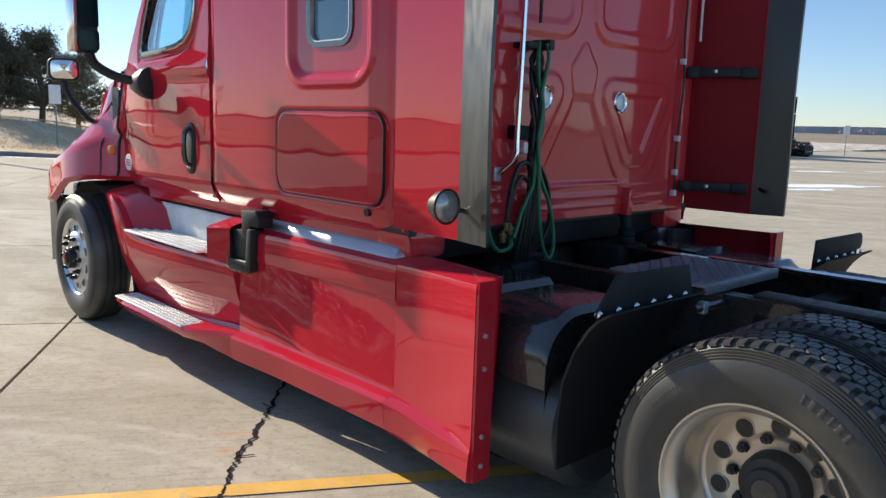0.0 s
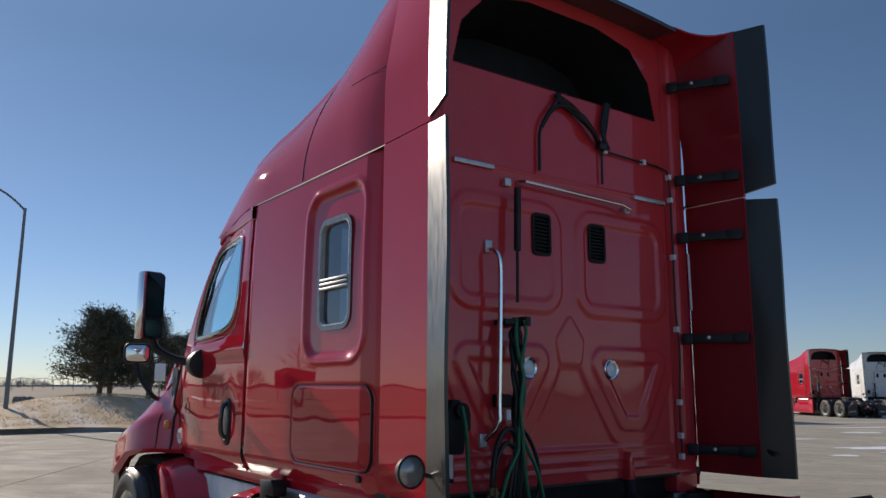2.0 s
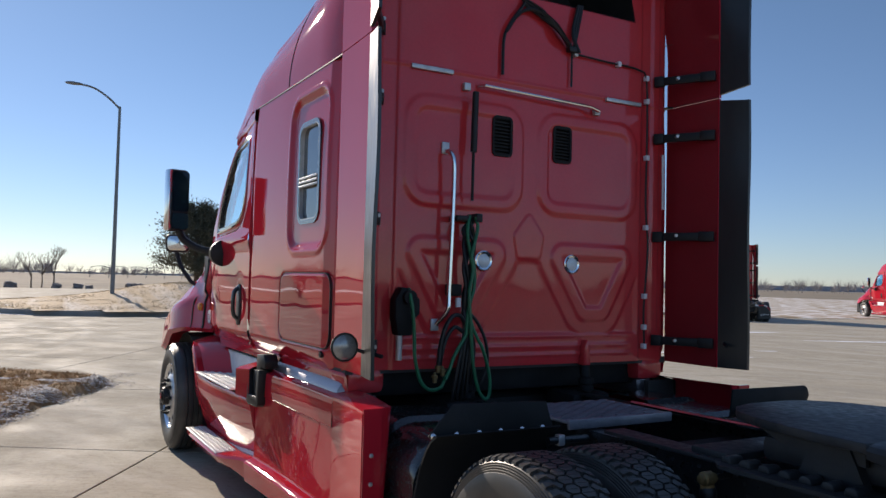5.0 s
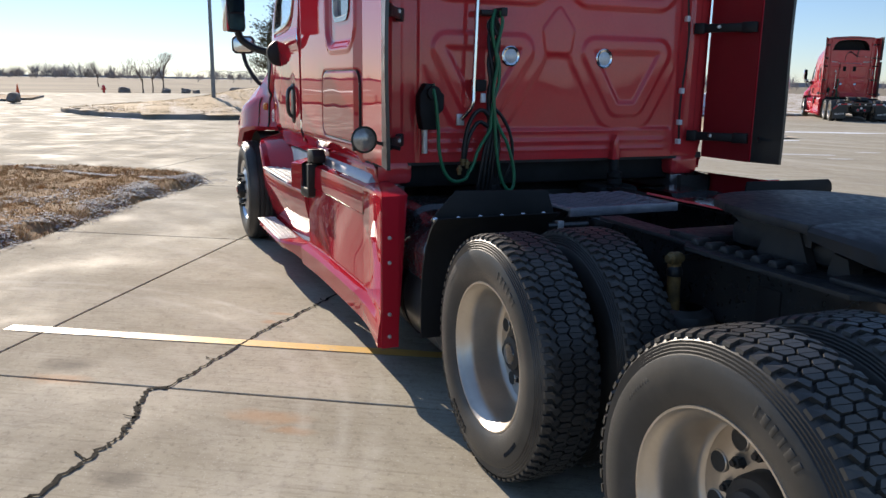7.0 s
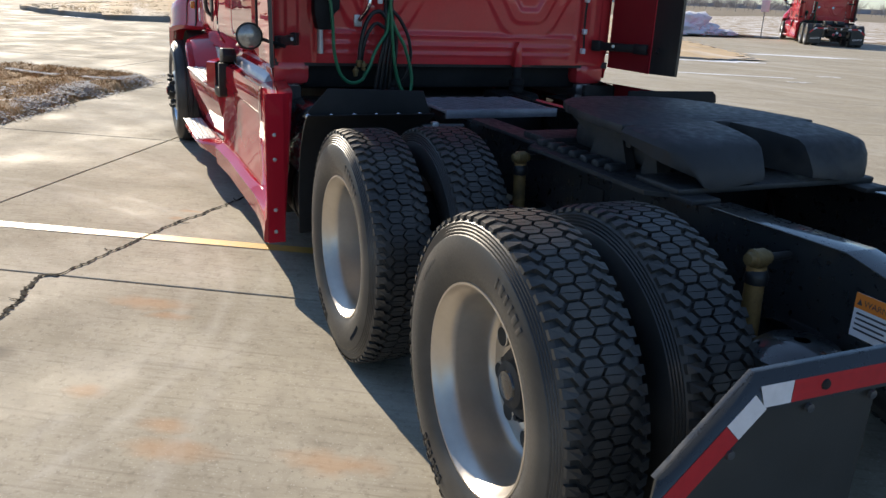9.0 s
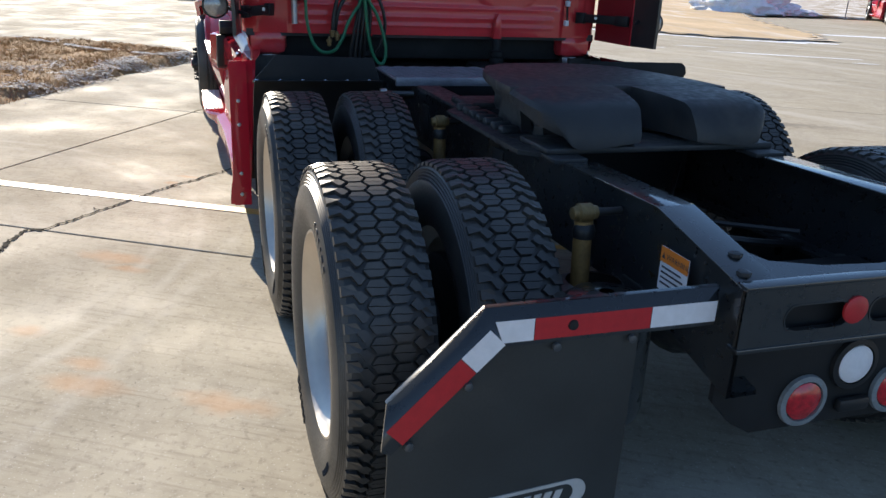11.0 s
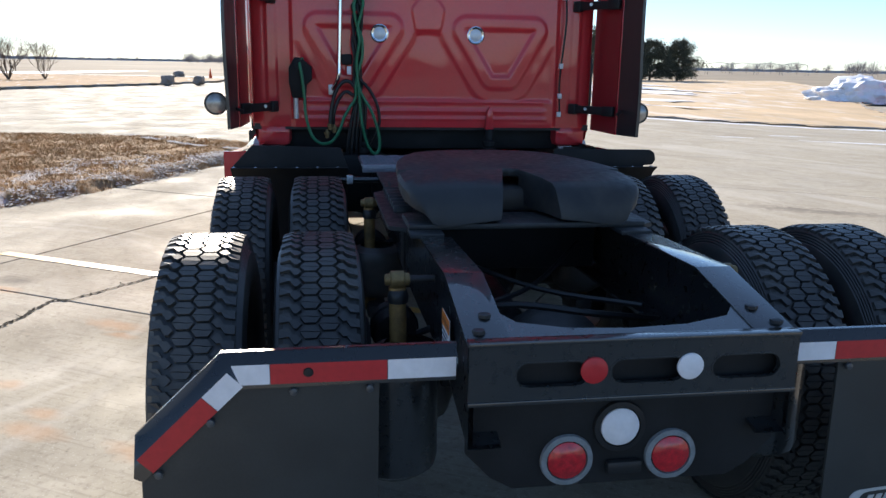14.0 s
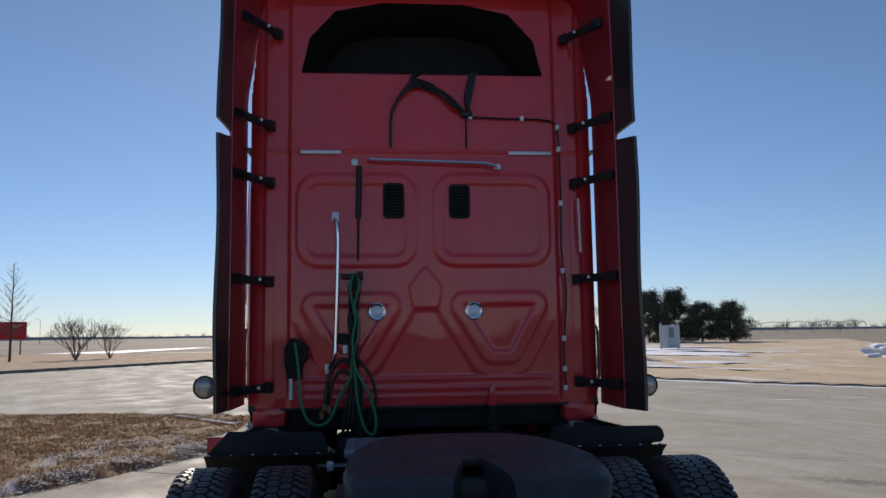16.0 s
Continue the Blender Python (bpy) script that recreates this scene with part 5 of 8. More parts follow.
for s in (-1, 1):
    bm = B()
    tube(bm, [(-5.50, s * 1.14, 1.92), (-5.25, s * 1.10, 2.35), (-4.98, s * 1.03, 2.87)], 0.035, 8)
    part("pillar", bm, RED, truck)
    bm = B()
    box(bm, -4.75, -4.30, s * 0.55 - 0.25, s * 0.55 + 0.25, 1.45, 1.62, 0.05)
    box(bm, -4.36, -4.22, s * 0.55 - 0.24, s * 0.55 + 0.24, 1.6, 1.95, 0.05)
    part("seat", bm, SEAT, truck, "dark cloth cab seat")
bm = B()
lathe(bm, [(0.205, 0.0), (0.225, 0.02), (0.245, 0.0), (0.225, -0.02), (0.205, 0.0)], (-4.98, -0.55, 1.92), "x", 24)
part("steering_wheel", bm, PLASTIC, truck)


# bonnet and front wings
def hood_section(x):
    ztop = lerp([(-7.25, 1.22), (-7.0, 1.48), (-6.5, 1.74), (-5.9, 1.95), (-5.6, 2.03), (-5.45, 1.98)], x)
    zsh = lerp([(-7.25, 0.98), (-7.05, 1.12), (-6.7, 1.25), (-6.4, 1.33), (-6.1, 1.40), (-5.8, 1.46), (-5.45, 1.54)], x)
    ymax = lerp([(-7.25, 1.15), (-7.1, 1.30), (-6.8, 1.40), (-6.2, 1.44), (-5.95, 1.39), (-5.75, 1.29), (-5.62, 1.25), (-5.56, 1.215), (-5.45, 1.16)], x)
    ycr = lerp([(-7.25, 0.85), (-6.6, 1.03), (-6.2, 1.13), (-5.9, 1.17), (-5.6, 1.185), (-5.45, 1.12)], x)
    z0 = lerp([(-7.25, 0.86), (-6.75, 0.88), (-6.6, 0.93), (-6.45, 1.0), (-6.3, 1.07), (-6.15, 1.11), (-5.9, 1.14), (-5.45, 1.15)], x)
    pts = [(x, -ymax + 0.03, z0 - 0.015), (x, -ymax - 0.012, z0 + 0.02), (x, -ymax, z0 + 0.06), (x, -ymax + 0.01, zsh - 0.10), (x, -ymax + 0.03, zsh - 0.03), (x, -max(ymax - 0.09, ycr + 0.055), zsh + 0.03)]
    pts += [(x, -ycr - 0.025, zsh + (ztop - zsh) * 0.5), (x, -ycr + 0.0, ztop - 0.09), (x, -ycr + 0.08, ztop - 0.02), (x, -0.2, ztop + 0.02)]
    return pts + [(p[0], -p[1], p[2]) for p in reversed(pts)]


bm = B()
loft(bm, [hood_section(x) for x in (-7.25, -7.18, -7.08, -6.95, -6.8, -6.68, -6.55, -6.4, -6.2, -6.0, -5.88, -5.78, -5.70, -5.64, -5.60, -5.56, -5.50, -5.45)])
hood = part("bonnet", bm, RED, truck, sharp=50)
for s in (-1, 1):
    # Black patch on the bonnet surface stands in for the shaded gap.
    bm = B()
    prism(bm, [(-5.75, 1.83), (-5.62, 1.80), (-5.63, 1.63), (-5.75, 1.585)], "y", s * 1.19, s * 1.226)
    part("cowl_gap", bm, PLASTIC, hood, "black patch standing for the dark gap behind the bonnet side")
    bm = B()
    tube(bm, [(x - 0.0, -s * y, z) for x, y, z in hood_section(-5.80)[1:9]], 0.007, 5, smooth=3)
    part("bonnet_seam", bm, DARK, hood)
    bm = B()
    tube(bm, [(x - 0.0, -s * y, z) for x, y, z in hood_section(-5.615)[1:8]], 0.012, 5, smooth=3)
    part("door_seam", bm, PLASTIC, hood)
for s in (-1, 1):
    bm = B()
    box(bm, -7.30, -7.12, s * 0.0, s * 1.05, 0.45, 1.0, 0.04)
    part("grille", bm, PLASTIC, truck)
    bm = B()
    loft(bm, [[(-7.35, s * 0.9, z) for z in (0.30, 0.62, 0.86)], [(-7.28, s * 1.18, z) for z in (0.30, 0.62, 0.88)], [(-7.08, s * 1.31, z) for z in (0.32, 0.62, 0.90)], [(-6.82, s * 1.33, z) for z in (0.36, 0.60, 0.92)], [(-6.76, s * 1.25, z) for z in (0.38, 0.60, 0.90)]])
    part("bumper_end", bm, PLASTIC, truck, "dark plastic bumper end")
    bm = B()
    box(bm, -5.735, -5.66, s * 1.22, s * 1.288, 1.325, 1.395, 0.02)
    part("marker_lamp", bm, AMBER, hood, "amber side marker lamp")
    bm = B()
    n = 10
    for k in range(n):
        a0, a1 = math.pi * k / n, math.pi * (k + 1) / n
        bm.faces.new([bm.verts.new(p) for p in ((-6.08 + 0.60 * math.cos(a0), s * 1.30, 0.5 + 0.6 * math.sin(a0)), (-6.08 + 0.60 * math.cos(a1), s * 1.30, 0.5 + 0.6 * math.sin(a1)), (-6.08 + 0.60 * math.cos(a1), s * 0.8, 0.5 + 0.6 * math.sin(a1)), (-6.08 + 0.60 * math.cos(a0), s * 0.8, 0.5 + 0.6 * math.sin(a0)))])
    part("wheel_arch", bm, DARK, truck)
    # main mirror
    at = Matrix.Translation((-5.18, s * 1.585, 2.285)) @ Matrix.Rotation(radians(-s * 12), 4, "Z")

    def mirror_piece(x0, x1, y0, y1, z0, z1, r, round_all=False):
        b2 = B()
        if round_all:
            box(b2, x0, x1, s * y0, s * y1, z0, z1, r)
        else:
            prism(b2, rrect(min(s * y0, s * y1), max(s * y0, s * y1), z0, z1, r), "x", x0, x1)
        b2.transform(at)
        return b2
    mir = part("wing_mirror", mirror_piece(-0.07, 0.0, -0.095, 0.09, -0.265, 0.265, 0.035, True), PLASTIC, truck, "tall black wing mirror")
    part("mirror_glass", mirror_piece(-0.002, 0.004, -0.085, 0.06, -0.095, 0.245, 0.025), MIRROR, mir)
    part("convex_glass", mirror_piece(-0.002, 0.005, -0.085, 0.06, -0.245, -0.11, 0.025), CONVEX, mir, "small convex glass below the main one")
    part("mirror_cover", mirror_piece(-0.085, 0.006, 0.065, 0.098, -0.26, 0.26, 0.014, True), CHROME, mir, "bright mirror back edge")
    bm = B()
    tube(bm, [(-5.2, s * 1.57, 2.03), (-5.2, s * 1.53, 1.95), (-5.15, s * 1.42, 1.88), (-5.08, s * 1.30, 1.85)], 0.032, 8, smooth=4)
    part("mirror_arm", bm, PLASTIC, mir)
    bm = B()
    lathe(bm, [(0.02, -0.20), (0.055, -0.17), (0.085, -0.06), (0.105, 0.03), (0.112, 0.10), (0.108, 0.118), (0.095, 0.124), (0.01, 0.124)], (-5.04, s * 1.255, 1.84), "x", 20)
    part("mirror_mount", bm, PLASTIC, mir, "dark mirror mount cover")
    # bonnet mirror
    at = Matrix.Translation((-6.40, s * 1.355, 1.963)) @ Matrix.Rotation(radians(s * 14), 4, "Z")
    bm = B()
    prism(bm, rrect(-0.115, 0.115, -0.09, 0.09, 0.05), "x", -0.05, 0.02, 0.012)
    bm.transform(at)
    hm = part("bonnet_mirror", bm, PLASTIC, truck, "small rounded bonnet mirror")
    bm = B()
    rows = []
    for r in (1.0, 0.85, 0.65, 0.45, 0.25, 0.05):
        rows.append([(0.022 + 0.012 * (1 - r * r), y * r, z * r) for y, z in rrect(-0.096, 0.096, -0.071, 0.071, 0.040)])
    loft(bm, rows, True)
    bm.transform(at)
    part("mirror_glass", bm, CHROME, hm)
    bm = B()
    tube(bm, [(-6.42, s * 1.36, 1.9), (-6.36, s * 1.33, 1.75), (-6.22, s * 1.24, 1.58), (-6.16, s * 1.15, 1.54)], 0.022, 8, smooth=3)
    part("stalk", bm, PLASTIC, hm)


# side fairings and steps
def plate_holes(bm, x0, x1, y0, y1, z, s, nx, ny):
    """A step tread: a slab with raised rings in rows."""
    box(bm, x0, x1, y0, y1, z - 0.012, z, 0.003)
    for i in range(nx):
        for j in range(ny):
            x = x0 + (x1 - x0) * (i + 0.5 + (0.25 if j % 2 else -0.1)) / nx
            y = y0 + (y1 - y0) * (j + 0.5) / ny
            if abs(x - x1) < 0.02 or abs(x - x0) < 0.02:
                continue
            r = [(x + 0.020 * math.cos(a), y + 0.010 * math.sin(a)) for a in (0.0, 1.05, 2.09, 3.14, 4.19, 5.24)]
            q = [(x + 0.011 * math.cos(a), y + 0.005 * math.sin(a)) for a in (0.0, 1.05, 2.09, 3.14, 4.19, 5.24)]
            ring(bm, r, q, "z", z - 0.001, z + 0.006)


# Flat dark patches on the tread stand in for the shade of open holes.
def dark_holes(bm, x0, x1, y0, y1, z, nx, ny):
    for i in range(nx):
        for j in range(ny):
            x = x0 + (x1 - x0) * (i + 0.5 + (0.25 if j % 2 else -0.1)) / nx
            y = y0 + (y1 - y0) * (j + 0.5) / ny
            if abs(x - x1) < 0.02 or abs(x - x0) < 0.02:
                continue
            bm.faces.new([bm.verts.new((x + 0.012 * math.cos(a), y + 0.0055 * math.sin(a), z)) for a in (0.0, 1.05, 2.09, 3.14, 4.19, 5.24)])


for s in (-1, 1):
    fair = new("side_fairing")
    fair.parent = truck
    fair["label"] = "red side fairing with bright steps"
    # step section: outer skin as a lofted profile along x
    def prof(x):
        """Section (y, z) of the step fairing, top to bottom."""
        o = lerp([(-5.75, 1.32), (-5.4, 1.385), (-4.5, 1.385), (-3.72, 1.335)], x)
        zf = lerp([(-5.75, 1.06), (-5.45, 1.05), (-5.30, 0.96), (-5.18, 0.83), (-5.0, 0.80), (-3.72, 0.80)], x)
        return [(o - 0.06, zf), (o - 0.012, zf - 0.006), (o, zf - 0.03), (o - 0.03, 0.62), (o - 0.075, 0.48), (o - 0.125, 0.34)]
    rows = []
    for x in (-5.66, -5.58, -5.5, -5.4, -5.3, -5.24, -5.18, -5.1, -4.9, -4.6, -4.3, -4.0, -3.86, -3.72):
        P = prof(x)
        sh = lambda z: max(0.0, (-5.2 - x) / 0.5) * (1.05 - z) / 0.8 * 0.37
        rows.append([(x + (sh(z) if x < -5.2 else 0), s * y, z) for y, z in P])
    rows.append([(-3.716, s * 1.25, z) for y, z in prof(-3.72)])
    bm = B()
    loft(bm, rows)
    part("step_panel", bm, RED, fair)
    # curved wall ahead of the upper step, up to the wing
    bm = B()
    loft(bm, [[(-5.68, s * 1.31, 1.055), (-5.45, s * 1.33, 1.045), (-5.25, s * 1.33, 0.93), (-5.17, s * 1.32, 0.81)], [(-5.60, s * 1.18, 1.10), (-5.35, s * 1.20, 1.08), (-5.12, s * 1.22, 0.96), (-5.05, s * 1.24, 0.82)], [(-5.5, s * 1.05, 1.14), (-5.2, s * 1.06, 1.12), (-4.95, s * 1.08, 1.0), (-4.88, s * 1.10, 0.84)]])
    part("step_wall", bm, RED, fair)
    bm = B()
    loft(bm, [[(-5.66, s * 1.26, 1.04), (-5.40, s * 1.28, 0.70), (-5.27, s * 1.30, 0.36), (-5.25, s * 1.30, 0.24)], [(-5.62, s * 0.75, 1.04), (-5.45, s * 0.75, 0.70), (-5.38, s * 0.75, 0.36), (-5.38, s * 0.75, 0.24)]])
    part("wheel_splash", bm, PLASTIC, fair)
    bm = B()
    plate_holes(bm, -5.17, -4.05, s * 1.395, s * 1.15, 0.828, s, 24, 5)
    st = part("upper_step", bm, TREADPLATE, fair, "perforated aluminium step")
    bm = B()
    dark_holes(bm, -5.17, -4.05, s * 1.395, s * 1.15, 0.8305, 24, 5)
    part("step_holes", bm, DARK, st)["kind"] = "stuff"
    bm = B()
    box(bm, -5.22, -3.92, s * 1.125, s * 1.145, 0.81, 1.01, 0.004)
    box(bm, -5.10, -3.92, s * 1.05, s * 1.145, 1.012, 1.02, 0.003)
    part("step_riser", bm, RISER, fair, "pale scuffed plate behind the step")
    bm = B()
    lathe(bm, [(0.02, -0.62), (0.08, -0.615), (0.108, -0.59), (0.112, -0.55), (0.112, 0.55), (0.108, 0.59), (0.08, 0.615), (0.02, 0.62)], (-2.98, s * 1.115, 0.985), "x", 32)
    part("air_tank", bm, LEDGE, fair, "dull cylindrical tank below the cab")
    bm = B()
    loft(bm, [[(-3.94, s * 1.375, 0.80), (-3.94, s * 1.375, 0.985), (-3.94, s * 1.35, 1.0), (-3.94, s * 1.10, 1.06)], [(-3.74, s * 1.335, 0.80), (-3.74, s * 1.335, 1.0), (-3.74, s * 1.31, 1.015), (-3.74, s * 1.10, 1.07)]])
    bm.faces.new([bm.verts.new(p) for p in ((-3.945, s * 1.375, 0.80), (-3.945, s * 1.375, 0.985), (-3.945, s * 1.35, 1.0), (-3.945, s * 1.10, 1.06), (-3.945, s * 1.10, 0.80))])
    part("step_end", bm, RED, fair)
    # lower step ledge
    bm = B()
    rows = []
    for x, o, zt in ((-5.36, 1.34, 0.33), (-5.27, 1.43, 0.325), (-5.05, 1.455, 0.33), (-4.5, 1.455, 0.335), (-4.20, 1.45, 0.34), (-4.03, 1.42, 0.35), (-3.88, 1.36, 0.365), (-3.72, 1.325, 0.375)):
        rows.append([(x, s * 1.245, zt + 0.03), (x, s * 1.26, zt + 0.006), (x, s * (o - 0.012), zt), (x, s * o, zt - 0.02), (x, s * (o - 0.03), zt - 0.07), (x, s * 1.31, 0.215), (x, s * 1.24, 0.21)])
    loft(bm, rows)
    part("lower_sill", bm, RED, fair)
    bm = B()
    plate_holes(bm, -5.24, -4.18, s * 1.447, s * 1.285, 0.347, s, 22, 5)
    st = part("lower_step", bm, TREADPLATE, fair, "perforated aluminium step")
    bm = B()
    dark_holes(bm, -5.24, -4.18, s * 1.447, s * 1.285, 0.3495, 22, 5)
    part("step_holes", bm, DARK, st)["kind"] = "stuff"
    # box panel
    def skin(xs, outer, z_of):
        rows = []
        for x in xs:
            o = outer(x)
            rows.append([(x, s * (o - 0.14), 1.035), (x, s * (o - 0.02), 1.005), (x, s * (o - 0.004), 0.998), (x, s * o, 0.985), (x, s * (o + 0.004), 0.845), (x, s * (o + 0.001), 0.838), (x, s * (o - 0.004), 0.833), (x, s * (o - 0.004), 0.41), (x, s * (o + 0.004), 0.395), (x, s * (o + 0.055), 0.375), (x, s * (o + 0.065), 0.365), (x, s * (o + 0.055), 0.24), (x, s * (o + 0.02), 0.215), (x, s * (o - 0.03), 0.205)])
        return rows
    bm = B()
    loft(bm, skin(np.linspace(-3.70, -2.315, 10), lambda x: lerp([(-3.7, 1.30), (-3.2, 1.275), (-2.3, 1.272)], x), None))
    part("box_panel", bm, RED, fair)
    # Strip added behind the seam to stop sunlight leaking through.
    bm = B()
    loft(bm, skin((-2.36, -2.27), lambda x: 1.258, None))
    part("seam_strip", bm, BLACK, fair, "black strip added behind the panel seam to block light")
    bm = B()
    rows = []
    for x, o in ((-2.3125, 1.272), (-2.22, 1.276), (-2.0, 1.302), (-1.85, 1.327), (-1.735, 1.348)):
        t = (x + 2.3) / 0.565
        rows.append([(x, s * (o - 0.15), 1.035), (x, s * (o - 0.02), 1.01 + 0.012 * t), (x, s * (o - 0.004), 1.003 + 0.014 * t), (x, s * o, 0.985 + 0.015 * t), (x, s * o, 0.7), (x, s * o, 0.41), (x, s * (o + 0.004), 0.395 - 0.05 * t), (x, s * (o + 0.045 * (1 - t) + 0.01), 0.375 - 0.05 * t), (x, s * (o + 0.052 * (1 - t) + 0.012), 0.365 - 0.05 * t), (x, s * (o + 0.035 * (1 - t) + 0.02), 0.24), (x, s * (o + 0.02), 0.205), (x, s * (o - 0.02), 0.195)])
    end = rows[-1]
    loft(bm, rows)
    cap = [bm.verts.new(p) for p in end] + [bm.verts.new((-1.725, s * 1.255, 0.20)), bm.verts.new((-1.725, s * 1.215, 1.03))]
    bm.faces.new(cap)
    bmesh.ops.triangulate(bm, faces=[f for f in bm.faces if len(f.verts) > 4])
    part("rear_panel", bm, RED, fair, sharp=30)
    bm = B()
    prism(bm, [(-1.735, 0.2), (-1.735, 1.03), (-1.72, 1.03), (-1.72, 0.2)], "y", s * 1.25, s * 1.345)
    cap_ob = part("rear_cap", bm, RED, fair)
    for z in (0.265, 0.39, 0.675, 0.81):
        bm = B()
        lathe(bm, [(0.011, 0.0), (0.010, 0.006), (0.004, 0.008)], (-1.72, s * 1.303, z), "x", 10)
        part("screw", bm, STEEL, cap_ob)
    # Dark filler added in the panel gaps, so that no daylight shows through.
    for x0 in (-3.705, -2.308):
        bm = B()
        o = 1.30 if x0 < -3 else 1.272
        prism(bm, [(s * (o - 0.012), 0.21), (s * (o - 0.012), 1.0), (s * (o - 0.25), 1.0), (s * (o - 0.25), 0.21)], "x", x0 - 0.02, x0 + 0.02)
        part("panel_gap", bm, DARK, fair)
    # latch bracket
    bm = B()
    prism(bm, [(-3.815, 1.0), (-3.775, 1.0), (-3.745, 0.83), (-3.56, 0.835), (-3.535, 1.02), (-3.49, 1.02), (-3.505, 0.785), (-3.55, 0.765), (-3.75, 0.76), (-3.785, 0.785)], "y", s * 1.27, s * 1.34, 0.006)
    prism(bm, [(-3.65, 1.115), (-3.49, 1.125), (-3.45, 1.08), (-3.46, 1.03), (-3.55, 1.035), (-3.575, 0.95), (-3.64, 0.95)], "y", s * 1.22, s * 1.312, 0.006)
    box(bm, -3.77, -3.54, s * 1.22, s * 1.309, 0.80, 1.0, 0.004)
    part("latch", bm, PLASTIC, fair, "black plastic latch bracket")
    # tuck-in below the cab
    bm = B()
    loft(bm, [[(x, s * 1.205, 1.13), (x, s * 1.19, 1.10), (x, s * 1.185, 1.05)] for x in (-5.2, -4.1, -3.0, -2.32)])
    part("cab_sill", bm, RED, fair)
    bm = B()
    lathe(bm, [(0.02, -1.0), (0.25, -0.99), (0.295, -0.95), (0.30, -0.9), (0.30, 1.13), (0.295, 1.18), (0.25, 1.22), (0.02, 1.23)], (-2.66, s * 0.86, 0.43), "x", 40)
    tank = part("tank", bm, TANK, fair, "cylindrical aluminium fuel tank")
    for x in (-3.3, -2.6, -1.93):
        bm = B()
        lathe(bm, [(0.301, -0.035), (0.308, -0.033), (0.308, 0.033), (0.301, 0.035)], (x, s * 0.86, 0.43), "x", 40)
        part("tank_strap", bm, BLACK, tank, "black steel tank strap")
    for x0, x1, dz in ((-2.29, -1.90, 0.02), (-1.89, -1.50, 0.0)):
        bm = B()
        arc = [(s * (0.98 + 0.21 * math.sin(math.pi * k / 20)), 0.715 + dz + 0.21 * math.cos(math.pi * k / 20)) for k in range(11)]
        loft(bm, [[(x, s * 0.66, 0.92 + dz - d)] + [(x, y, z - d) for y, z in arc] + [(x, s * 1.19, 0.62)] for x, d in ((x0, 0.02), (x0 + 0.02, 0.0), (x1 - 0.03, 0.0), (x1, 0.03), (x1 + 0.003, 0.2))])
        part("battery_box", bm, GLOSS_BLACK, fair, "glossy black rounded box lid")

# chassis


def rail(bm, s):
    zt = [(-6.9, 0.93), (-2.0, 0.955), (0.5, 0.972), (1.155, 0.99), (1.525, 0.908)]
    for (xa, za), (xb, zb) in zip(zt, zt[1:]):
        for y0, y1, a, b in ((0.345, 0.43, 0.0, -0.012), (0.345, 0.43, -0.258, -0.27), (0.418, 0.43, -0.012, -0.258)):
            P = []
            for x, z in ((xa, za), (xb, zb)):
                P.append([(x, s * y0, z + a), (x, s * y1, z + a), (x, s * y1, z + b), (x, s * y0, z + b)])
            loft(bm, P, True)


for s in (-1, 1):
    bm = B()
    rail(bm, s)
    r_ob = part("frame_rail", bm, FRAME, truck, "glossy black steel frame rail")
    bm = B()
    prism(bm, [(0.62, 0.984), (1.155, 0.998), (1.52, 0.917), (1.52, 0.911), (1.155, 0.991), (0.62, 0.976)], "y", s * 0.325, s * 0.437, 0.002)
    part("rail_cap", bm, FRAME, r_ob)
    for x, y in ((1.40, 0.37), (1.475, 0.40)):
        bm = B()
        lathe(bm, [(0.017, 0.0), (0.017, 0.009), (0.011, 0.011), (0.005, 0.011)], (x, s * y, 0.998 - 0.222 * (x - 1.155)), "z", 6)
        part("bolt", bm, GREASE, r_ob)
bm = B()
pts = [(1.36, -0.335), (1.42, -0.29), (1.455, -0.16), (1.465, 0.0), (1.455, 0.16), (1.42, 0.29), (1.36, 0.335), (1.52, 0.335), (1.52, -0.335)]
prism(bm, pts, "z", 0.985, 0.993)
for v in bm.verts:
    v.co.z += -0.222 * (v.co.x - 1.155)
part("tail_gusset", bm, FRAME, truck, "black top plate with a curved edge")
# end plate with slots
slots = [(-0.315, -0.13, 0.803, 0.866), (-0.07, 0.125, 0.803, 0.866), (0.20, 0.385, 0.803, 0.866)]
Yp, Zp, Hp, Fp = sheet(-0.434, 0.434, 0.760, 0.920, lambda y, z: np.zeros(y.shape), lambda y, z: np.minimum.reduce([sd_poly(y, z, rrect(*q, 0.03)) for q in slots]) < 0, 0.004)
for x, flip in ((1.535, 1), (1.521, -1)):
    Vp = np.stack([np.full(Yp.shape, x), Yp, Zp], -1).reshape(-1, 3)
    ep = grid_part("end_plate", Vp.tolist(), Fp.tolist(), FRAME, truck, "black end crossmember with slots")
for q in slots:
    bm = B()
    ring(bm, rrect(q[0] - 0.004, q[1] + 0.004, q[2] - 0.004, q[3] + 0.004, 0.034), rrect(*q, 0.03), "x", 1.519, 1.537)
    part("slot_edge", bm, FRAME, ep)
bm = B()
for z0, z1 in ((0.912, 0.924), (0.758, 0.770)):
    box(bm, 1.50, 1.54, -0.436, 0.436, z0, z1, 0.003)
part("plate_flange", bm, FRAME, ep)
# Black sheet added behind the slots, in place of the shade in them.
bm = B()
box(bm, 1.490, 1.498, -0.42, 0.42, 0.775, 0.905)
part("slot_backing", bm, BLACK, ep)
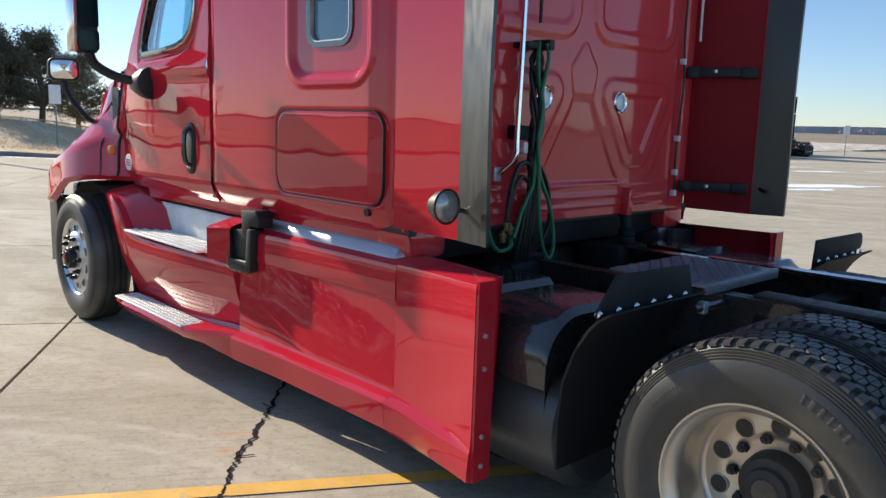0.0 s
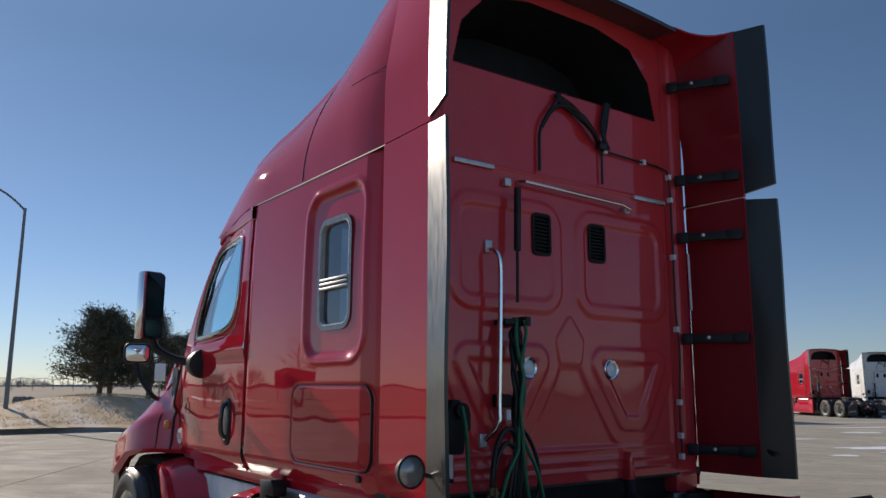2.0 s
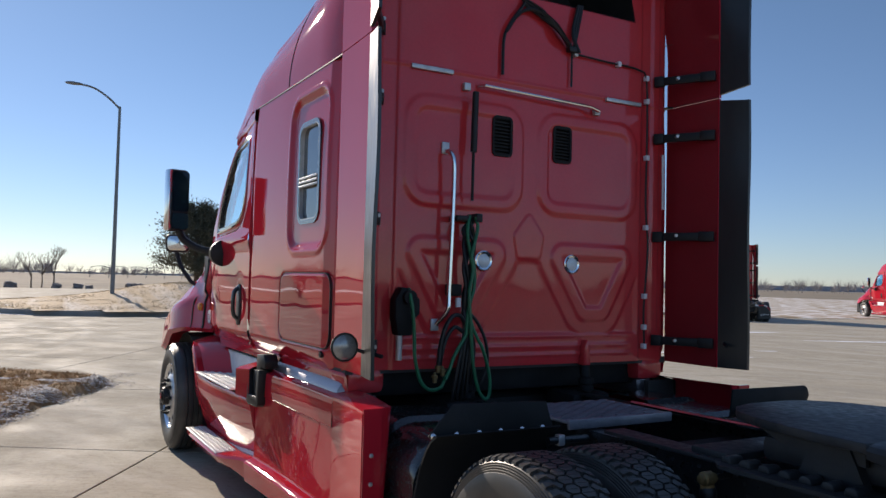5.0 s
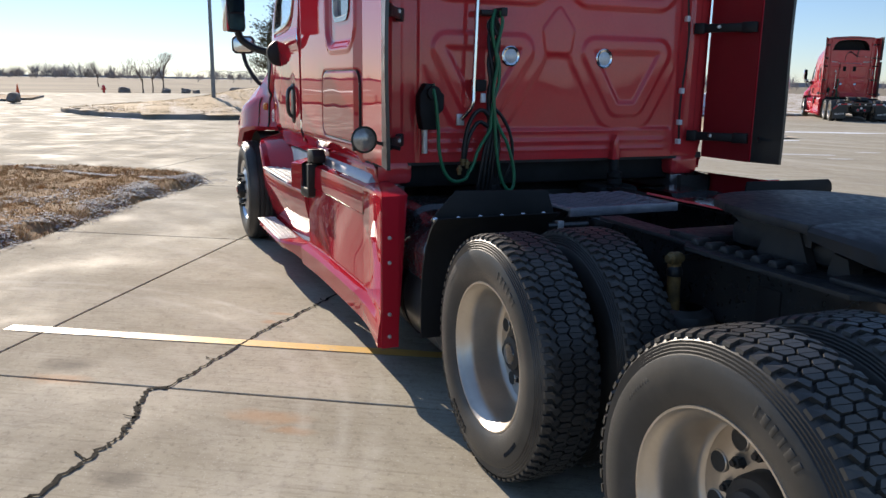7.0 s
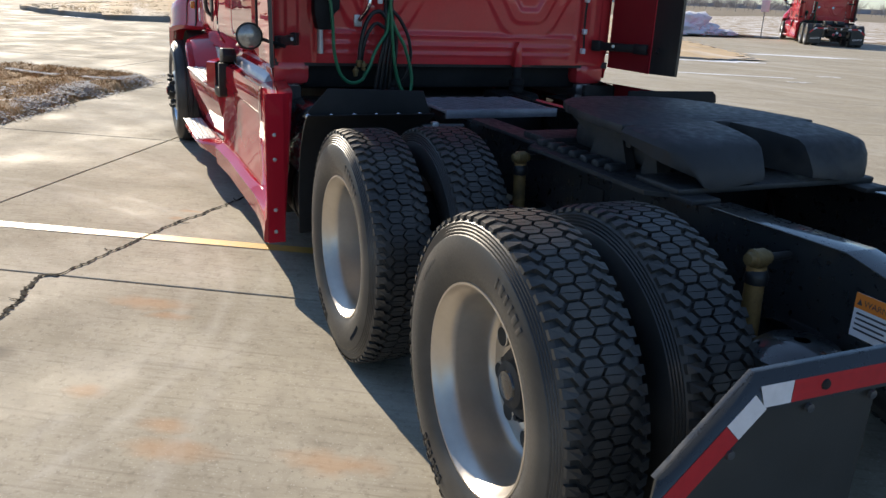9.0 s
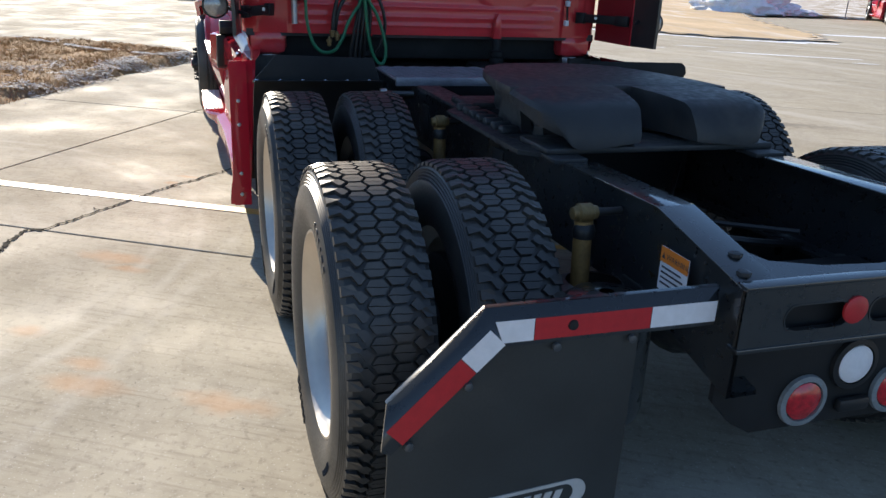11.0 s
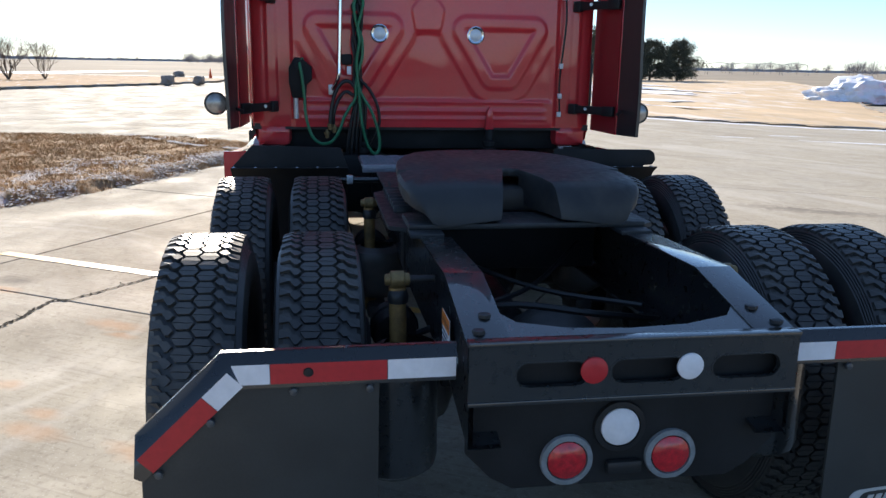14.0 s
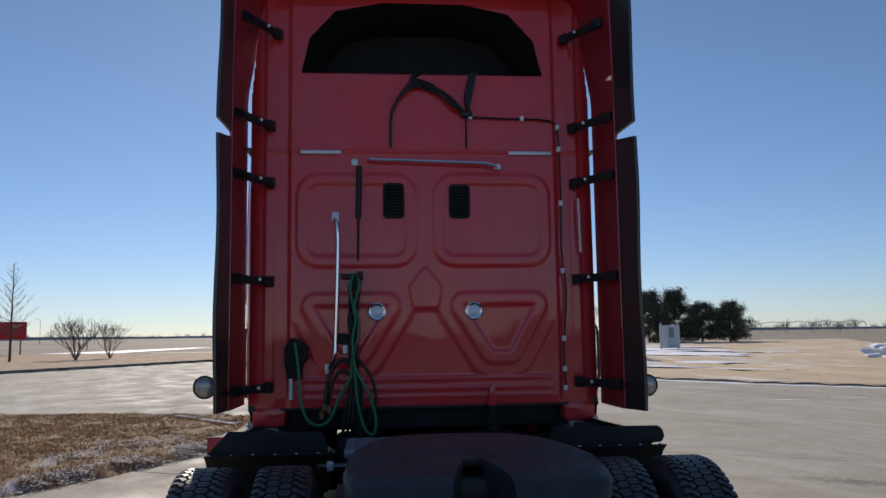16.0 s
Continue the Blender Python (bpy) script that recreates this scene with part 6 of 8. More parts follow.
for y, m, lb in ((-0.117, RED_TAPE, "round red reflector"), (0.137, WHITE_TAPE, "round white reflector")):
    bm = B()
    lathe(bm, [(0.035, 0.0), (0.035, 0.006), (0.030, 0.009), (0.010, 0.010)], (1.534, y, 0.842), "x", 28)
    part("reflector", bm, m, ep, lb)
bm = B()
prism(bm, [(-0.425, 0.76), (0.425, 0.76), (0.425, 0.60), (0.36, 0.53), (0.30, 0.495), (-0.30, 0.495), (-0.36, 0.53), (-0.425, 0.60)], "x", 1.46, 1.475)
lp = part("lamp_panel", bm, BLACK, truck, "black lamp panel below the frame")
for y, z, m, r in ((-0.016, 0.659, WHITE_TAPE, 0.052), (-0.156, 0.571, RED_LENS, 0.052), (0.131, 0.571, RED_LENS, 0.052)):
    bm = B()
    lathe(bm, [(r, 0.0), (r, 0.012), (r - 0.012, 0.018), (r * 0.5, 0.022), (0.010, 0.024)], (1.475, y, z), "x", 28)
    tl = part("tail_lamp", bm, m, lp, "round red tail lamp in a grey rubber ring" if m is RED_LENS else "round white reversing lamp")
    bm = B()
    lathe(bm, [(r + 0.002, 0.002), (r + 0.004, 0.014), (r + 0.018, 0.012), (r + 0.020, 0.002)], (1.475, y, z), "x", 28)
    part("lamp_ring", bm, RING if m is RED_LENS else PLASTIC, tl)
bm = B()
box(bm, 1.475, 1.50, -0.05, 0.05, 0.525, 0.565, 0.012)
part("plate_lamp", bm, PLASTIC, lp)
for o in list(truck.children):
    if o.name.split(".")[0] in ("frame_rail", "tail_gusset", "end_plate", "lamp_panel"):
        o.location.y = 0.018
# crossmembers and under-gear
for x in (-5.9, -4.6, -3.2, -1.9, -1.0, 0.02, 1.08):
    bm = B()
    box(bm, x - 0.06, x + 0.06, -0.42, 0.42, 0.64 if x > 1 else 0.72, 0.76 if x > 1 else 0.90, 0.01)
    part("crossmember", bm, BLACK, truck)
for p, q in (((0.2, 0.3, 0.86), (0.9, -0.3, 0.80)), ((0.9, 0.3, 0.80), (0.3, -0.28, 0.84))):
    bm = B()
    tube(bm, [p, ((p[0] + q[0]) / 2, 0.02, 0.78), q], 0.010, 6, smooth=4)
    part("air_line", bm, BLACK_HOSE, truck)
bm = B()
tube(bm, [(-5.0, 0, 0.7), (-1.0, 0, 0.62), (-0.62, 0, 0.58)], 0.06, 12)
tube(bm, [(-0.6, 0, 0.60), (0.65, 0, 0.56)], 0.05, 12)
part("prop_shaft", bm, GREASE, truck)
bm = B()
box(bm, -6.9, -4.4, -0.42, 0.42, 0.5, 1.2, 0.1)
box(bm, -4.4, -2.6, -0.55, 0.55, 0.45, 0.92, 0.1)
part("power_unit", bm, DARK, truck)
# Black box added below the cab to hide sunlit ground behind it.
bm = B()
box(bm, -2.75, -2.42, -1.05, 1.05, 0.97, 1.13, 0.03)
part("cab_crossbeam", bm, BLACK, truck, "black box added under the sleeper to keep the space dark")
for s in (-1, 1):
    bm = B()
    cyl(bm, (-2.25, s * 0.45, 0.93), (-2.28, s * 0.45, 1.14), 0.032, 12)
    lathe(bm, [(0.03, 0.0), (0.05, 0.01), (0.05, 0.035), (0.042, 0.045), (0.05, 0.055), (0.05, 0.085), (0.03, 0.095)], (-2.26, s * 0.45, 0.96), "z", 16)
    box(bm, -2.5, -2.2, s * 0.30, s * 0.62, 0.55, 0.96, 0.04)
    part("cab_suspension", bm, BLACK, truck, "black cab spring and mount")
    bm = B()
    prism(bm, [(s * 0.415, 1.13), (s * 0.475, 1.13), (s * 0.465, 1.255), (s * 0.445, 1.295), (s * 0.425, 1.255)], "x", BX - 0.01, BX + 0.05, 0.006)
    part("mount_gusset", bm, DUSTY_LIT_RED, truck, "small red mounting gusset")
for ax in (-0.64, 0.715):
    bm = B()
    tube(bm, [(ax, -1.0, 0.515), (ax, 1.0, 0.515)], 0.075, 14)
    lathe(bm, [(0.02, -0.2), (0.14, -0.17), (0.21, -0.05), (0.21, 0.05), (0.14, 0.17), (0.02, 0.2)], (ax, 0.05, 0.53), "x", 20)
    axle = part("drive_axle", bm, GREASE, truck)
    for s in (-1, 1):
        bm = B()
        lathe(bm, [(0.08, 0.50), (0.12, 0.53), (0.135, 0.58), (0.125, 0.63), (0.135, 0.68), (0.12, 0.72), (0.08, 0.74)], (ax + 0.30, s * 0.50, 0), "z", 20)
        part("air_spring", bm, RUBBER, axle, "black ribbed air spring")
        bm = B()
        box(bm, ax - 0.5, ax + 0.4, s * 0.46, s * 0.55, 0.40, 0.47, 0.02)
        part("trailing_arm", bm, GREASE, axle)
        bm = B()
        x0 = ax + 0.27
        cyl(bm, (x0, s * 0.535, 0.912), (x0 + 0.02, s * 0.53, 0.42), 0.027, 14)
        sh_ob = part("shock_absorber", bm, SHOCK, axle, "dirty tan shock absorber")
        bm = B()
        lathe(bm, [(0.008, -0.040), (0.017, -0.038), (0.019, -0.024), (0.027, -0.020), (0.027, 0.018), (0.021, 0.022), (0.019, 0.036), (0.008, 0.038)], (x0, s * 0.535, 0.935), "y", 18)
        part("eye_bush", bm, BRASS, sh_ob, "brass-coloured bush")
        bm = B()
        lathe(bm, [(0.016, -0.055), (0.031, -0.050), (0.033, -0.030), (0.027, -0.012), (0.016, -0.004)], (x0 + 0.004, s * 0.534, 0.915), "z", 16)
        part("boot", bm, BLACK_HOSE, sh_ob, "black rubber boot")
        bm = B()
        cyl(bm, (x0, s * 0.42, 0.935), (x0, s * 0.53, 0.935), 0.012, 10)
        part("bracket", bm, PLASTIC, sh_ob)
    for s in (-1, 1):
        # Drums added out of sight to keep light from passing behind the tyres.
        bm = B()
        lathe(bm, [(0.05, 0.60), (0.205, 0.605), (0.222, 0.62), (0.222, 0.86), (0.205, 0.87), (0.05, 0.875)], (ax, 0, 0.51), "y", 32, s)
        part("brake_drum", bm, BLACK, axle, "black brake drum, added to block light behind the tyres")
        bm = B()
        lathe(bm, [(0.02, -0.10), (0.07, -0.095), (0.085, -0.07), (0.085, 0.0), (0.092, 0.005), (0.085, 0.01), (0.075, 0.08), (0.02, 0.09)], (ax - 0.20, s * 0.50, 0.62), "x", 20)
        part("brake_can", bm, BLACK, axle, "black brake chamber")
    bm = B()
    tube(bm, [(ax + 0.1, -0.45, 0.7), (ax + 0.2, -0.2, 0.82), (ax + 0.25, 0.1, 0.80), (ax + 0.1, 0.4, 0.72)], 0.012, 6, smooth=5)
    part("brake_hose", bm, BLACK_HOSE, axle)
for s, x in ((-1, 1.20), (1, 1.20)):
    bm = B()
    lathe(bm, [(0.02, -0.20), (0.09, -0.19), (0.120, -0.165), (0.125, -0.14), (0.125, 0.13), (0.09, 0.16), (0.02, 0.17)], (x, s * 0.565, 0.62), "z", 28)
    part("brake_chamber", bm, FRAME, truck, "dusty black air tank under the rail")
# warning label on the rail
bm = B()
box(bm, 1.222, 1.342, -0.4325, -0.431, 0.80, 0.915)
lab = part("warning_label", bm, LABEL, truck, "orange and white warning label")
bm = B()
box(bm, 1.222, 1.342, -0.4340, -0.4330, 0.875, 0.915)
part("label_header", bm, ORANGE, lab)
bm = B()
for k in range(4):
    box(bm, 1.232, 1.327 - 0.01 * (k % 2), -0.4340, -0.4332, 0.818 + k * 0.014, 0.823 + k * 0.014)
bm.verts.ensure_lookup_table()
for tri in ([(1.229, 0.885), (1.244, 0.885), (1.2365, 0.902)],):
    bm.faces.new([bm.verts.new((x, -0.4346, z)) for x, z in tri])
part("label_lines", bm, INK, lab)
fc = bpy.data.curves.new("label_text", "FONT")
fc.body, fc.size, fc.align_x = "WARNING", 0.022, "LEFT"
tmp = bpy.data.objects.new("label_text", fc)
scene.collection.objects.link(tmp)
me = bpy.data.meshes.new_from_object(tmp)
bpy.data.objects.remove(tmp)
me.materials.clear()
me.materials.append(INK)
txt = new("label_text", me)
txt.parent = lab
txt.matrix_basis = pose(1.248, -0.4346, 0.886, 90, 0, 0)

# fifth wheel
fw = new("fifth_wheel")
fw.parent = truck
fw["label"] = "greasy black coupling plate on sliding rails"
FWC, FZ = 0.02, 1.168
bm = B()
half = [(-0.56, 0.0), (-0.555, 0.12), (-0.52, 0.23), (-0.44, 0.32), (-0.30, 0.385), (-0.12, 0.43), (0.05, 0.452), (0.182, 0.46), (0.182, 0.035), (0.16, 0.025)]
top = half[1:] + [(0.15, 0.0)] + [(x, -y) for x, y in reversed(half[1:])] + [half[0]]
prism(bm, [(x + FWC, y) for x, y in top], "z", FZ - 0.035, FZ, 0.006)
part("coupling_plate", bm, GREASE, fw)
for s in (-1, 1):
    bm = B()
    rows = []
    for x, zi, zo, yi, yo, zb in ((0.18, 0.0, -0.002, 0.035, 0.46, -0.05), (0.26, -0.002, -0.006, 0.05, 0.466, -0.062), (0.34, -0.006, -0.012, 0.07, 0.464, -0.075), (0.41, -0.012, -0.020, 0.085, 0.455, -0.09), (0.455, -0.018, -0.030, 0.095, 0.438, -0.10), (0.485, -0.035, -0.05, 0.10, 0.418, -0.11), (0.51, -0.075, -0.08, 0.105, 0.395, -0.118), (0.53, -0.118, -0.118, 0.11, 0.37, -0.125)):
        a, b, c = (x + FWC, s * yi, FZ + zi), (x + FWC, s * (yi + yo) / 2, FZ + zi * 0.95 + 0.001), (x + FWC, s * (yo - 0.05), FZ + zo * 0.8)
        rows.append([(x + FWC, s * (yi + 0.004), FZ - 0.14), a, b, c, (x + FWC, s * (yo - 0.012), FZ + zo - 0.006), (x + FWC, s * yo, FZ + zo - 0.022), (x + FWC, s * (yo - 0.004), FZ + min(zb, zo - 0.03)), (x + FWC, s * (yo - 0.03), FZ + min(zb, zo - 0.03) - 0.01), (x + FWC, s * 0.30, FZ + min(zb, zo - 0.03) - 0.012)])
    loft(bm, rows)
    bm.faces.new([bm.verts.new(p) for p in rows[-1]])
    bmesh.ops.remove_doubles(bm, verts=bm.verts, dist=0.0005)
    part("ramp", bm, GREASE, fw)
    bm = B()
    prism(bm, [(-0.30 + FWC, FZ - 0.035), (0.12 + FWC, FZ - 0.035), (0.12 + FWC, FZ - 0.10), (-0.20 + FWC, FZ - 0.08)], "y", s * 0.345, s * 0.365)
    part("plate_skirt", bm, GREASE, fw)
    bm = B()
    prism(bm, [(-0.07 + FWC, FZ - 0.05), (0.07 + FWC, FZ - 0.05), (0.13 + FWC, 0.989), (-0.13 + FWC, 0.989)], "y", s * 0.335, s * 0.375)
    prism(bm, [(0.21 + FWC, FZ - 0.10), (0.27 + FWC, FZ - 0.11), (0.29 + FWC, 0.989), (0.19 + FWC, 0.989)], "y", s * 0.30, s * 0.36)
    part("pedestal", bm, GREASE, fw)
    bm = B()
    box(bm, -1.05, 0.60, s * 0.33, s * 0.45, 0.974, 0.991, 0.003)
    prism(bm, [(-0.42, s * 0.44), (-0.34, s * 0.515), (0.44, s * 0.515), (0.50, s * 0.44)], "z", 0.975, 0.990)
    sl = part("slide_rail", bm, GREASE, fw)
    for k in range(7):
        bm = B()
        x = -0.37 + k * 0.083
        prism(bm, [(x, 0.990), (x + 0.006, 1.012), (x + 0.016, 1.017), (x + 0.036, 1.017), (x + 0.046, 1.012), (x + 0.052, 0.990)], "y", s * 0.395, s * 0.468, 0.005)
        part("rack_tooth", bm, GREASE, sl)
bm = B()
box(bm, 0.30, 0.53, -0.45, 0.45, 0.9905, 1.012, 0.006)
part("slide_bracket", bm, GREASE, fw)
bm = B()
box(bm, -0.55, -0.35, -0.43, 0.43, 0.99, 1.018, 0.006)
part("slide_bracket", bm, GREASE, fw)
bm = B()
box(bm, -0.30, 0.25, -0.33, 0.33, 1.0, 1.10, 0.03)
part("saddle", bm, GREASE, fw)

# deck plate behind the cab
deck = new("deck_plate")
deck.parent = truck
deck["label"] = "ribbed aluminium walkway plate"
bm = B()
box(bm, -1.70, -1.22, -0.52, 0.14, 0.99, 1.005, 0.004)
box(bm, -1.23, -1.208, -0.52, 0.14, 0.965, 1.012, 0.004)
part("plate", bm, DECK, deck)
bm = B()
for i in range(14):
    for j in range(9):
        x, y = -1.665 + i * 0.031, -0.48 + j * 0.092 + (0.046 if i % 2 else 0)
        if y < 0.11:
            ring(bm, [(x + 0.012 * math.cos(a), y + 0.034 * math.sin(a)) for a in (0, 1.05, 2.09, 3.14, 4.19, 5.24)], [(x + 0.006 * math.cos(a), y + 0.024 * math.sin(a)) for a in (0, 1.05, 2.09, 3.14, 4.19, 5.24)], "z", 1.004, 1.013)
part("grip_ribs", bm, DECK, deck)["kind"] = "stuff"
# Chrome tube stands in for the sky's gleam along the far rail top.
bm = B()
tube(bm, [(-1.62, 0.25, 0.99), (-1.1, 0.29, 0.985), (-0.75, 0.34, 0.98)], 0.014, 8)
part("edge_tube", bm, CHROME, deck)

# chrome bars on a plate, added for the stripes of light between the rails
bm = B()
box(bm, -0.80, -0.46, 0.262, 0.275, 0.84, 0.93, 0.003)
rack = part("lock_rack", bm, GREASE, fw, "dark plate added behind the bright bars")
for k in range(8):
    bm = B()
    prism(bm, [(0.262, 0.870), (0.262, 0.918), (0.250, 0.914), (0.228, 0.872)], "x", -0.752 + 0.031 * k, -0.736 + 0.031 * k)
    part("rack_bar", bm, CHROME, rack, "chrome bar standing for a stripe of light")

# quarter fenders ahead of the drive wheels
for s in (-1, 1):
    fen = new("quarter_fender")
    fen.parent = truck
    fen["label"] = "black rubber quarter fender with bolts"
    bm = B()
    path = [(-1.18, 1.0), (-1.235, 0.965), (-1.275, 0.92), (-1.33, 0.83), (-1.375, 0.70), (-1.39, 0.55), (-1.385, 0.36)]
    inn = [(x + 0.010, z - 0.004) for x, z in path]
    loft(bm, [[(x, s * y, z) for x, z in path] + [(x, s * y, z) for x, z in reversed(inn)] for y in (0.60, 0.80, 1.0, 1.15, 1.25)], True)
    for y in (0.60, 1.25):
        bm.faces.new([bm.verts.new((x, s * y, z)) for x, z in path] + [bm.verts.new((x, s * y, z)) for x, z in reversed(inn)])
    bmesh.ops.remove_doubles(bm, verts=bm.verts, dist=0.0005)
    part("fender_sheet", bm, BLACK, fen)
    bm = B()
    if s < 0:
        prism(bm, [(-0.60, 0.95), (-1.225, 0.95), (-1.258, 0.985), (-1.135, 1.118), (-0.64, 1.105), (-0.60, 0.99)], "x", -1.245, -1.233, 0.004)
    else:
        prism(bm, [(0.60, 0.955), (1.19, 0.955), (1.188, 1.0), (1.245, 1.005), (1.263, 1.035), (1.252, 1.075), (1.225, 1.095), (0.62, 1.10)], "x", -1.245, -1.233, 0.004)
    part("fender_plate", bm, BLACK, fen)
    for k in range(6):
        bm = B()
        lathe(bm, [(0.015, 0), (0.014, 0.004), (0.009, 0.009), (0.003, 0.010)], (-1.233, s * (0.66 + k * 0.115), 0.985), "x", 8)
        part("bolt", bm, CHROME, fen)
    bm = B()
    cyl(bm, (-1.19, s * 0.43, 0.925), (-1.19, s * 0.66, 0.93), 0.018, 10)
    arm_ob = part("fender_arm", bm, FRAME, fen)
    bm = B()
    box(bm, -1.205, -1.17, s * 0.575, s * 0.61, 0.905, 0.955, 0.004)
    part("clamp", bm, STEEL, arm_ob)

# mud flaps on the tail
for s in (-1, 1):
    mf = new("mud_flap")
    mf.parent = truck
    mf["label"] = "black rubber mud flap on a bracket with red and white tape"
    bm = B()
    fl = [(s * 1.205, 0.60), (s * 0.985, 0.815), (s * 0.627, 0.815), (s * 0.635, 0.16), (s * 1.215, 0.16)]
    prism(bm, fl, "x", 1.452, 1.461)
    part("flap", bm, FLAP, mf)
    bm = B()
    arm = [(s * 1.222, 0.585), (s * 1.212, 0.70), (s * 1.005, 0.900), (s * 0.435, 0.902), (s * 0.435, 0.805), (s * 0.975, 0.805), (s * 1.20, 0.575)]
    prism(bm, arm, "x", 1.463, 1.469)
    topl = [(s * 1.212, 0.70), (s * 1.005, 0.900), (s * 0.435, 0.902), (s * 0.435, 0.896), (s * 1.002, 0.894), (s * 1.207, 0.694)]
    prism(bm, topl, "x", 1.452, 1.4685)
    bmesh.ops.remove_doubles(bm, verts=bm.verts, dist=0.0008)
    part("flap_bracket", bm, FRAME, mf, "black steel flap bracket")
    def quad(a, b, z0, z1, m):
        bm2 = B()
        prism(bm2, [(s * a, z0), (s * b, z0), (s * b, z1), (s * a, z1)], "x", 1.4695, 1.4705)
        part("tape", bm2, m, mf, "red reflective tape" if m is RED_TAPE else "white reflective tape")
    bm = B()
    prism(bm, [(s * 0.982, 0.866), (s * 0.892, 0.866), (s * 0.892, 0.815), (s * 0.962, 0.815)], "x", 1.4695, 1.4705)
    part("tape", bm, WHITE_TAPE, mf, "white reflective tape")
    quad(0.890, 0.608, 0.815, 0.866, RED_TAPE)
    quad(0.606, 0.436, 0.815, 0.866, WHITE_TAPE)
    for a0, a1, m in ((0.03, 0.30, WHITE_TAPE), (0.305, 1.0, RED_TAPE)):
        p, q = Vector((0.985, 0.855)), Vector((1.212, 0.635))
        d = (q - p)
        n = Vector((d.y, -d.x)).normalized() * 0.052 * (1 if True else 0)
        bm = B()
        A_, B_ = p + d * a0, p + d * a1
        prism(bm, [(s * A_.x, A_.y), (s * B_.x, B_.y), (s * (B_.x + n.x), B_.y + n.y), (s * (A_.x + n.x), A_.y + n.y)], "x", 1.4695, 1.4705)
        part("tape", bm, m, mf, "red reflective tape" if m is RED_TAPE else "white reflective tape")
    for y, z in ((0.836, 0.794), (0.651, 0.794), (1.035, 0.722), (1.163, 0.593)):
        bm = B()
        lathe(bm, [(0.011, 0), (0.010, 0.008), (0.004, 0.010)], (1.469, s * y, z), "x", 8)
        part("bolt", bm, TANK, mf)
    bm = B()
    lathe(bm, [(0.013, 0), (0.011, 0.005), (0.003, 0.006)], (1.470, s * 0.80, 0.842), "x", 10)
    part("rivet", bm, PLASTIC, mf)
    bm = B()
    o = rrect(-0.205, 0.205, -0.036, 0.036, 0.0355, 6)
    i2 = rrect(-0.172, 0.172, -0.027, 0.027, 0.0265, 6)
    ring(bm, [(s * 0.922 + x, 0.384 + z) for x, z in o], [(s * 0.922 + x, 0.384 + z) for x, z in i2], "x", 1.461, 1.4635)
    for k in range(11):
        y0 = s * 0.922 - 0.150 + 0.0268 * k
        prism(bm, [(y0, 0.370), (y0 + 0.018, 0.370), (y0 + 0.027, 0.398), (y0 + 0.009, 0.398)], "x", 1.461, 1.463)
    for v in bm.verts:
        v.co.z += 0.075 * (v.co.y - s * 0.922)
    part("emblem", bm, SILVER, mf, "silver oval emblem with a row of plain bars")
    bm = B()
    tube(bm, [(1.45, s * 0.43, 0.85), (1.45, s * 0.62, 0.85)], 0.02, 8)
    part("bracket_arm", bm, FRAME, mf)


# wheels
def tyre_mesh(R, W, tread):
    prof = [(R * 0.595, 0.055), (R * 0.60, 0.02), (R * 0.64, 0.004), (R * 0.72, -0.008), (R * 0.80, -0.010), (R * 0.86, -0.004), (R * 0.875, -0.001), (R * 0.879, 0.003), (R * 0.893, 0.002), (R * 0.897, 0.006), (R * 0.911, 0.005), (R * 0.915, 0.009), (R * 0.929, 0.008), (R * 0.933, 0.012), (R * 0.947, 0.011), (R * 0.955, 0.015), (R * 0.972, 0.024)]
    rim = [(R * 0.972, W - 0.024)] + [(r, W - h) for r, h in reversed(prof[:-1])]
    bm = B()
    if not tread:
        mid = [(R * 0.985, 0.034)]
        for k in range(4):
            y = 0.045 + k * (W - 0.09) / 4
            mid += [(R, y), (R, y + (W - 0.09) / 4 - 0.014), (R * 0.975, y + (W - 0.09) / 4 - 0.011), (R * 0.975, y + (W - 0.09) / 4 - 0.003)]
        mid += [(R, W - 0.036)]
        lathe(bm, prof + mid + rim, (0, 0, 0), "y", 72)
    else:
        lathe(bm, prof + rim, (0, 0, 0), "y", 72)
    return bm


def tread_mesh(R, W):
    """Two interlocking columns of six-sided blocks between kinked shoulder bars."""
    V, F = [], []
    rows = 68
    pitch = 2 * math.pi / rows
    r0, r1 = R * 0.962, R
    k = (W - 0.02) / 0.236
    upper = [(-0.0302, 0.040), (-0.0168, 0.425), (0.0168, 0.425), (0.0308, -0.012), (0.0100, -0.012), (-0.0080, 0.040)]
    lower = [(-u, -w) for u, w in upper]
    bar = [(0.0505, -0.01), (0.0635, 0.29), (0.0720, 0.29), (0.0870, -0.21), (0.1165, -0.20), (0.1165, -0.79), (0.0885, -0.79), (0.0760, -0.37), (0.0655, -0.38)]
    shapes = [(h, o, ph, 1) for o, ph in ((0.0265, 0.0), (-0.0265, 0.5)) for h in (upper, lower)] + [(bar, 0.0, 0.5, 1), (bar, 0.0, 0.0, -1)]
    for i in range(rows):
        for out, off, ph, sg in shapes:
            b = len(V)
            n = len(out)
            cu = sum(u for u, w in out) / n
            cw = sum(w for u, w in out) / n
            for r, f in ((r0, 1.0), (r1, 0.95)):
                for u, w in out:
                    y = sg * (cu + (u - cu) * f)
                    a = (i + ph + sg * (cw + (w - cw) * f)) * pitch
                    rr = r - (0.009 if abs(y + off) > 0.11 and r == r1 else 0)
                    V.append((rr * math.cos(a), W / 2 + (y + off) * k, rr * math.sin(a)))
            F.append(tuple(range(b + n, b + 2 * n)))
            for q in range(n):
                F.append((b + q, b + (q + 1) % n, b + n + (q + 1) % n, b + n + q))
    return V, F


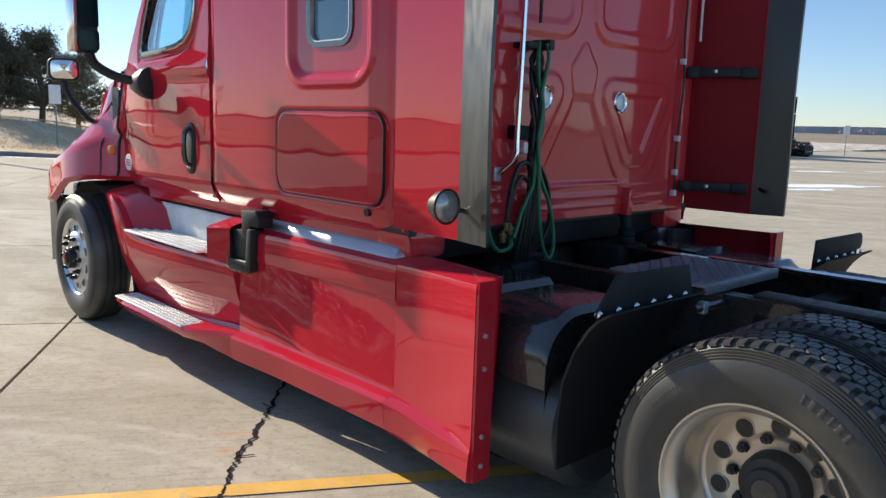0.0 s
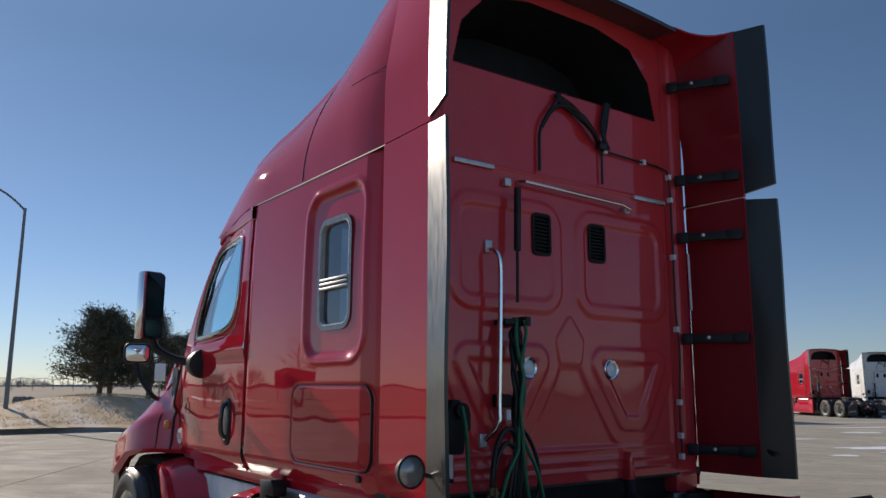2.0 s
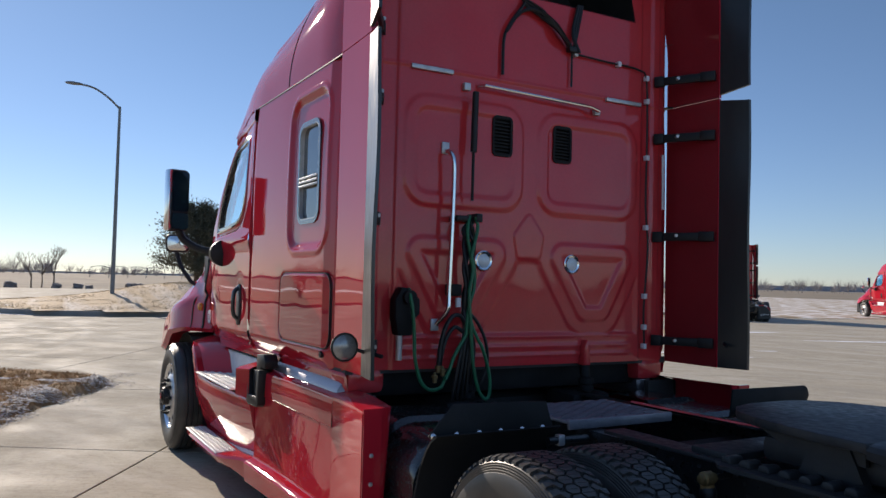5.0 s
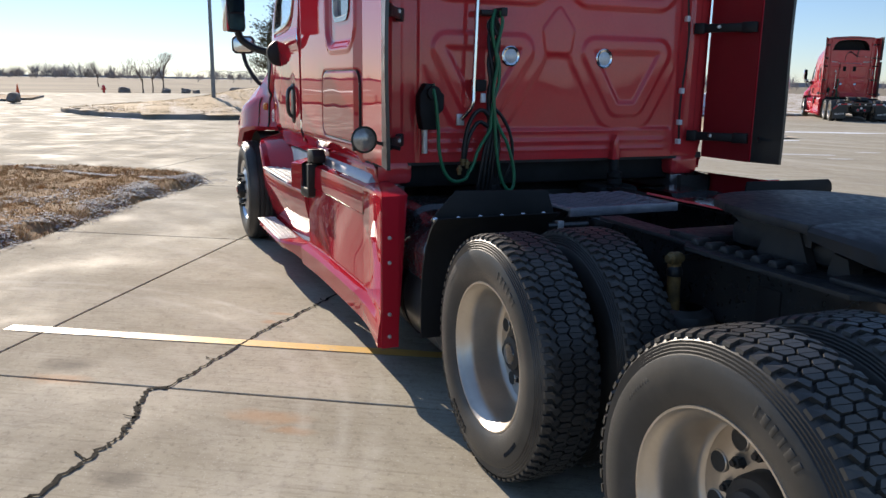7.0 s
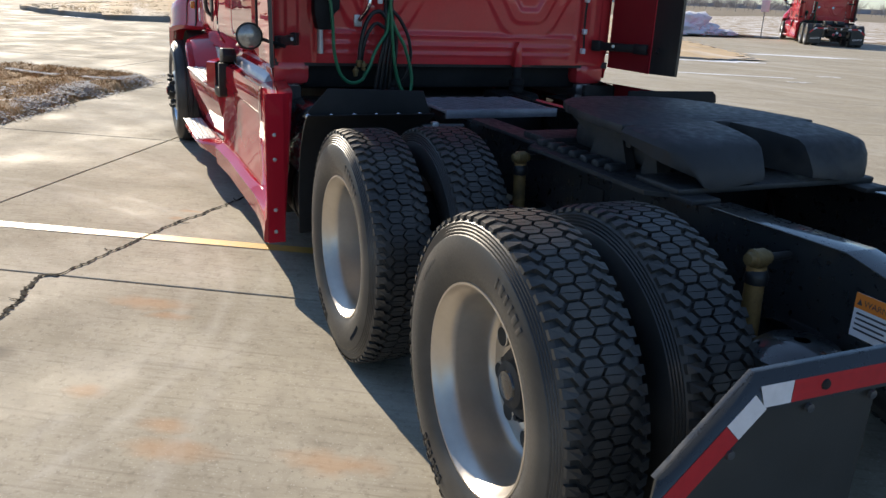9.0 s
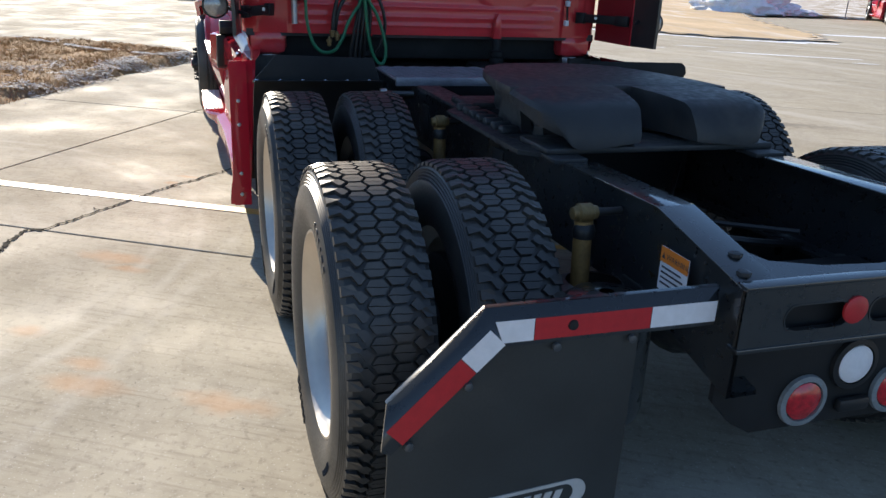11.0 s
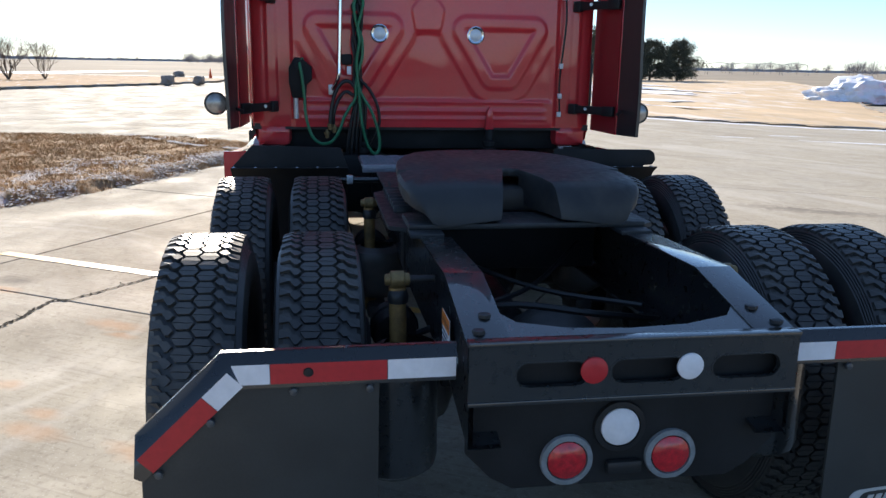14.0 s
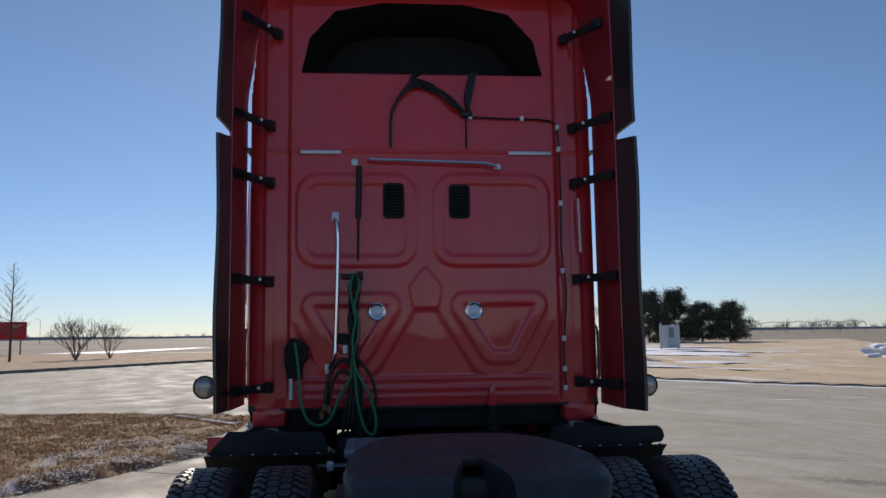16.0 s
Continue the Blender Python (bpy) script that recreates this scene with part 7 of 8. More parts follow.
R_D, W_D = 0.510, 0.258
dual_tyre = None


def lettering_mesh():
    """Raised plain bars round the sidewall."""
    bm = B()
    for a0, cnt in ((0.35, 6), (3.5, 6), (2.2, 9), (5.3, 9)):
        for k in range(cnt):
            a = a0 + k * (0.075 if cnt == 6 else 0.035)
            m = Matrix.Rotation(a, 4, "Y")
            w, h = ((0.005, 0.010, 0.007)[k % 3], 0.016) if cnt == 6 else (0.0035, 0.006)
            box(bm, -w, w, -0.0108, -0.004, 0.405 - h, 0.405 + h, 0.002, m)
    return bm


letter_data = None


def rear_wheel(ax, s, y_out, outer):
    """One wheel of a pair; y_out is the outside face, measured from the middle."""
    global dual_tyre, letter_data
    holder = new("drive_wheel")
    holder.parent = truck
    holder["label"] = "dusty black tyre on an aluminium wheel"
    turn = random.Random(int(ax * 100) + int(y_out * 100) + s).uniform(0, 360)
    holder.matrix_basis = Matrix.Translation((ax, s * y_out, R_D)) @ (Matrix.Identity(4) if s < 0 else Matrix.Rotation(math.pi, 4, "Z"))
    if dual_tyre is None:
        t = part("tyre", tyre_mesh(R_D, W_D, True), RUBBER, holder)
        tv, tf = tread_mesh(R_D, W_D)
        tr = grid_part("tread", tv, tf, RUBBER, t, smooth=False)
        dual_tyre = (t.data, tr.data)
    else:
        t = new("tyre", dual_tyre[0])
        t.parent = holder
        tr = new("tread", dual_tyre[1])
        tr.parent = t
    tr.matrix_basis = Matrix.Rotation(radians(turn), 4, "Y")
    bm = B()
    if outer:
        if letter_data is None:
            lt = part("sidewall_lettering", lettering_mesh(), RUBBER, t)
            lt["kind"] = "stuff"
            letter_data = lt.data
        else:
            lt = new("sidewall_lettering", letter_data)
            lt.parent = t
            lt["kind"] = "stuff"
        lathe(bm, [(0.302, 0.055), (0.316, 0.050), (0.318, 0.022), (0.312, 0.012), (0.305, 0.012), (0.300, 0.022), (0.292, 0.035), (0.276, 0.050), (0.270, 0.085), (0.268, 0.19), (0.262, 0.207), (0.25, 0.215)], (0, 0, 0), "y", 64)
        rim = part("rim", bm, ALU, holder, "dull aluminium rim")
        wheel_disc(holder, 0.215, 0.252, False)
    else:
        lathe(bm, [(0.302, 0.20), (0.316, 0.20), (0.318, 0.22), (0.305, 0.24), (0.29, 0.22), (0.27, 0.19), (0.268, 0.06), (0.29, 0.035), (0.312, 0.02), (0.318, 0.03), (0.302, 0.055)], (0, 0, 0), "y", 48)
        part("rim", bm, ALU, holder)
    return holder


def wheel_disc(holder, depth, rad, front):
    """The wheel disc with hand holes, nuts and hub, in the holder's frame; +y points inwards."""
    n = 72
    bm = B()
    radii = [rad, rad * 0.93, rad * 0.86, rad * 0.80, rad * 0.74, rad * 0.68, rad * 0.62, rad * 0.56, rad * 0.50, rad * 0.3]
    lift = [0.0, 0.0, 0.0, -0.004, -0.01, -0.022, -0.034, -0.036, -0.036, -0.036] if front else [0.0, -0.004, -0.008, -0.010, -0.010, -0.008, 0.004, 0.006, 0.006, 0.006]
    rings = []
    for r, h in zip(radii, lift):
        rings.append([bm.verts.new((r * math.cos(2 * math.pi * i / n), depth + h, r * math.sin(2 * math.pi * i / n))) for i in range(n)])
    hole_r, hole = (rad * 0.77, 0.034) if front else (rad * 0.79, 0.031)
    for a, b in zip(rings, rings[1:]):
        for i in range(n):
            j = (i + 1) % n
            bm.faces.new((a[i], a[j], b[j], b[i]))
    disc = part("wheel_disc", bm, ALU if not front else POLISHED, holder, "aluminium wheel disc")
    for k in range(10):
        a = 2 * math.pi * (k + 0.5) / 10
        c = (hole_r * math.cos(a), depth - (0.014 if not front else 0.012), hole_r * math.sin(a))
        bm = B()
        lathe(bm, [(hole + 0.004, 0.014), (hole + 0.003, 0.001), (hole, -0.002), (hole - 0.002, 0.002)], c, "y", 18)
        part("hole_lip", bm, ALU, disc)
        # Flat dark disc stands in for the shade of an open hole.
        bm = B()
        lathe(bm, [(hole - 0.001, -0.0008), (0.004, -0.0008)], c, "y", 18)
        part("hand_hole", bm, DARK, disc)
    for k in range(10):
        a = 2 * math.pi * k / 10
        rr = rad * (0.60 if not front else 0.55)
        c = (rr * math.cos(a), depth + (0.006 if not front else -0.036), rr * math.sin(a))
        bm = B()
        lathe(bm, [(0.019, 0.0), (0.019, -0.024), (0.012, -0.030), (0.012, -0.05 if front else -0.036), (0.004, -0.05 if front else -0.036)] if front else [(0.022, 0.0), (0.017, -0.006), (0.017, -0.024), (0.010, -0.026), (0.010, -0.036), (0.003, -0.036)], c, "y", 6)
        part("wheel_nut", bm, PLASTIC if front else GREASE, disc)
    bm = B()
    if front:
        lathe(bm, [(0.085, -0.03), (0.083, -0.07), (0.075, -0.085), (0.05, -0.088), (0.048, -0.10), (0.01, -0.104)], (0, depth, 0), "y", 28)
    else:
        lathe(bm, [(0.115, 0.01), (0.110, -0.045), (0.10, -0.06), (0.075, -0.065), (0.07, -0.085), (0.06, -0.09), (0.005, -0.092)], (0, depth, 0), "y", 32)
    part("hub", bm, GREASE if not front else PLASTIC, disc, "dark wheel hub")
    bm = B()
    if not front:
        lathe(bm, [(0.046, -0.091), (0.042, -0.097), (0.025, -0.10), (0.004, -0.101)], (0, depth, 0), "y", 24)
        part("hub_cap", bm, GLOSS_BLACK, disc, "dark oil cap on the hub")
    else:
        lathe(bm, [(0.03, -0.104), (0.028, -0.108), (0.004, -0.109)], (0, depth, 0), "y", 20)
        part("hub_cap", bm, RED_LENS, disc)


for ax in (-0.64, 0.715):
    for s in (-1, 1):
        rear_wheel(ax, s, 1.255, True)
        rear_wheel(ax, s, 0.90, False)
for s in (-1, 1):
    fwheel = new("steer_wheel")
    fwheel.parent = truck
    fwheel["label"] = "black steer tyre on a polished wheel"
    fwheel.matrix_basis = Matrix.Translation((-6.08, s * 1.45, 0.50)) @ (Matrix.Identity(4) if s < 0 else Matrix.Rotation(math.pi, 4, "Z"))
    part("tyre", tyre_mesh(0.50, 0.28, False), RUBBER, fwheel)
    bm = B()
    lathe(bm, [(0.297, 0.06), (0.312, 0.045), (0.312, 0.02), (0.305, 0.010), (0.298, 0.014), (0.290, 0.03), (0.285, 0.05)], (0, 0, 0), "y", 64)
    part("rim", bm, CHROME, fwheel, "polished rim")
    wheel_disc(fwheel, 0.035, 0.288, True)

# more trucks across the lot
red_far = copy_thing(truck, pose(-26.4, 30.7, -0.02, 0, 0, -38))
red_far["label"] = "distant red sleeper-cab tractor parked at the edge of the lot"
red_two = copy_thing(truck, pose(-23.1, 44.1, -0.02, 0, 0, -28))
red_two["label"] = "distant red sleeper-cab tractor standing beside a white one"
white_far = copy_thing(truck, pose(-23.2, 50.5, -0.02, 0, 0, -41))
white_far["label"] = "distant white sleeper-cab tractor with bare chassis"
repaint = {}
for o in white_far.children_recursive:
    if o.type == "MESH" and o.data.materials and o.data.materials[0] in (RED, DUSTY_LIT_RED, INNER_RED):
        if o.data not in repaint:
            me = o.data.copy()
            me.materials[0] = WHITE_PAINT
            repaint[o.data] = me
        o.data = repaint[o.data]
for o in (truck, red_far, red_two, white_far):
    o["group"] = "trucks on the lot"


# ---- lamp post, trees and distance ----
def lamp_post(x, y, z, h):
    t = thing("street_lamp", "tall grey metal lot lamp with one arm", "street lamp", at=pose(x, y, z, 0, 0, 0))
    bm = B()
    cyl(bm, (0, 0, -0.2), (0, 0, 0.22), 0.20, 16)
    box(bm, -0.15, 0.15, -0.15, 0.15, 0.22, 0.25, 0.01)
    part("base", bm, POLE, t, "dark footing")
    bm = B()
    cyl(bm, (0, 0, 0.2), (0, 0, h), 0.10, 12, 0.06)
    part("pole", bm, POLE, t)
    bm = B()
    tube(bm, [(0, 0, h - 0.1), (0, -0.5, h + 0.35), (0, -1.1, h + 0.7), (0, -1.7, h + 0.8)], 0.045, 8, smooth=4)
    part("arm", bm, POLE, t)
    bm = B()
    lathe(bm, [(0.02, -0.35), (0.12, -0.25), (0.15, 0.0), (0.11, 0.3), (0.03, 0.38)], (0, -1.95, h + 0.80), "y", 12)
    for v in bm.verts:
        v.co.z = h + 0.8 + (v.co.z - h - 0.8) * 0.5
    part("lamp_head", bm, POLE, t)


lamp_post(-36.5, 1.48, 0.45, 8.8)
lamp_post(-328, -113.6, -0.1, 9.0)
lamp_post(-321, -132, -0.1, 9.0)


def evergreen(x, y, z, h, w, seed, low=0.16, cone=0.7, rise=0.3):
    t = thing("evergreen_tree", "dark green bushy cedar with an uneven crown", "tree", "evergreens", at=pose(x, y, z))
    rnd = random.Random(seed)
    rng = np.random.default_rng(seed)
    bm = B()
    tube(bm, [(0, 0, -0.3), (rnd.uniform(-.1, .1), rnd.uniform(-.1, .1), h * 0.4), (rnd.uniform(-.2, .2), 0, h * 0.9)], 0.17, 8, 0.03, smooth=3)
    ends = []
    for k in range(46):
        f = (k + 0.5) / 46
        a = k * 2.4 + rnd.uniform(-0.4, 0.4)
        zz = h * (low + (0.94 - low) * f)
        reach = w * 0.5 * (1 - f * 0.88) ** cone * rnd.uniform(0.6, 1.15) * (0.75 if f < 0.12 else 1)
        p1 = Vector((math.cos(a) * reach, math.sin(a) * reach, zz + reach * (rise + rnd.uniform(-0.2, 0.2))))
        tube(bm, [(0, 0, zz), p1], 0.05 * (1 - f) + 0.012, 5, 0.01)
        ends.append((zz, p1))
    part("trunk", bm, BARK, t)
    V = []
    for zz, p1 in ends:
        p0 = np.array((0, 0, zz))
        q = np.array(p1)
        n = 700 if low < 0.1 else 520
        tt = rng.uniform(0.25, 1.08, n) ** 0.8
        c = p0 + (q - p0) * tt[:, None] + rng.normal(0, 0.15 * w / 5, (n, 3)) * (0.5 + tt[:, None])
        d = rng.normal(0, 1, (n, 3)) + (q - p0) * 0.5 + np.array((0, 0, 0.6))
        d /= np.linalg.norm(d, axis=1)[:, None]
        e = np.cross(d, rng.normal(0, 1, (n, 3)))
        e /= np.linalg.norm(e, axis=1)[:, None]
        L = rng.uniform(0.06, 0.17, n)[:, None] * (w / 5)
        V.append(np.stack([c - e * L * 0.22, c + e * L * 0.22, c + d * L], 1).reshape(-1, 3))
    V = np.concatenate(V)
    grid_part("crown", V.tolist(), np.arange(len(V)).reshape(-1, 3).tolist(), NEEDLE, t, smooth=False)


evergreen(-41.1, 6.1, 0.80, 4.7, 5.2, 1, 0.19)
evergreen(-40.5, 8.3, 0.75, 4.5, 4.8, 2, 0.20)
evergreen(-43.9, 7.3, 0.70, 4.7, 4.6, 7, 0.20)
evergreen(-45.5, 11.6, 0.30, 4.4, 4.6, 8, 0.18)
evergreen(-100, 36.5, 0.1, 6.8, 8.2, 3, 0.05, 0.70, 0.06)
evergreen(-101, 40.6, 0.1, 7.1, 8.2, 4, 0.05, 0.78, 0.06)
evergreen(-98, 43.0, 0.1, 5.2, 6.4, 5, 0.05, 0.6, 0.06)
evergreen(-97, 46.4, 0.1, 5.1, 6.9, 6, 0.05, 0.65, 0.08)


def grow(bm, p, d, length, r, depth, rnd, spread):
    q = p + d * length
    mid = p + d * length * 0.5 + Vector((rnd.uniform(-1, 1), rnd.uniform(-1, 1), 0)) * length * 0.06
    tube(bm, [p, mid, q], r, 5 if depth > 1 else 4, r * 0.62)
    if depth == 0:
        return
    for k in range(rnd.choice((2, 3, 3))):
        a = Vector((rnd.uniform(-1, 1), rnd.uniform(-1, 1), rnd.uniform(-0.2, 0.9))).normalized()
        grow(bm, q if k else mid.lerp(q, 0.6), (d + a * spread).normalized(), length * rnd.uniform(0.6, 0.8), r * 0.6, depth - 1, rnd, spread)


def bare_tree(x, y, z, h, seed, stems=1, name="bare_tree", label="small leafless tree with fine bare branches", cat="tree"):
    t = thing(name, label, cat, "bare trees", at=pose(x, y, z))
    rnd = random.Random(seed)
    bm = B()
    for k in range(stems):
        a = 2 * math.pi * k / max(1, stems) + rnd.random()
        d = Vector((math.cos(a) * 0.5, math.sin(a) * 0.5, 1)).normalized() if stems > 1 else Vector((0, 0, 1))
        grow(bm, Vector((0, 0, -0.1)), d, h * (0.33 if stems == 1 else 0.30), h * (0.020 if stems == 1 else 0.010), 5, rnd, 0.62)
    part("branch_work", bm, TWIG, t)


def young_tree(x, y, z, h, seed):
    """A straight leader with many rising side branches and fine twigs."""
    t = thing("bare_tree", "young leafless tree with a straight trunk and fine twigs", "tree", "bare trees", at=pose(x, y, z))
    rnd = random.Random(seed)
    bm = B()
    tube(bm, [(0, 0, -0.1), (0.03, 0.02, h * 0.5), (0.0, 0.05, h)], h * 0.014, 7, h * 0.002, smooth=3)
    part("trunk", bm, BARK, t)
    bm = B()
    for k in range(44):
        f = 0.22 + 0.76 * k / 44
        a = k * 2.4 + rnd.uniform(-0.4, 0.4)
        L = h * 0.36 * (1.05 - f) ** 0.7 * rnd.uniform(0.7, 1.15)
        d = Vector((math.cos(a), math.sin(a), rnd.uniform(0.55, 1.0))).normalized()
        p = Vector((0.02, 0.03, h * f))
        q = p + d * L * 0.55
        e = q + (d + Vector((0, 0, 0.35))).normalized() * L * 0.45
        tube(bm, [p, q, e], h * 0.0042 * (1.1 - f), 4, 0.004)
        for m in range(7):
            b = p.lerp(q, 0.3 + 0.1 * m) if m < 4 else q.lerp(e, 0.2 * (m - 3))
            dd = (d + Vector((rnd.uniform(-1, 1), rnd.uniform(-1, 1), rnd.uniform(-0.1, 0.8))) * 0.7).normalized()
            tube(bm, [b, b + dd * L * rnd.uniform(0.18, 0.36)], 0.011, 3, 0.002)
    part("branch_work", bm, TWIG, t)


young_tree(-51.7, -24.5, 0.15, 6.6, 1)
bare_tree(-55.4, -21.6, 0.15, 3.7, 2, 11, "bare_shrub", "leafless many-stemmed shrub on the verge", "shrub")
bare_tree(-58.4, -20.2, 0.15, 3.2, 3, 8, "bare_shrub", "leafless many-stemmed shrub on the verge", "shrub")
bare_tree(-92, -0.2, -0.1, 4.6, 4)
bare_tree(-95, 0.9, -0.1, 4.4, 5)
bare_tree(-93, 2.0, -0.1, 5.2, 6)
bare_tree(-110, -40, -0.1, 4.0, 7)
bare_tree(-150, -6, -0.1, 5.0, 8)


def boulder(x, y, z, r, seed):
    bm = B()
    bmesh.ops.create_icosphere(bm, subdivisions=3, radius=1)
    r *= 0.72
    for v in bm.verts:
        big = max(abs(v.co.x), abs(v.co.y), abs(v.co.z))
        v.co = v.co.lerp(v.co / big, 0.55)
        n = noise.noise(v.co * 1.3 + Vector((seed, 0, 0))) * 0.35 + noise.noise(v.co * 3.1 + Vector((0, seed, 0))) * 0.15
        v.co = Vector((v.co.x * r * 1.2, v.co.y * r, v.co.z * r * 0.8)) * (1 + n)
    ob = part("boulder", bm, STONE, None, sharp=25)
    ob.matrix_basis = pose(x, y, z + r * 0.5)
    tagged(ob, "rough grey-brown landscaping boulder", "boulder", "boulders")


for i, (x, y, r) in enumerate([(-88, -2.2, 0.75), (-88, 2.0, 0.6), (-88, 4.0, 0.65), (-86, 4.9, 0.5), (-50, -10.2, 0.55), (-51, -8.4, 0.5), (-88, 9.2, 0.8), (-89, 10.3, 0.7), (-80, -14.4, 0.7)]):
    boulder(x, y, 0.15 if x > -60 else -0.1, r, i)
t = thing("fire_hydrant", "small red fire hydrant at the edge of the lot", "hydrant", at=pose(-86, -4.1, -0.1))
bm = B()
lathe(bm, [(0.20, 0.0), (0.20, 0.06), (0.13, 0.08), (0.13, 0.62), (0.17, 0.64), (0.17, 0.70), (0.12, 0.82), (0.05, 0.88), (0.01, 0.9)], (0, 0, 0), "z", 16)
part("barrel", bm, RED_LENS, t)
bm = B()
cyl(bm, (0, -0.24, 0.5), (0, 0.24, 0.5), 0.08, 12)
part("outlet", bm, RED_LENS, t)
for x, y in ((-74, -10.6),):
    t = thing("traffic_cone", "faded orange plastic traffic cone", "cone", "cones", at=pose(x, y, 0.0 if x > -75 else -0.1))
    bm = B()
    box(bm, -0.2, 0.2, -0.2, 0.2, 0.0, 0.04, 0.01)
    part("foot", bm, PLASTIC, t)
    bm = B()
    lathe(bm, [(0.17, 0.04), (0.03, 0.9), (0.015, 0.9)], (0, 0, 0), "z", 16)
    part("body", bm, CONE, t)

# utility cabinet
t = thing("utility_cabinet", "pale grey metal utility cabinet on posts", "cabinet", at=pose(-60, 24, 0.15, 0, 0, 20))
bm = B()
box(bm, -0.5, 0.5, -0.75, 0.55, 0.05, 1.9, 0.03)
part("body", bm, CABINET, t)
for y in (-1.0, 0.75):
    bm = B()
    cyl(bm, (0, y, -0.1), (0, y, 2.1), 0.07, 8)
    part("post", bm, CABINET, t)
bm = B()
box(bm, 0.50, 0.53, -0.6, -0.1, 0.9, 1.7, 0.01)
part("door", bm, POLE, t)

# red sign board
t = thing("sign_board", "large dark red board on two posts", "sign", at=pose(-77.1, -35.6, -0.1, 0, 0, 22))
bm = B()
box(bm, -0.1, 0.1, -2.6, 1.3, 1.75, 3.45, 0.02)
part("board", bm, RED_TAPE, t)
bm = B()
for k in range(3):
    box(bm, 0.10, 0.11, 0.1, 0.9 - 0.2 * k, 3.1 - 0.1 * k, 3.14 - 0.1 * k)
part("print_bars", bm, LABEL, t)
for y in (-2.0, 0.8):
    bm = B()
    cyl(bm, (0, y, 0), (0, y, 1.8), 0.08, 8)
    part("post", bm, POLE, t)


def notice(x, y, z, h, label):
    t = thing("notice_sign", label, "sign", "notice signs", at=pose(x, y, z, 0, 0, -40))
    bm = B()
    cyl(bm, (0, 0, -0.1), (0, 0, h), 0.03, 8)
    part("post", bm, POLE, t)
    bm = B()
    box(bm, 0.02, 0.04, -0.22, 0.22, h - 0.7, h, 0.005)
    part("panel", bm, LABEL, t)


notice(-21.7, 57.0, -0.02, 2.2, "pale notice sign on a thin post")
notice(-33.1, 32.9, -0.02, 2.1, "pale notice sign on a thin post")
notice(-31.4, 6.2, 0.16, 2.4, "white notice sign on a dark post by the kerb")


def snow_pile(pts, seed):
    bm = B()
    rnd = random.Random(seed)
    for x, y, r, h in pts:
        m = bmesh.ops.create_icosphere(bm, subdivisions=4, radius=1)
        for v in m["verts"]:
            n = noise.noise(v.co * 2.2 + Vector((x, y, 0))) * 0.35 + noise.noise(v.co * 6 + Vector((y, x, 3))) * 0.16
            v.co = Vector((x + v.co.x * r * (1 + n), y + v.co.y * r * (1 + n), 0.05 + max(-0.1, v.co.z * h * (1 + n))))
    ob = part("snow_pile", bm, SNOW, None, sharp=20)
    tagged(ob, "heap of dirty ploughed snow", "snow pile", "", "stuff")


snow_pile([(-37, 27.4, 1.5, 0.75), (-36.6, 29.0, 2.2, 1.3), (-35.9, 30.6, 1.3, 0.6), (-35.2, 31.7, 1.0, 0.25)], 1)


# irrigation frames standing in the fields
def irrigation(az0, az1, dist, towers):
    t = thing("irrigation_frame", "long thin irrigation frame on wheeled towers in the field", "irrigation frame", "irrigation frames", at=pose(-math.cos(radians(az0)) * dist, math.sin(radians(az0)) * dist, -0.1))
    o = Vector((-math.cos(radians(az0)) * dist, math.sin(radians(az0)) * dist, 0))
    e = Vector((-math.cos(radians(az1)) * dist, math.sin(radians(az1)) * dist, 0)) - o
    for k in range(towers + 1):
        p = e * (k / towers)
        bm = B()
        cyl(bm, (p.x - 1.2, p.y, 0), (p.x, p.y, 3.9), 0.07, 5)
        cyl(bm, (p.x + 1.2, p.y, 0), (p.x, p.y, 3.9), 0.07, 5)
        part("tower", bm, POLE, t)
        if k < towers:
            q = e * ((k + 1) / towers)
            bm = B()
            tube(bm, [(p.x, p.y, 3.9), ((p.x + q.x) / 2, (p.y + q.y) / 2, 4.5), (q.x, q.y, 3.9)], 0.10, 5, smooth=4)
            part("span", bm, POLE, t)


irrigation(4.6, 10.5, 330, 5)
irrigation(22.5, 33.5, 330, 7)


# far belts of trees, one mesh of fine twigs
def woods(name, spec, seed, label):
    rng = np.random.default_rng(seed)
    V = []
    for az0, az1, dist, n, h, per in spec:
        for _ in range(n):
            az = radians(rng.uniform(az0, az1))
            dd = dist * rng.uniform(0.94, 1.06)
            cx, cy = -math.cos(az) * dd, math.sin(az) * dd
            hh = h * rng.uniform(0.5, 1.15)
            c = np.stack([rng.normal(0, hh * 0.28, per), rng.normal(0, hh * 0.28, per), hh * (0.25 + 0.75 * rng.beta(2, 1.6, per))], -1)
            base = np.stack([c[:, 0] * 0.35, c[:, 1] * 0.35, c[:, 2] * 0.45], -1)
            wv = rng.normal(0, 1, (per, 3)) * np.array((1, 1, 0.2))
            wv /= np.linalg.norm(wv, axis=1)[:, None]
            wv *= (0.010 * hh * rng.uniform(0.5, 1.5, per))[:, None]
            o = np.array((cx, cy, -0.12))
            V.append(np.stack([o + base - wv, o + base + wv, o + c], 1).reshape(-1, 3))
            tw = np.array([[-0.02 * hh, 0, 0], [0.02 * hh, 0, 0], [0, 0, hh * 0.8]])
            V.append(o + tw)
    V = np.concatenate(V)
    ob = grid_part(name, V.tolist(), np.arange(len(V)).reshape(-1, 3).tolist(), HAZY_WOOD, smooth=False)
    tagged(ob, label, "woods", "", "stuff")


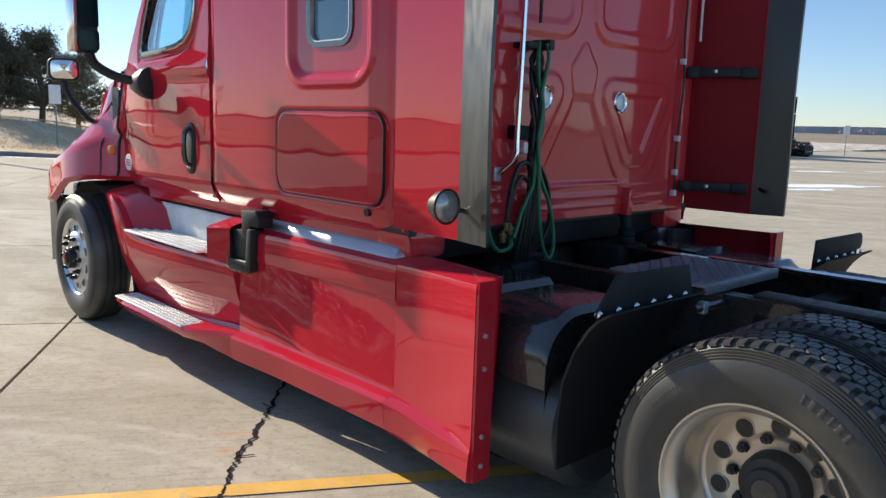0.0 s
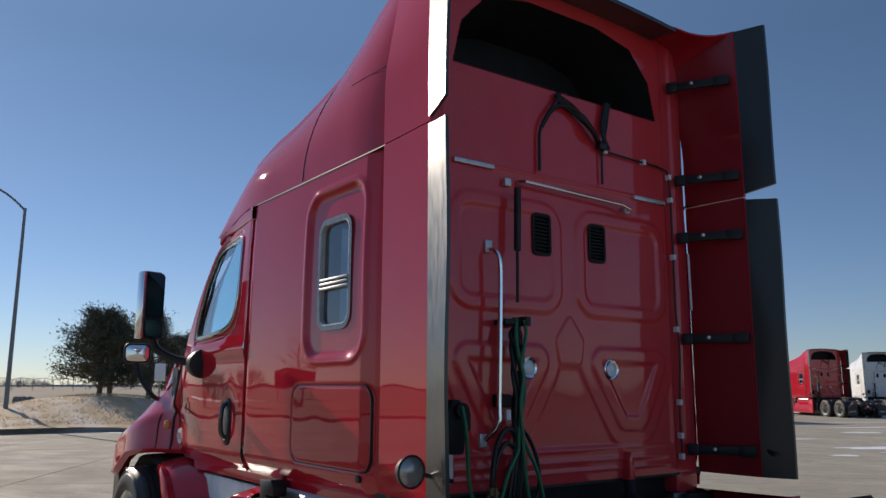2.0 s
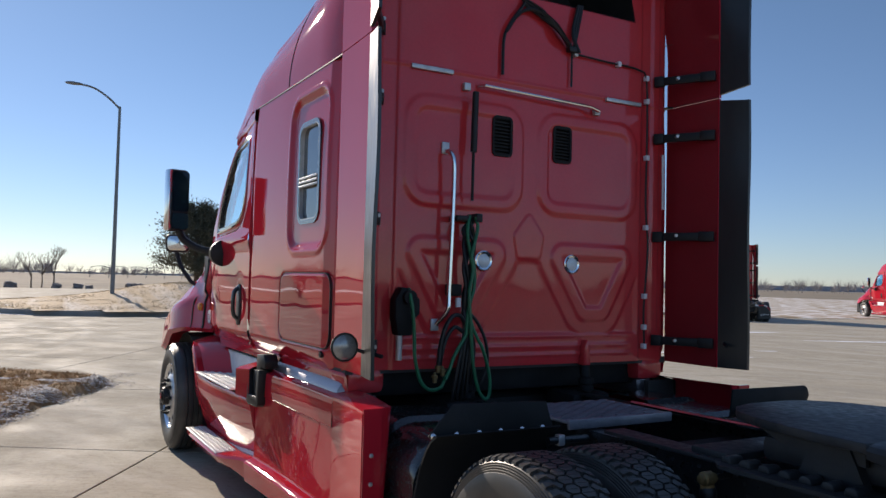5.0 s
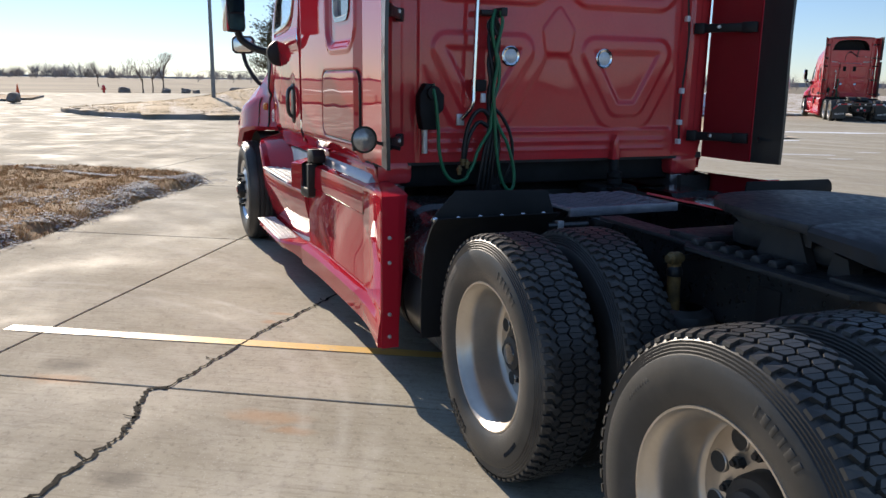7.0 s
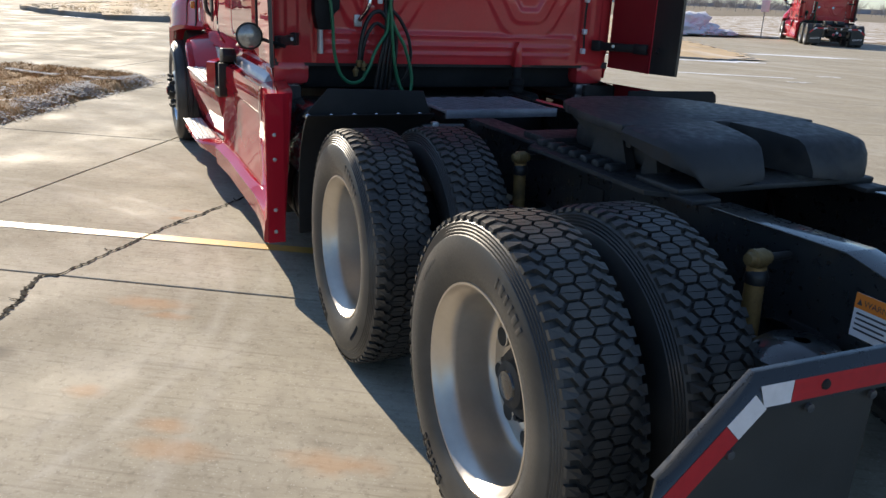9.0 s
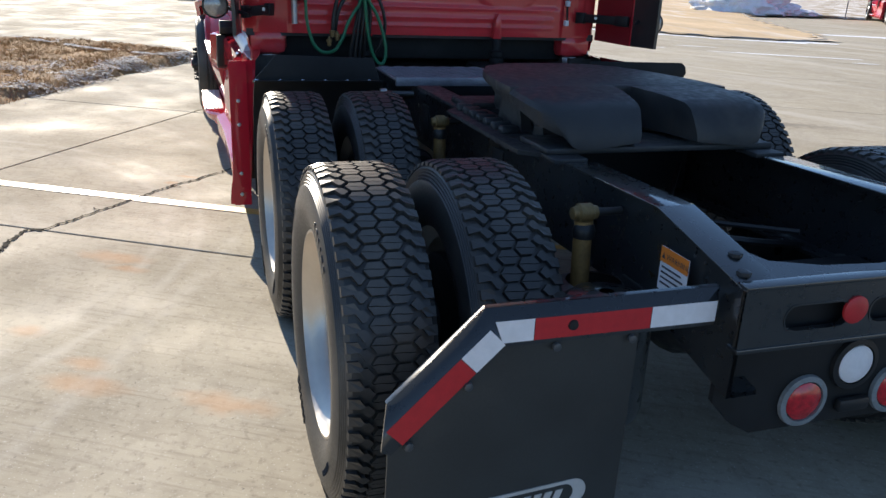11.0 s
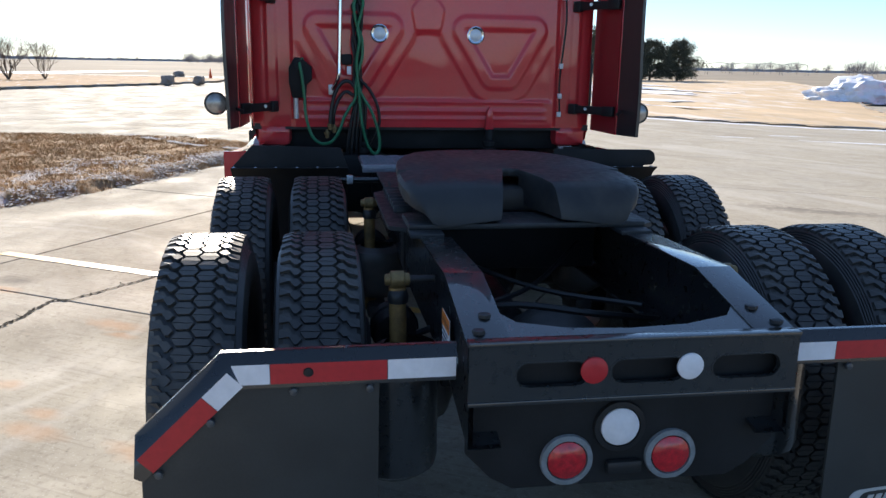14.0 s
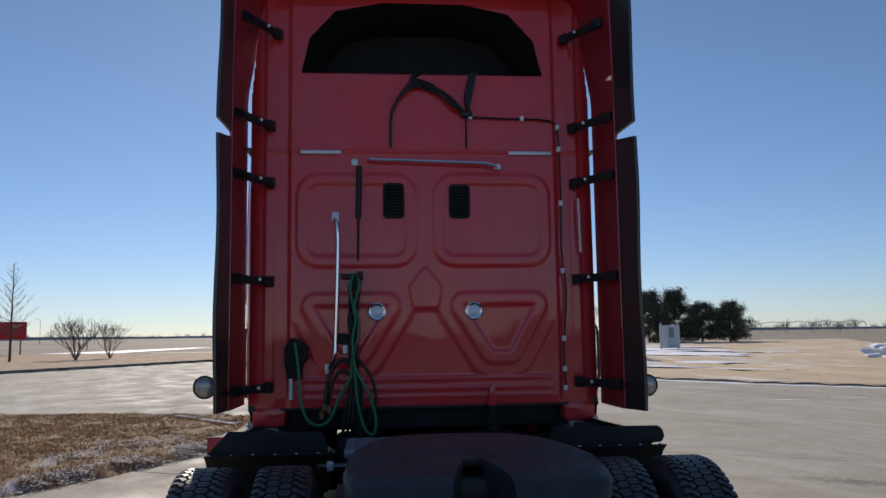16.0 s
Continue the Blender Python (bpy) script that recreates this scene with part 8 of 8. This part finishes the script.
woods("far_woods", [(-9, 3, 430, 60, 9.5, 90), (-9, 3, 440, 50, 5, 60), (3, 9, 450, 30, 7, 80), (-30, -8, 900, 90, 8, 40), (9, 24, 700, 60, 7, 50), (24, 60, 480, 150, 8.5, 60), (36, 46, 330, 25, 7, 60), (55, 120, 800, 160, 9, 40), (-120, -30, 800, 160, 9, 40), (-180, -120, 500, 90, 10, 40), (120, 180, 500, 90, 10, 40)], 9, "distant belts of leafless trees, paled to a hazy grey-brown")
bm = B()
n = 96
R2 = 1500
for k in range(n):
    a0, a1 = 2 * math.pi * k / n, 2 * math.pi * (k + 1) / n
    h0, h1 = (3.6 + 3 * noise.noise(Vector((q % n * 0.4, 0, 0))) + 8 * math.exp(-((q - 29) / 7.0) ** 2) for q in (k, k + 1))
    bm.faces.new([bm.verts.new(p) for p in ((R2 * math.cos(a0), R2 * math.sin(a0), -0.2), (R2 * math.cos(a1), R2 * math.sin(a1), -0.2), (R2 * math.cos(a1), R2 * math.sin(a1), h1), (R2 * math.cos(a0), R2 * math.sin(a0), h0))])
tagged(part("backdrop", bm, HAZY_RIDGE), "thin line of woods on the horizon, tinted haze blue", "backdrop", "", "structure")

# ---- the slabs of the lot ----
LA, LB, SA, SB, HALF = -4.393, 0.505, 4.1, 3.83, 0.008


def clip(poly, axis, value, sign):
    """Cuts a convex outline to one side of a line x or y = value."""
    out = []
    for p, q in zip(poly, poly[1:] + poly[:1]):
        dp, dq = sign * (p[axis] - value), sign * (q[axis] - value)
        if dp <= 0:
            out.append(p)
        if (dp < 0 < dq) or (dq < 0 < dp):
            f = dp / (dp - dq)
            out.append((p[0] + (q[0] - p[0]) * f, p[1] + (q[1] - p[1]) * f))
    return out


def slab_outline(a0, a1, b0, b1, near):
    """Corners of one slab in plan, with slightly uneven edges close by."""
    ring_pts = [(a0 + HALF, b0 + HALF), (a1 - HALF, b0 + HALF), (a1 - HALF, b1 - HALF), (a0 + HALF, b1 - HALF)]
    out = []
    for p, q in zip(ring_pts, ring_pts[1:] + ring_pts[:1]):
        cuts = 14 if near else 1
        for k in range(cuts):
            u, v = p[0] + (q[0] - p[0]) * k / cuts, p[1] + (q[1] - p[1]) * k / cuts
            if near and k:
                du = 0.004 * noise.noise(Vector((u * 1.7, round(v) * 3.1, 4.0))) + 0.002 * noise.noise(Vector((u * 9, v * 9, 1.0)))
                u, v = (u, v + du) if abs(q[0] - p[0]) > 1 else (u + du, v)
            out.append((A_DIR.x * u + B_DIR.x * v, A_DIR.y * u + B_DIR.y * v))
    return out


far_v, far_f = [], []
for i in range(-26, 27):
    for j in range(-27, 31):
        a0, b0 = LA + SA * i, LB + SB * j
        a1, b1 = a0 + SA, b0 + SB
        if j >= 1 and i > 0:
            continue
        if j >= 1 and i == 0:
            a1 = 112.0
        near = -18 < a0 < 18 and -15 < b0 < 12 and a1 < 100
        whole = slab_outline(a0, a1, b0, b1, near)
        for x0, x1, y0, y1 in ((-86, 70, -70, 24), (-31, 70, 24, 75)):
            poly = whole
            for axis, value, sign in ((0, x0, -1), (0, x1, 1), (1, y0, -1), (1, y1, 1)):
                poly = clip(poly, axis, value, sign) if poly else poly
            if len(poly) < 3:
                continue
            cx, cy = sum(p[0] for p in poly) / len(poly), sum(p[1] for p in poly) / len(poly)
            m = len(poly)
            rows = [(poly, -0.05), (poly, -0.004), ([(x + (cx - x) / math.hypot(cx - x, cy - y) * 0.005, y + (cy - y) / math.hypot(cx - x, cy - y) * 0.005) for x, y in poly], 0.0)]
            verts = [(x, y, z) for pts, z in rows for x, y in pts]
            faces = [tuple(range(2 * m, 3 * m))] + [(r * m + k, r * m + (k + 1) % m, (r + 1) * m + (k + 1) % m, (r + 1) * m + k) for r in (0, 1) for k in range(m)]
            if near:
                grid_part("slab", verts, faces, CONCRETE, pavement, smooth=False)
            else:
                base = len(far_v)
                far_v += verts
                far_f += [tuple(base + q for q in f) for f in faces]
grid_part("far_slabs", far_v, far_f, CONCRETE, pavement, "concrete slabs further off", smooth=False)["kind"] = "stuff"
